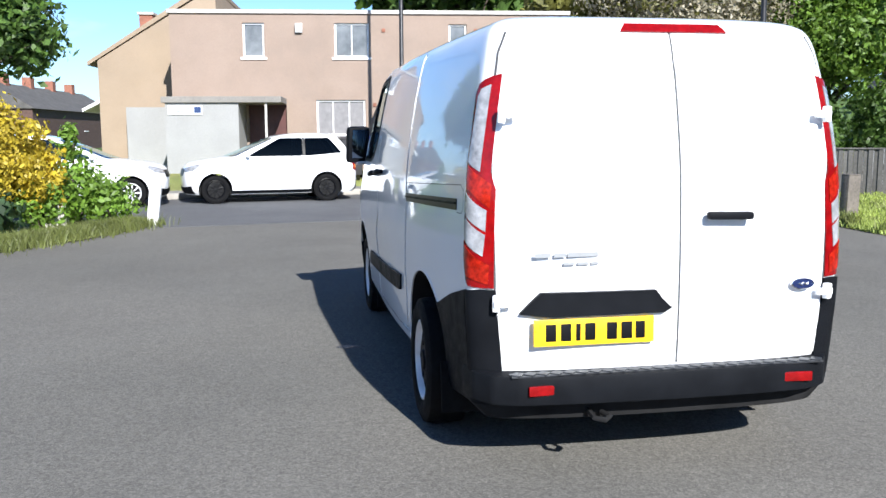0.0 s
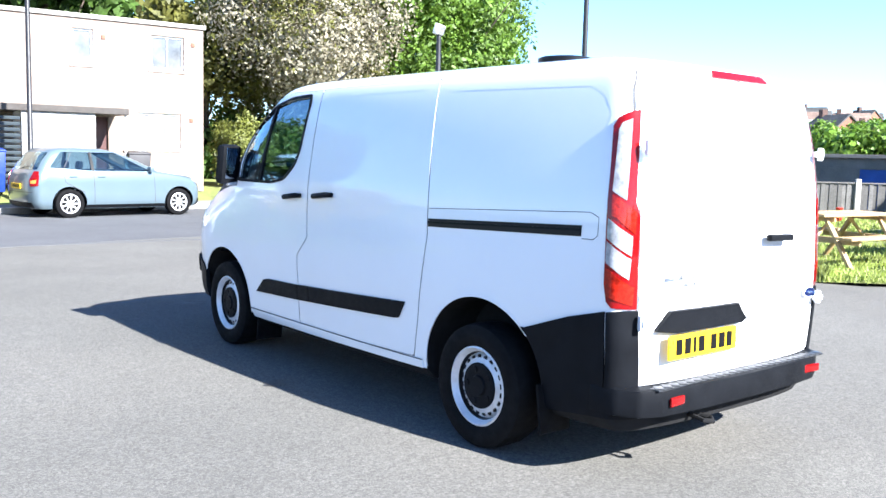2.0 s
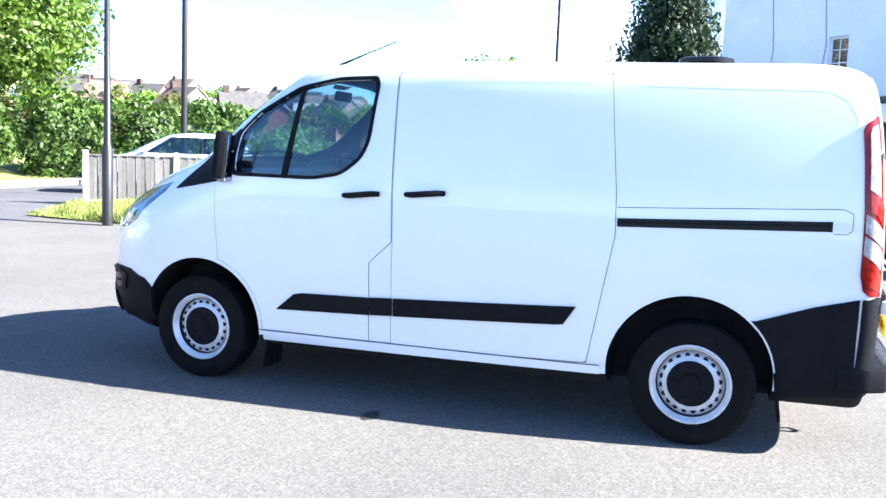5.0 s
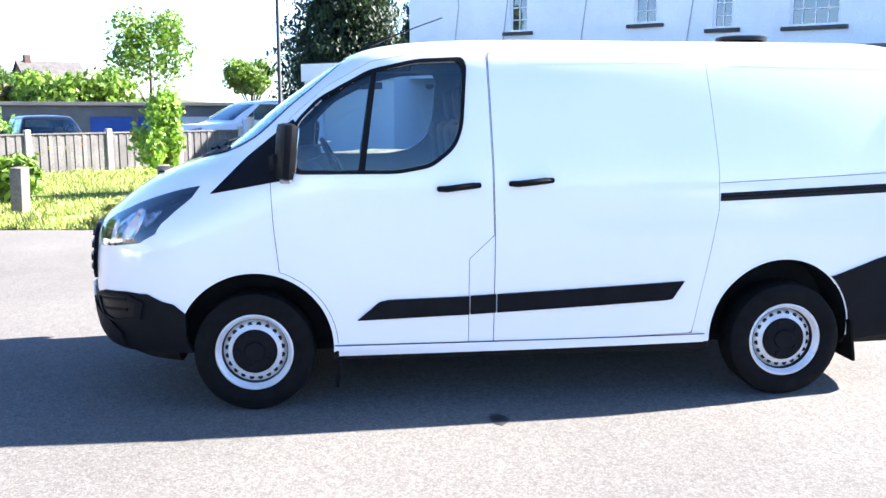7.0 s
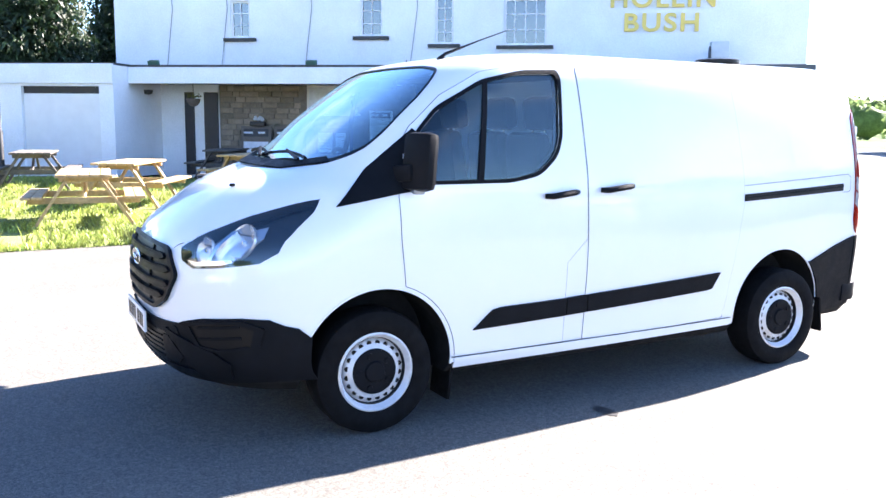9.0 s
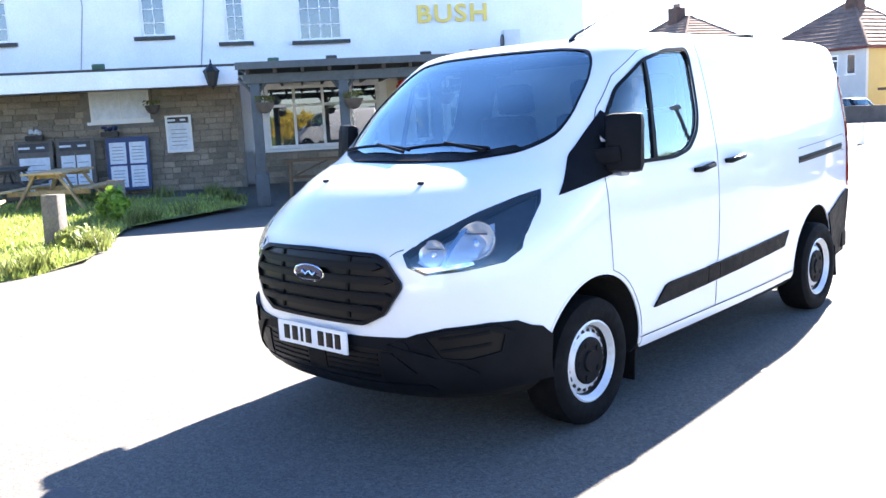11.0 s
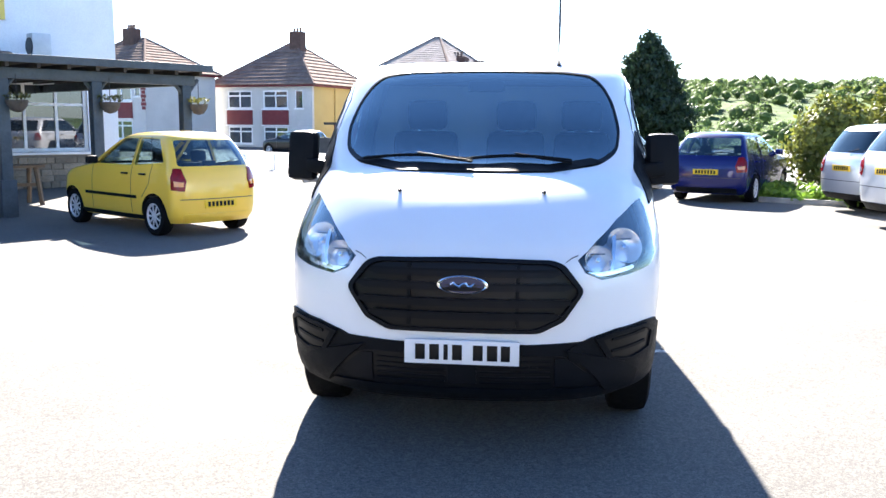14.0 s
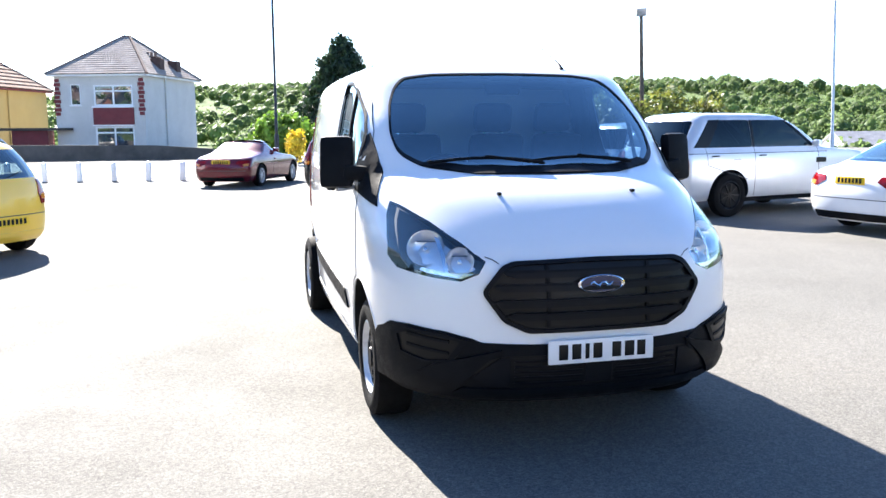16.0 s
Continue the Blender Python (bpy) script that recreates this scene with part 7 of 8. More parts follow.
def bench(m):
    b = thing("garden_bench", "plain wooden garden bench-table under the canopy", "bench", m, "benches under the canopy")
    part("top", box((1.5, 0.5, 0.05), pose(0, 0, 0.74), 0.01), WORN_PINE, b)
    for x in (-0.6, 0.6):
        for y in (-0.16, 0.16):
            part("leg", tube([(x, y, 0.72), (x * 1.05, y * 2.0, 0.0)], 0.045, 6), WORN_PINE, b)
    part("rail", box((1.3, 0.06, 0.06), pose(0, 0, 0.38)), WORN_PINE, b)
    part("brace", tube([(-0.55, 0, 0.40), (0.2, 0, 0.72)], 0.02, 6), WORN_PINE, b)
    return b


bench(PUB @ pose(-0.35, -4.3, 0))
bench(PUB @ pose(2.55, -4.3, 0))


def picnic_table(label, m, wood):
    """A-frame picnic table; its length runs along y, from y = 0."""
    t = thing("picnic_table", label, "picnic table", m, "picnic tables on the lawn")
    for i in range(5):
        part("top_board", box((0.135, 1.75, 0.038), pose(-0.29 + 0.145 * i, 0.75, 0.74), 0.006), wood, t)
    for s in (-1, 1):
        for i in range(2):
            part("seat_board", box((0.13, 1.75, 0.038), pose(s * (0.60 + 0.14 * i), 0.75, 0.44), 0.006), wood, t)
    for y in (0.12, 1.38):
        for s in (-1, 1):
            part("leg", box((0.045, 0.09, 0.92), pose(s * 0.43, y, 0.36, 0, s * -33, 0), 0.006), wood, t)
        part("seat_bearer", box((1.48, 0.045, 0.09), pose(0, y + 0.05, 0.385), 0.006), wood, t)
        part("top_bearer", box((0.66, 0.045, 0.08), pose(0, y + 0.05, 0.685), 0.006), wood, t)
    for s in (-1, 1):
        part("stay", tube([(0, 0.2 if s < 0 else 1.35, 0.40), (0, 0.6 if s < 0 else 0.95, 0.70)], 0.025, 6), wood, t)
    return t


picnic_table("pale pine picnic table on the grass", pose(8.22, 1.77, 0.05, 0, 0, -98), PINE)
picnic_table("pale pine picnic table behind another", pose(10.4, 1.03, 0.10, 0, 0, -118), PINE)
picnic_table("weathered picnic table in the shade", pose(13.2, 2.1, 0.18, 0, 0, -100), OLD_WOOD)
picnic_table("dark weathered picnic table beside the pub", pose(16.3, -2.2, 0.1, 0, 0, -120), OLD_WOOD)
picnic_table("pale pine picnic table before the notice boards", pose(12.75, -1.62, 0.12, 0, 0, -134), PINE)


def bollard(m):
    b = thing("timber_bollard", "stout weathered timber bollard in long grass", "bollard", m, "bollards along the lawn")
    part("stump", box((0.26, 0.18, 0.95), pose(0, 0, 0.22), 0.015), OLD_WOOD, b)
    part("cap", box((0.262, 0.182, 0.03), pose(0, 0, 0.70), 0.01), OLD_WOOD, b)
    return b


for x, y, a in ((7.97, 7.72, 10), (8.5, 6.05, -8), (8.88, 3.95, 12), (8.85, -0.08, 30), (10.85, -2.0, 5)):
    bollard(pose(x, y, 0.03, random.uniform(-3, 3), random.uniform(-3, 3), a))

# fence of upright boards between concrete posts
fence = thing("board_fence", "silvered upright-board fence with concrete posts", "fence", pose(10.0, 11.8, -0.2, 0, 0, -43.7))
board = mesh_of("board", box((0.095, 0.022, 0.98), None, 0.004), FENCE_WOOD, None)
pm = mesh_of("post", box((0.13, 0.12, 1.40), None, 0.012, taper=(0.9, 0.9)), CONCRETE, 35)
for i in range(0, 7):
    x = i * 1.9
    o = new("post", pm)
    o.parent, o.matrix_basis = fence, pose(x, 0, 0.70)
    if i == 6:
        break
    part("gravel_board", span((x + 0.06, -0.03, 0.12), (x + 1.84, 0.03, 0.32)), CONCRETE, fence, smooth=None)
    part("capping", span((x + 0.06, -0.035, 1.29), (x + 1.84, 0.035, 1.32)), FENCE_WOOD, fence, smooth=None)
    for k in range(18):
        o = new("board", board)
        o.parent, o.matrix_basis = fence, pose(x + 0.11 + 0.099 * k, random.uniform(-0.004, 0.004) + 0.018 * (k % 2), 0.80 + random.uniform(-0.01, 0.01))
brown = thing("panel_fence", "brown waney-edge fence panel beside the garage", "fence", pose(17.4, 4.4, 0.1, 0, 0, -42))
for i in range(7):
    part("panel_board", box((1.45, 0.03, 0.16), pose(1.95, 0, 0.15 + 0.15 * i, 6, 0, 0)), BROWN_FENCE, brown, smooth=None)
part("panel_post", span((1.10, -0.06, 0), (1.22, 0.06, 1.35)), CONCRETE, brown, smooth=None)
part("panel_post", span((2.65, -0.05, 0), (2.75, 0.05, 1.3)), CONCRETE, brown, smooth=None)

# lock-up garages beyond
lock = thing("lockup_garages", "row of flat-roofed lock-up garages with blue and white doors", "garage", pose(27.0, 13.2, -0.55, 0, 0, -75))
DOORS = [(0.15, 1.25, OLD_WOOD), (1.5, 1.25, GARAGE_GREY), (2.85, 1.45, BLUE_DOOR), (4.5, 1.3, BLUE_DOOR), (5.95, 1.85, UPVC), (7.95, 1.7, BLUE_DOOR), (9.8, 1.9, UPVC), (11.9, 1.9, OLD_WOOD)]
part("wall", holed_wall(14.5, 0, 2.35, 0.2, [(x, x + w, 0, 1.95) for x, w, _ in DOORS]), GARAGE_GREY, lock, smooth=None)
part("wall", span((0, 0.2, 0), (0.2, 5, 2.35)), GARAGE_GREY, lock, smooth=None)
part("roof", span((-0.15, -0.2, 2.35), (14.7, 5.2, 2.48), 0.01), GARAGE_GREY, lock, smooth=None)
for x, w, mt in DOORS:
    part("garage_door", span((x, 0.05, 0), (x + w, 0.1, 1.95)), mt, lock, smooth=None)
ob = thing("flat_roof_house", "small grey flat-roofed building behind the garages", "building", pose(33.5, 3.2, 0, 0, 0, -80))
part("wall", holed_wall(5.0, 0, 3.4, 0.2, [(1.6, 2.8, 2.2, 3.0)]), DARK_WALL, ob, smooth=None)
part("roof", span((-0.1, -0.1, 3.4), (5.1, 4, 3.52)), SLATE, ob, smooth=None)
window(ob, pose(1.6, 0, 2.2), 1.2, 0.8, 3, 1)


def semi(label, m, front_w, depth, wall_a, wall_side, roof_mat, bays, small, quoin=False, porch=None, eave_h=4.65, ridge_h=7.05, chim=(0.0, 7.9), striped=False, side_chim=False):
    """A hipped semi-detached house: front along x from 0 to front_w, face at y = 0."""
    h = thing("semi_house", label, "house", m, "semi-detached houses")
    holes = []
    for x, w in bays:
        holes += [(x, x + w, 2.95, 4.15), (x, x + w, 0.55, 1.75)]
    for x, w, z, hh in small:
        holes.append((x, x + w, z, z + hh))
    part("wall", holed_wall(front_w, -0.6, eave_h, 0.25, holes), wall_a, h, smooth=None)
    part("wall", span((front_w - 0.25, 0.25, -0.6), (front_w, depth, eave_h)), wall_side, h, smooth=None)
    part("wall", span((0, 0.25, -0.6), (0.25, depth, eave_h)), wall_side, h, smooth=None)
    part("wall", span((0.25, depth - 0.25, -0.6), (front_w - 0.25, depth, eave_h)), wall_side, h, smooth=None)
    part("soffit", span((-0.3, -0.3, eave_h), (front_w + 0.3, depth + 0.3, eave_h + 0.10)), UPVC if not striped else MAROON, h, smooth=None)
    bm = bmesh.new()
    e = [bm.verts.new(p) for p in ((-0.35, -0.35, eave_h + 0.1), (front_w + 0.35, -0.35, eave_h + 0.1), (front_w + 0.35, depth + 0.35, eave_h + 0.1), (-0.35, depth + 0.35, eave_h + 0.1))]
    in_ = min(depth / 2, front_w / 2 - 0.2)
    r = [bm.verts.new((in_, depth / 2, ridge_h)), bm.verts.new((front_w - in_, depth / 2, ridge_h))]
    for q in ((e[0], e[1], r[1], r[0]), (e[1], e[2], r[1]), (e[2], e[3], r[0], r[1]), (e[3], e[0], r[0])):
        bm.faces.new(q)
    rf = part("roof", bm, roof_mat, h, smooth=None)
    # courses of tiles standing proud on the front and the side slope
    n = 12 if striped else 18
    rise, run = ridge_h - eave_h - 0.1, depth / 2 + 0.35
    pitch, side_pitch = math.degrees(math.atan2(rise, run)), math.degrees(math.atan2(rise, in_ + 0.35))
    slope, side_slope = math.hypot(rise, run), math.hypot(rise, in_ + 0.35)
    for k in range(n):
        t = (k + 0.5) / n
        z = eave_h + 0.14 + rise * t
        x0, x1 = -0.35 + (in_ + 0.35) * t, front_w + 0.35 - (in_ + 0.35) * t
        y0 = -0.35 + run * t
        tip = 7 if striped else 4
        part("tile_course", box((max(x1 - x0, 0.05), slope / n * 1.02, 0.035), pose((x0 + x1) / 2, y0, z, pitch - tip, 0, 0)), roof_mat, rf, smooth=None)
        part("tile_course", box((side_slope / n * 1.02, max(depth + 0.7 - 2 * (y0 + 0.35), 0.05), 0.035), pose(x1, depth / 2, z, 0, side_pitch - tip, 0)), roof_mat, rf, smooth=None)
    for a, b in (((-0.35, -0.35, eave_h + 0.1), (in_, depth / 2, ridge_h)), ((front_w + 0.35, -0.35, eave_h + 0.1), (front_w - in_, depth / 2, ridge_h)),
                                                                ((front_w + 0.35, depth + 0.35, eave_h + 0.1), (front_w - in_, depth / 2, ridge_h)), ((in_, depth / 2, ridge_h), (front_w - in_, depth / 2, ridge_h))):
        part("ridge_tile", tube([Vector(a) + Vector((0, 0, 0.03)), Vector(b) + Vector((0, 0, 0.03))], 0.09, 6), TILE, rf, smooth=None)
    for x, w in bays:
        for z in (2.95, 0.55):
            window(h, pose(x, -0.02, z), w, 1.2, 2, 1, transom=0.85, bar=0.09, frame_w=0.09)
        part("bay_panel", span((x - 0.05, -0.10, 1.85), (x + w + 0.05, 0.0, 2.86), 0.01), MAROON, h, "maroon panel between the bay windows", smooth=None)
        part("bay_ledge", span((x - 0.1, -0.16, 2.84), (x + w + 0.1, 0, 2.92)), UPVC, h, smooth=None)
        part("bay_ledge", span((x - 0.1, -0.16, 1.78), (x + w + 0.1, 0, 1.86)), UPVC, h, smooth=None)
    for x, w, z, hh in small:
        window(h, pose(x, -0.02, z), w, hh, 1, 1)
    c = part("chimney", span((chim[0] - 0.45, depth / 2 - 0.75, 5.5), (chim[0] + 0.45, depth / 2 + 0.0, chim[1]), 0.02), CHIMNEY, h, smooth=None)
    for d in (-0.25, 0.0, 0.25):
        part("chimney_pot", lathe([(chim[1], 0.09), (chim[1] + 0.28, 0.08)], 10, Matrix.Translation((chim[0] + d, depth / 2 - 0.37, 0)), "z"), TILE, c)
    if side_chim:
        for y in (2.6, 5.2):
            part("chimney", span((front_w - 0.65, y, eave_h), (front_w - 0.05, y + 0.65, 5.85), 0.02), CHIMNEY, h, smooth=None)
    if quoin:
        for i in range(9):
            for x in (-0.03, front_w - 0.35):
                part("quoin", box((0.40 if i % 2 else 0.28, 0.06, 0.20), pose(x + 0.19, -0.02, 2.5 + 0.24 * i)), MAROON, h, smooth=None)
    if porch:
        part("porch_roof", span((porch[0], -1.0, 1.55), (porch[1], 0, 1.70)), DARK_TIMBER, h, smooth=None)
        part("porch_wall", span((porch[0] + 0.6, -0.7, -0.5), (porch[1] - 1.2, 0.0, 1.55)), MAROON, h, "maroon garage door", smooth=None)
    # side window and drain pipe
    part("drain_pipe", tube([(front_w + 0.06, 3.0, -0.5), (front_w + 0.06, 3.0, eave_h)], 0.05, 6), wall_side, h, smooth=None)
    return h


semi("rendered semi-detached house with mustard side and maroon bay panels", pose(22.0, -53.3, -0.35, 0, 0, 164), 7.8, 8.2, PEBBLE, MUSTARD, TILE, [(1.15, 1.95), (4.0, 1.95)], [(6.5, 0.6, 2.95, 1.2), (6.6, 0.75, -0.5, 1.6)],
     chim=(4.5, 8.35), striped=True, eave_h=4.40, ridge_h=7.60)
semi("pale pebble-dashed semi-detached house with maroon quoins", pose(10.3, -49.9, 0, 0, 0, 160), 5.4, 8.0, PEBBLE, PEBBLE, PALE_TILE, [(2.35, 2.35)], [(0.95, 0.6, 3.0, 1.2)], quoin=True, porch=(-3.0, 1.0), chim=(4.4, 6.0), side_chim=True, eave_h=4.65, ridge_h=7.25)
semi("pale semi-detached house seen past the canopy", pose(31.0, -49.3, 0, 0, 0, 158), 7.8, 6.2, PEBBLE, PEBBLE, TILE, [(1.6, 1.9), (4.7, 1.9)], [(6.85, 0.45, 3.2, 0.85)], quoin=True, striped=True, chim=(3.9, 7.7))
gw = thing("garden_wall", "low dark stone garden wall before the houses", "wall", pose(0, -42.5, 0))
part("wall", prism([(1.5, -0.1), (1.5, 0.55), (4.5, 0.75), (13.0, 0.85), (13.0, -0.1)], "y", -0.15, 0.15), DARK_WALL, gw, smooth=None)
solid("far_road", box((70, 14, 0.02), pose(8, -31.5, 0.002, 0, 0, -6)), PAVE, "pale sunlit street beyond the car park", "road", kind="structure", smooth=None)


def white_post(m):
    p = thing("white_post", "short white-painted wooden post", "post", m, "white posts")
    part("shaft", box((0.16, 0.16, 0.50), pose(0, 0, 0.25), 0.025), UPVC, p)
    part("tip", lathe([(0.498, 0.098), (0.54, 0.095), (0.58, 0.07), (0.60, 0.0)], 14, None, "z"), UPVC, p)
    return p


for i in range(9):
    x = 9.70 - 1.02 * i
    white_post(pose(x, -23.05 + 0.20 * max(0, 6.5 - x), 0, random.uniform(-3, 3), random.uniform(-3, 3), random.uniform(-10, 10)))


def pole(name, label, x, y, h, r=0.07, lamp=None, tilt=(0, 0), mat=None):
    p = thing(name, label, "pole", pose(x, y, 0, tilt[0], tilt[1], 0))
    part("shaft", tube([(0, 0, -0.1), (0, 0, 1.3), (0, 0, 1.35), (0, 0, h)], [r * 1.5, r * 1.5, r, r * 0.75], 12), mat or BLACK_PAINT, p)
    if lamp:
        part("floodlight", box((0.26, 0.13, 0.20), pose(0.0, 0, h + 0.1, 20, 0, lamp), 0.03), METAL_BOX, p)
        part("floodlight_lens", box((0.22, 0.01, 0.16), pose(0, 0, h + 0.1, 20, 0, lamp) @ pose(0, -0.068, 0)), CLEAR_LENS, p)
    return p


pole("street_lamp_post", "slim black street lamp post on the pavement", 1.54, 16.9, 8.0, 0.06)
pole("floodlight_post", "dark post with a floodlight at the lawn corner", 6.65, 8.45, 3.75, 0.06, 30)
pole("telegraph_pole", "dark telegraph pole behind the lawn", 17.5, 14.6, 9.0, 0.095)
pole("telegraph_pole", "tall slim pole by the garage fence", 14.45, 2.55, 9.0, 0.045)
pole("street_lamp_post", "tall dark lamp post beyond the parked cars", -1.2, -34.0, 10.0, 0.065)
pole("floodlight_post", "rust-brown post with a floodlight behind parked cars", -9.2, -14.8, 4.35, 0.06, 160, tilt=(0, 2), mat=BARK)
pole("telegraph_pole", "thin pole beyond the parked cars", -14.5, -14.2, 8.5, 0.04, tilt=(0, 2), mat=METAL_BOX)
gp = thing("gate_post", "short white gate post at the hedge corner", "post", pose(-3.70, 9.25, 0, 0, 7, 0))
part("shaft", box((0.18, 0.18, 0.72), pose(0, 0, 0.32), 0.02), UPVC, gp)
st = thing("boundary_stone", "rounded grey stone under the hedge", "stone", pose(-5.05, 8.6, 0))
part("slab", box((0.32, 0.16, 0.6), pose(0, 0, 0.25), 0.07), CONCRETE, st)

# ---- plants ----


def leaves(parent, name, blobs, count, size, material, seed, droop=0.0, label=""):
    """A crown: leaf slivers scattered through the outer part of overlapping lobes (centre, radii)."""
    r = np.random.default_rng(seed)
    vol = np.array([b[1][0] * b[1][1] * b[1][2] for b in blobs]) ** 0.67
    pick = r.choice(len(blobs), size=count, p=vol / vol.sum())
    c = np.array([b[0] for b in blobs])[pick]
    rad = np.array([b[1] for b in blobs])[pick]
    d = r.normal(size=(count, 3))
    d /= np.linalg.norm(d, axis=1)[:, None]
    depth = 1 - 0.55 * r.random(count) ** 1.6
    bumpy = np.array([0.78 + 0.45 * noise.noise(Vector((p[0] * 2.2 + seed, p[1] * 2.2, p[2] * 2.2))) for p in d])
    p = c + d * rad * (depth * bumpy * (0.92 + 0.2 * r.random(count)))[:, None]
    n = d + r.normal(size=(count, 3)) * 0.7
    n /= np.linalg.norm(n, axis=1)[:, None]
    a = np.cross(n, r.normal(size=(count, 3)))
    a /= np.linalg.norm(a, axis=1)[:, None]
    b = np.cross(n, a)
    s = size * (0.6 + 0.8 * r.random(count))[:, None]
    a, b = a * s, b * s * 0.55
    if droop:
        a[:, 2] -= droop * s[:, 0]
    v = np.empty((count * 4, 3))
    v[0::4], v[1::4], v[2::4], v[3::4] = p - a, p - b, p + a, p + b
    me = bpy.data.meshes.new(name)
    me.vertices.add(count * 4)
    me.vertices.foreach_set("co", v.ravel())
    me.loops.add(count * 4)
    me.loops.foreach_set("vertex_index", np.arange(count * 4))
    me.polygons.add(count)
    me.polygons.foreach_set("loop_start", np.arange(0, count * 4, 4))
    me.polygons.foreach_set("loop_total", np.full(count, 4))
    me.update()
    me.materials.append(material)
    ob = new(name, me)
    ob.parent = parent
    return tagged(ob, label) if label else ob


def lobes(centre, radius, n, seed, squash=0.8, small=0.5):
    r = random.Random(seed)
    out = [(centre, (radius * 0.72, radius * 0.72, radius * 0.72 * squash))]
    for _ in range(n):
        a, e = r.random() * 6.283, r.uniform(-0.5, 1.0)
        k = radius * r.uniform(0.45, 0.75)
        q = radius * r.uniform(small * 0.7, small)
        out.append(((centre[0] + k * math.cos(a) * math.cos(e), centre[1] + k * math.sin(a) * math.cos(e), centre[2] + k * squash * math.sin(e)), (q, q, q * squash)))
    return out


def tree(name, label, x, y, z, trunk_h, trunk_r, radius, crown_z, count, size, material, seed, squash=0.85, n=12, bare=0, category="tree"):
    t = thing(name, label, category, pose(x, y, z))
    r = random.Random(seed)
    bm = bmesh.new()
    add_tube(bm, [(0, 0, -0.2), (0.05, 0.02, trunk_h * 0.5), (r.uniform(-0.1, 0.1), 0, trunk_h), (0, 0, crown_z)], [trunk_r * 1.25, trunk_r, trunk_r * 0.8, trunk_r * 0.3], 9)
    for i in range(9 + bare):
        a = r.random() * 6.283
        z0 = trunk_h * r.uniform(0.75, 1.1)
        l = radius * r.uniform(0.55, 0.95)
        add_tube(bm, [(0, 0, z0), (l * 0.45 * math.cos(a), l * 0.45 * math.sin(a), z0 + (crown_z - z0) * 0.6), (l * math.cos(a + 0.2), l * math.sin(a + 0.2), crown_z + r.uniform(-0.2, 0.5) * radius)], [trunk_r * 0.32, trunk_r * 0.18, trunk_r * 0.05], 6)
    part("trunk", bm, BARK, t)
    leaves(t, "crown", lobes((0, 0, crown_z), radius, n, seed, squash), count, size, material, seed)
    return t


def shrub(name, label, x, y, z, boxes, count, size, material, seed, category="shrub"):
    s = thing(name, label, category, pose(x, y, z))
    bm = bmesh.new()
    r = random.Random(seed)
    for c, rad in boxes:
        for _ in range(4):
            a = r.random() * 6.28
            add_tube(bm, [(c[0], c[1], -0.05), (c[0] + rad[0] * 0.4 * math.cos(a), c[1] + rad[1] * 0.4 * math.sin(a), c[2])], [0.03, 0.012], 5)
    part("stems", bm, BARK, s)
    leaves(s, "foliage", boxes, count, size, material, seed)
    return s


tree("blossom_tree", "spreading tree in cream blossom by the flats", 12.4, 23.2, 0.3, 2.2, 0.28, 4.4, 5.3, 42000, 0.070, LEAF_BLOSSOM, 3, 0.95, 18, 4)
leaves(bpy.data.objects["blossom_tree"], "young_leaves", lobes((0, 0, 5.0), 4.3, 14, 44, 0.95), 18000, 0.070, LEAF_OLIVE, 45)
tree("broadleaf_tree", "tall bright-green broadleaf tree", 17.6, 23.4, 0.2, 2.0, 0.3, 5.0, 5.4, 64000, 0.098, LEAF_BRIGHT, 5, 1.0, 16)
tree("broadleaf_tree", "bright-green broadleaf tree behind the blossom", 14.6, 29.0, 0.3, 2.5, 0.3, 5.2, 7.4, 20000, 0.19, LEAF_MID, 6, 0.9, 14)
tree("broadleaf_tree", "tall green tree behind the flats", 6.5, 34.0, 0.3, 3.0, 0.3, 4.5, 8.0, 9000, 0.28, LEAF_MID, 7, 0.8, 12)
tree("broadleaf_tree", "olive-green tree beside the flats", 9.8, 26.0, 0.3, 2.0, 0.2, 2.8, 4.4, 7000, 0.18, LEAF_OLIVE, 17, 1.0, 12)
tree("shade_tree", "dark leafy tree overhanging the hedge", -8.0, 13.6, 0.2, 1.6, 0.22, 2.1, 3.5, 17000, 0.09, LEAF_MID, 8, 1.15, 14)
shrub("understorey", "dense dark green hedge under the trees", 15.2, 20.8, 0.2, [((-3.0, 0.8, 1.0), (1.7, 1.2, 1.6)), ((0, 0, 1.2), (2.2, 1.3, 1.8)), ((3.2, -0.9, 1.2), (2.2, 1.3, 1.9)), ((6.0, -2.2, 1.1), (2.2, 1.3, 1.9))], 24000, 0.10, LEAF_MID, 9, "hedge")
shrub("round_bush", "clipped round green bush on the bank", 8.35, 20.0, 0.3, [((0, 0, 1.1), (1.15, 1.15, 1.35))], 11000, 0.055, LEAF_HEDGE, 10)
shrub("understorey", "dark bushes in the shade behind the blossom tree", 11.5, 26.2, 0.3, [((-2.6, -0.6, 1.2), (1.6, 1.0, 1.7)), ((0, 0, 1.4), (2.0, 1.2, 2.0)), ((3.0, 0.4, 1.5), (2.2, 1.2, 2.1)), ((6.5, 0.9, 1.5), (2.4, 1.2, 2.2))], 14000, 0.15, LEAF_MID, 48, "hedge")
shrub("golden_bush", "bright golden-yellow shrub at the car park edge", -5.75, 7.9, 0, [((0, 0.3, 1.15), (0.95, 0.8, 0.85)), ((-0.8, -0.6, 1.3), (0.9, 0.8, 0.9)), ((0.45, 0.6, 0.85), (0.55, 0.5, 0.6)), ((-0.2, 0.2, 1.8), (0.5, 0.5, 0.45))], 19000, 0.042, LEAF_GOLD, 11)
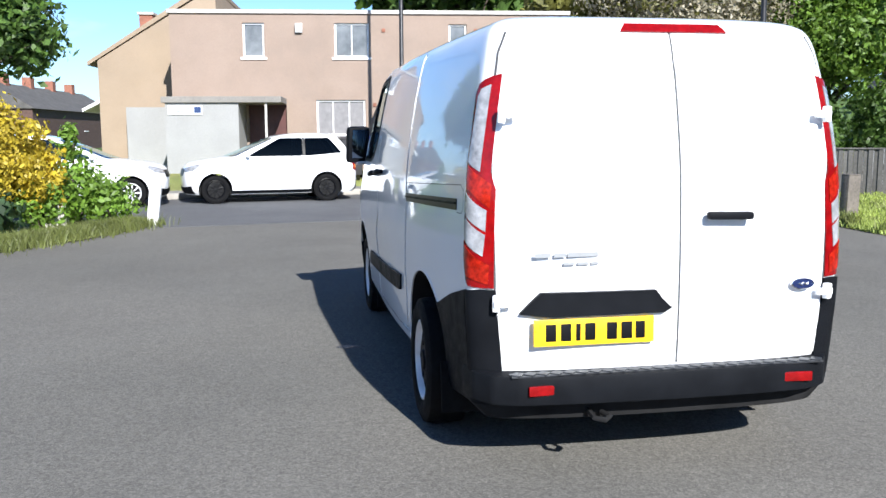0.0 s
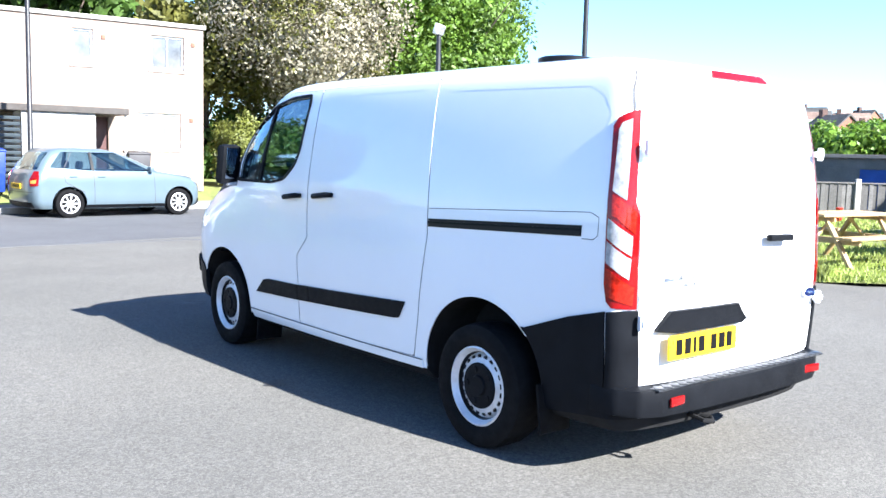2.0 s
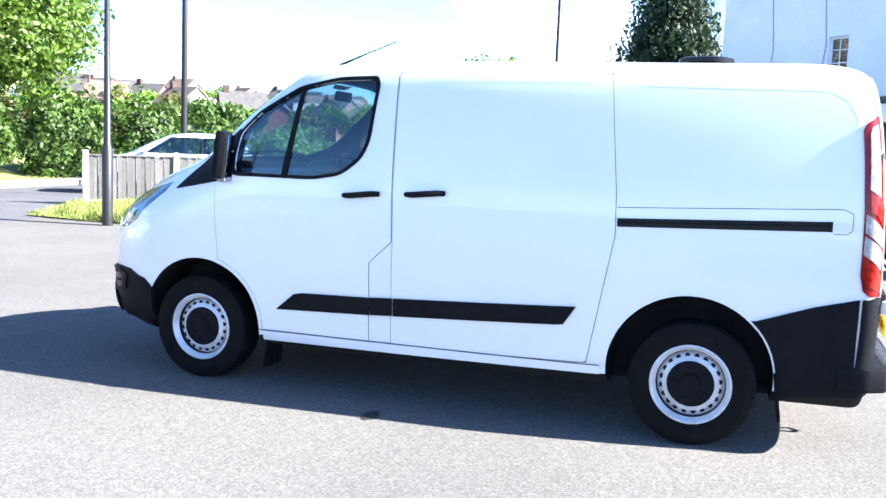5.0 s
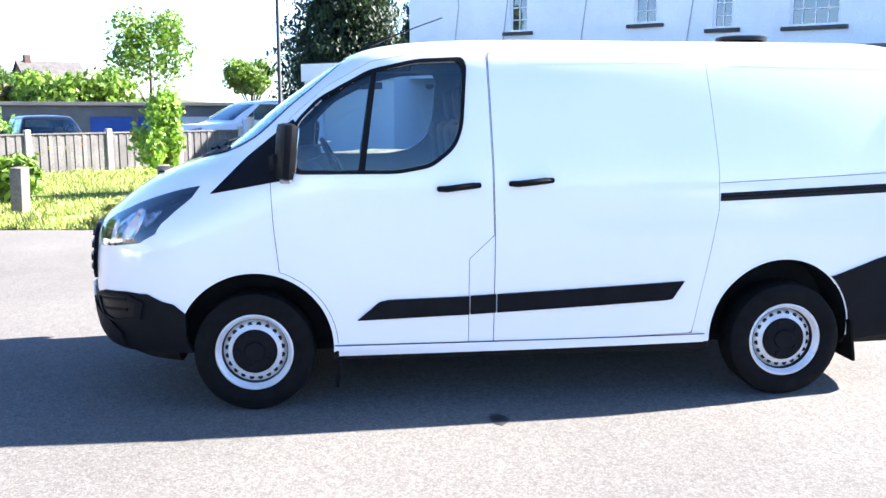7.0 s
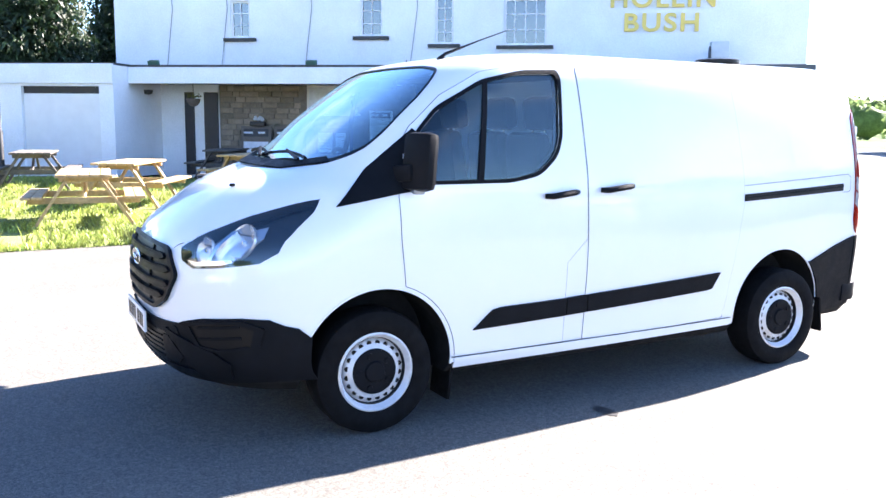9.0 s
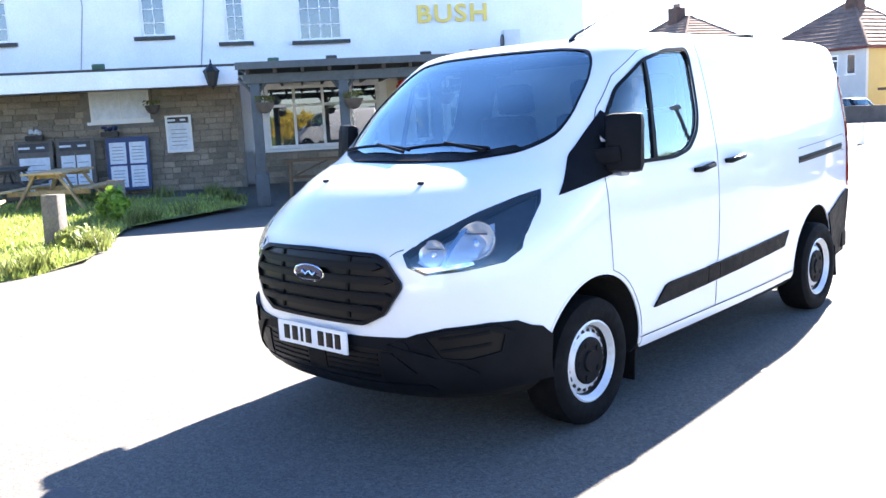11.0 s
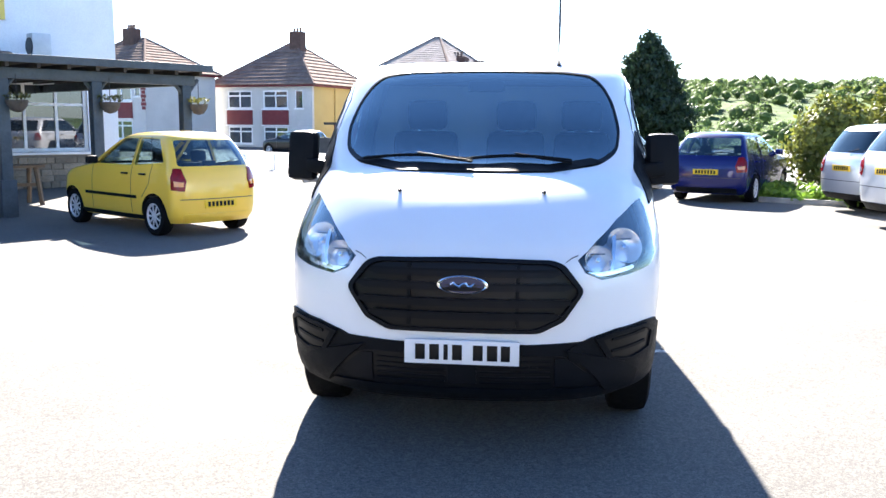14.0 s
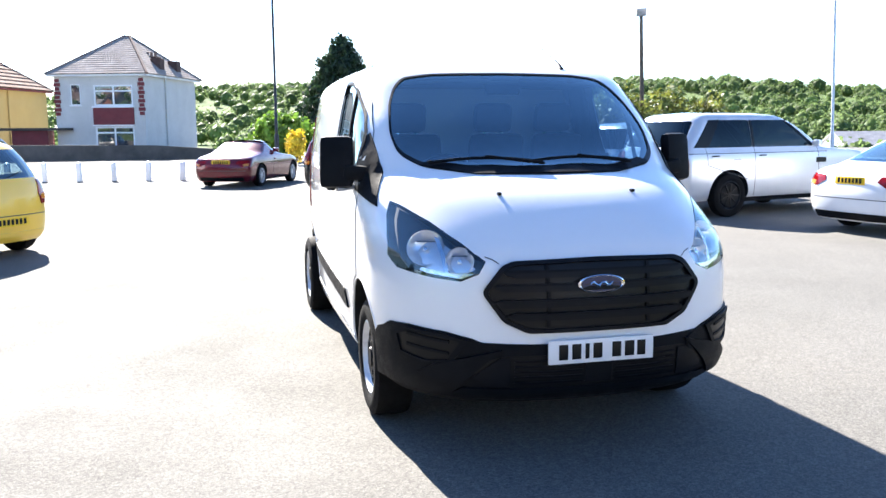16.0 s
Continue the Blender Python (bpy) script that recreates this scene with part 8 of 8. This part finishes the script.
shrub("bramble", "tangled green shrub and weeds by the gate post", -4.75, 9.4, 0, [((-0.15, 0.1, 0.6), (0.55, 0.6, 0.65)), ((0.35, -0.1, 0.40), (0.55, 0.6, 0.50)), ((-0.45, -0.8, 0.45), (0.6, 0.6, 0.5)), ((-0.25, 0.2, 1.35), (0.22, 0.22, 0.42))], 3600, 0.055, LEAF_BRIGHT, 12)
shrub("understorey", "dark hedge base under the golden shrub", -6.1, 7.6, 0, [((0, 0, 0.35), (1.0, 0.9, 0.5)), ((-0.9, -0.7, 0.35), (0.9, 0.9, 0.5))], 2500, 0.08, LEAF_DARK, 13, "hedge")
spots = [(-5.4 + 1.5 * t + random.gauss(0, 0.22), 6.1 + 3.1 * t + random.gauss(0, 0.22)) for t in (random.random() for _ in range(9000))]
blades("verge_weeds", "dry grass and weeds along the tarmac edge", spots, lambda x, y: 0.0, WEED, 0.15, 0.006)
lawn_sheet("verge", [(-5.3, 5.9), (-4.35, 7.2), (-3.7, 9.3), (-4.2, 10.6), (-9.0, 10.2), (-9.0, 5.0)], lambda x, y: 0.02, TURF, "earth and rough grass under the hedge", 0.6)
shrub("weed_clump", "leafy weeds grown round a bollard", 8.3, 3.75, 0.04, [((0, 0, 0.10), (0.75, 0.45, 0.24)), ((-0.45, 0.45, 0.08), (0.6, 0.5, 0.2)), ((0.2, -0.5, 0.08), (0.5, 0.4, 0.18))], 2600, 0.055, WEED, 51, "weeds")
shrub("weed_clump", "leafy weeds grown round a bollard", 8.5, -0.25, 0.04, [((0, 0, 0.08), (0.5, 0.35, 0.2))], 1000, 0.055, WEED, 52, "weeds")
shrub("weed_clump", "tall leafy weeds beside a bollard", 10.5, -1.75, 0.1, [((0, 0, 0.2), (0.35, 0.3, 0.42))], 1000, 0.06, LEAF_BRIGHT, 53, "weeds")
shrub("small_bush", "leafy green bush by the fence", 9.9, 6.6, 0.1, [((0, 0, 0.38), (0.5, 0.5, 0.45))], 1500, 0.08, LEAF_BRIGHT, 14)
sap = tree("sapling", "slender young tree in leaf by the fence", 10.7, 4.36, 0.12, 0.15, 0.035, 0.55, 0.98, 3200, 0.055, LEAF_BRIGHT, 15, 2.0, 16)
tree("broadleaf_tree", "rounded bright tree beyond the garages", 31.0, 11.6, -0.5, 1.0, 0.2, 2.6, 2.2, 8000, 0.13, LEAF_BRIGHT, 18, 0.72, 12)
tree("broadleaf_tree", "loose young tree beyond the garages", 34, 9.6, 0, 1.5, 0.12, 2.2, 4.1, 3000, 0.11, LEAF_BRIGHT, 19, 1.15, 12)
tree("broadleaf_tree", "pale young tree behind the garages", 40, 6.0, 0, 1.5, 0.15, 1.4, 3.2, 3200, 0.12, LEAF_BRIGHT, 20, 1.0, 9)
tree("broadleaf_tree", "sunlit tree at the end of the pub", 22, -24, 0, 2.5, 0.2, 2.3, 4.6, 4000, 0.2, LEAF_BRIGHT, 21, 1.2, 10)


shrub("boundary_hedge", "mixed green bushes behind the board fence", 19.9, 12.2, 0, [((0, 0.4, 1.0), (1.5, 1.2, 1.25)), ((-0.6, 2.0, 0.9), (1.3, 1.2, 1.1)), ((0.6, -1.2, 0.7), (0.9, 0.9, 0.9))], 7000, 0.075, LEAF_BRIGHT, 61, "hedge")
shrub("boundary_hedge", "darker bushes beyond the fence", 24.5, 14.6, 0, [((0, 0, 1.1), (1.9, 1.6, 1.4)), ((-0.8, 2.6, 1.0), (1.7, 1.6, 1.3))], 5000, 0.10, LEAF_MID, 62, "hedge")


def conifer(label, x, y, h, r, seed, count=26000, needle=0.12):
    t = thing("conifer", label, "tree", pose(x, y, 0))
    part("trunk", tube([(0, 0, -0.2), (0, 0, h * 0.9)], [0.25, 0.05], 8), BARK, t)
    q = random.Random(seed)
    bl = []
    for i in range(46):
        f = i / 46
        z = h * (0.10 + 0.88 * f)
        w = r * (1 - f) ** 0.65 * min(1, 0.55 + f * 3)
        a = i * 2.4
        bl.append(((0.45 * w * math.cos(a), 0.45 * w * math.sin(a), z), (w * q.uniform(0.5, 0.75) + 0.1, w * q.uniform(0.5, 0.75) + 0.1, h * 0.085)))
    leaves(t, "needles", bl, count, needle, LEAF_DARK, seed, 0.5)
    return t


conifer("tall dark conifer behind the pub garage", 27.0, 1.1, 9.5, 3.1, 31, 62000, 0.075)
conifer("second dark conifer behind the pub garage", 29.0, -2.2, 7.5, 2.6, 32, 46000, 0.075)
conifer("broad dark conifer beyond the parked cars", -9.3, -68.6, 9.2, 5.2, 33, 34000, 0.17)
shrub("boundary_hedge", "tall olive-green hedge behind parked cars", -8.1, -14.9, 0, [((1.1, 0.3, 1.1), (1.2, 0.9, 1.4)), ((-0.4, 0, 1.2), (1.4, 1.0, 1.45)), ((-2.0, -0.4, 1.25), (1.4, 1.0, 1.4)), ((-3.5, -0.7, 1.1), (1.3, 1.0, 1.3))], 30000, 0.07, LEAF_HEDGE, 34, "hedge")
shrub("ground_cover", "low yellow-green ground cover on a kerbed bed", -6.6, -13.0, 0, [((0, 0, 0.15), (1.3, 0.9, 0.3)), ((1.1, -0.6, 0.15), (0.9, 0.7, 0.28)), ((-0.6, 1.0, 0.12), (0.9, 0.6, 0.2))], 3500, 0.08, LEAF_BRIGHT, 35)
shrub("yellow_shrub", "yellow flowering shrub beside a lamp post", -1.9, -32.5, 0, [((0, 0, 0.9), (0.5, 0.5, 0.8))], 900, 0.10, LEAF_GOLD, 36)
shrub("boundary_hedge", "bright leafy bushes beyond the cars", -3.2, -37.0, 0, [((1.6, 0, 1.3), (1.7, 1.2, 1.3)), ((-0.6, 0, 1.0), (1.4, 1.2, 1.1))], 4200, 0.16, LEAF_BRIGHT, 37, "hedge")
palm = thing("cordyline", "spiky palm-like plant above the hedge", "shrub", pose(-11.2, -15.4, 0))
part("trunk", tube([(0, 0, 0), (0, 0, 1.7)], [0.09, 0.07], 8), BARK, palm)
bm = bmesh.new()
for i in range(110):
    a, e = random.random() * 6.283, random.uniform(-0.2, 1.3)
    d = Vector((math.cos(a) * math.cos(e), math.sin(a) * math.cos(e), math.sin(e)))
    s = d.cross(Vector((0, 0, 1))).normalized() * 0.025
    o = Vector((0, 0, 1.75))
    bm.faces.new([bm.verts.new(p) for p in (o - s, o + s, o + d * 0.85 - Vector((0, 0, 0.1)))])
part("fronds", bm, LEAF_OLIVE, palm, smooth=None)
pop = thing("poppies", "red poppies in the long grass", "flower", pose(11.0, 3.5, 0.1))
for i in range(4):
    x, y, h = random.uniform(0.9, 1.9), random.uniform(-0.4, 0.3), random.uniform(0.3, 0.6)
    part("stem", tube([(x, y, 0), (x, y, h)], 0.008, 5), WEED, pop)
    part("bloom", lathe([(h, 0.01), (h + 0.03, 0.06), (h + 0.07, 0.075)], 8, Matrix.Translation((x, y, 0)), "z"), POPPY, pop)

# bedding kerb by the ground cover
solid("bed_kerb", box((3.4, 0.12, 0.12), pose(-6.5, -12.05, 0.05, 0, 0, 150), 0.015), KERB, "stone kerb of a planted bed", "kerb", kind="structure")

# far woods and houses on the hills
rng = np.random.default_rng(21)
spots, sizes = [], []
while len(spots) < 4300:
    a = radians(-105 + rng.uniform(-55, 55))
    r = 105 + 640 * rng.random() ** 0.8
    x, y = r * math.cos(a), r * math.sin(a)
    if noise.noise(Vector((x * 0.012, y * 0.012, 9))) < -0.62 or (r < 170 and rng.random() < 0.4):
        continue
    s = rng.uniform(2.0, 4.6) * (0.75 + r / 800)
    spots.append(((x, y, land(x, y) + s * 0.55), (s, s, s * rng.uniform(0.8, 1.15))))
leaves(None, "hill_woods", spots, 520000, 0.46, WOODS, 77)
unit = bmesh.new()
bmesh.ops.create_icosphere(unit, subdivisions=1, radius=1.0)
ball_v = np.array([v.co[:] for v in unit.verts])
ball_f = np.array([[v.index for v in f.verts] for f in unit.faces])
unit.free()
verts, faces = [], []
for i, (c, rad) in enumerate(spots):
    lump = np.array([0.60 + 0.34 * noise.noise(Vector((p[0] * 1.9 + i * 3.7, p[1] * 1.9, p[2] * 1.9))) for p in ball_v])
    verts.append(np.array(c) + ball_v * np.array(rad) * lump[:, None])
    faces.append(ball_f + i * len(ball_v))
me = bpy.data.meshes.new("hill_crowns")
me.from_pydata(np.concatenate(verts).tolist(), [], np.concatenate(faces).tolist())
me.materials.append(WOODS)
me.polygons.foreach_set("use_smooth", [True] * len(me.polygons))
tagged(new("hill_crowns", me), "dense rounded tree crowns over the far hillside", "woods", kind="stuff")
tagged(bpy.data.objects["hill_woods"], "green woods over the far hillside", "woods", kind="stuff")


def cottage(m, w, d, h, wall_m, roof_m):
    c = thing("far_house", "small far house on the hillside", "house", m, "far hillside houses")
    part("wall", prism([(-d / 2, -2), (d / 2, -2), (d / 2, h), (0, h + 2.35), (-d / 2, h)], "x", -w / 2, w / 2), wall_m, c, smooth=None)
    for s in (-1, 1):
        part("roof", prism([(s * (d / 2 + 0.4), h - 0.30), (s * (d / 2 + 0.4), h - 0.05), (0, h + 2.65), (0, h + 2.40)], "x", -w / 2 - 0.25, w / 2 + 0.25), roof_m, c, smooth=None)
    part("chimney", span((w * 0.3, -0.4, h + 1.2), (w * 0.3 + 0.8, 0.4, h + 3.4)), CHIMNEY, c, smooth=None)
    for x in (-w / 4, w / 4):
        part("window", box((1.2, 0.1, 1.2), pose(x, -d / 2 - 0.03, h * 0.6)), PANE, c, smooth=None)
    return c


for i in range(44):
    a = radians(rng.uniform(18, 52))
    r = rng.uniform(120, 270)
    x, y = r * math.cos(a), r * math.sin(a)
    cottage(pose(x, y, land(x, y), 0, 0, rng.uniform(60, 130)), rng.uniform(5, 9), 5.5, rng.uniform(3.2, 4.5), (BRICK, PEBBLE, BRICK)[i % 3], (DARK_WALL, TILE, DARK_WALL)[i % 3])
for k, (r, a, turn) in enumerate(((142, 31.5, 122), (134, 28.9, 30), (150, 26.4, 118), (168, 24.0, 35), (156, 34.5, 40))):
    x, y = r * math.cos(radians(a)) - 5.5, r * math.sin(radians(a)) - 0.4
    cottage(pose(x, y, land(x, y) - 1.0, 0, 0, turn), 8.5, 6.5, 3.3, ROSY_BRICK if k != 3 else PEBBLE, SLATE)
for i in range(16):
    a = radians(rng.uniform(-140, -98))
    r = rng.uniform(120, 200)
    x, y = r * math.cos(a), r * math.sin(a)
    cottage(pose(x, y, land(x, y), 0, 0, rng.uniform(0, 180)), rng.uniform(10, 22), 10, 3.5, METAL_BOX, SLATE)
for i in range(110):
    a = radians(rng.uniform(19, 54))
    r = rng.uniform(70, 220)
    x, y = r * math.cos(a), r * math.sin(a)
    q = rng.uniform(1.8, 3.4)
    s = thing("far_tree", "rounded far tree among the hillside houses", "tree", pose(x, y, land(x, y)), "far trees")
    part("trunk", tube([(0, 0, -0.5), (0, 0, q)], 0.2, 6), BARK, s)
    leaves(s, "crown", lobes((0, 0, q * 1.1), q, 6, i, 0.9), 1100, 0.27, (LEAF_MID, LEAF_BRIGHT, LEAF_OLIVE)[i % 3], 100 + i)
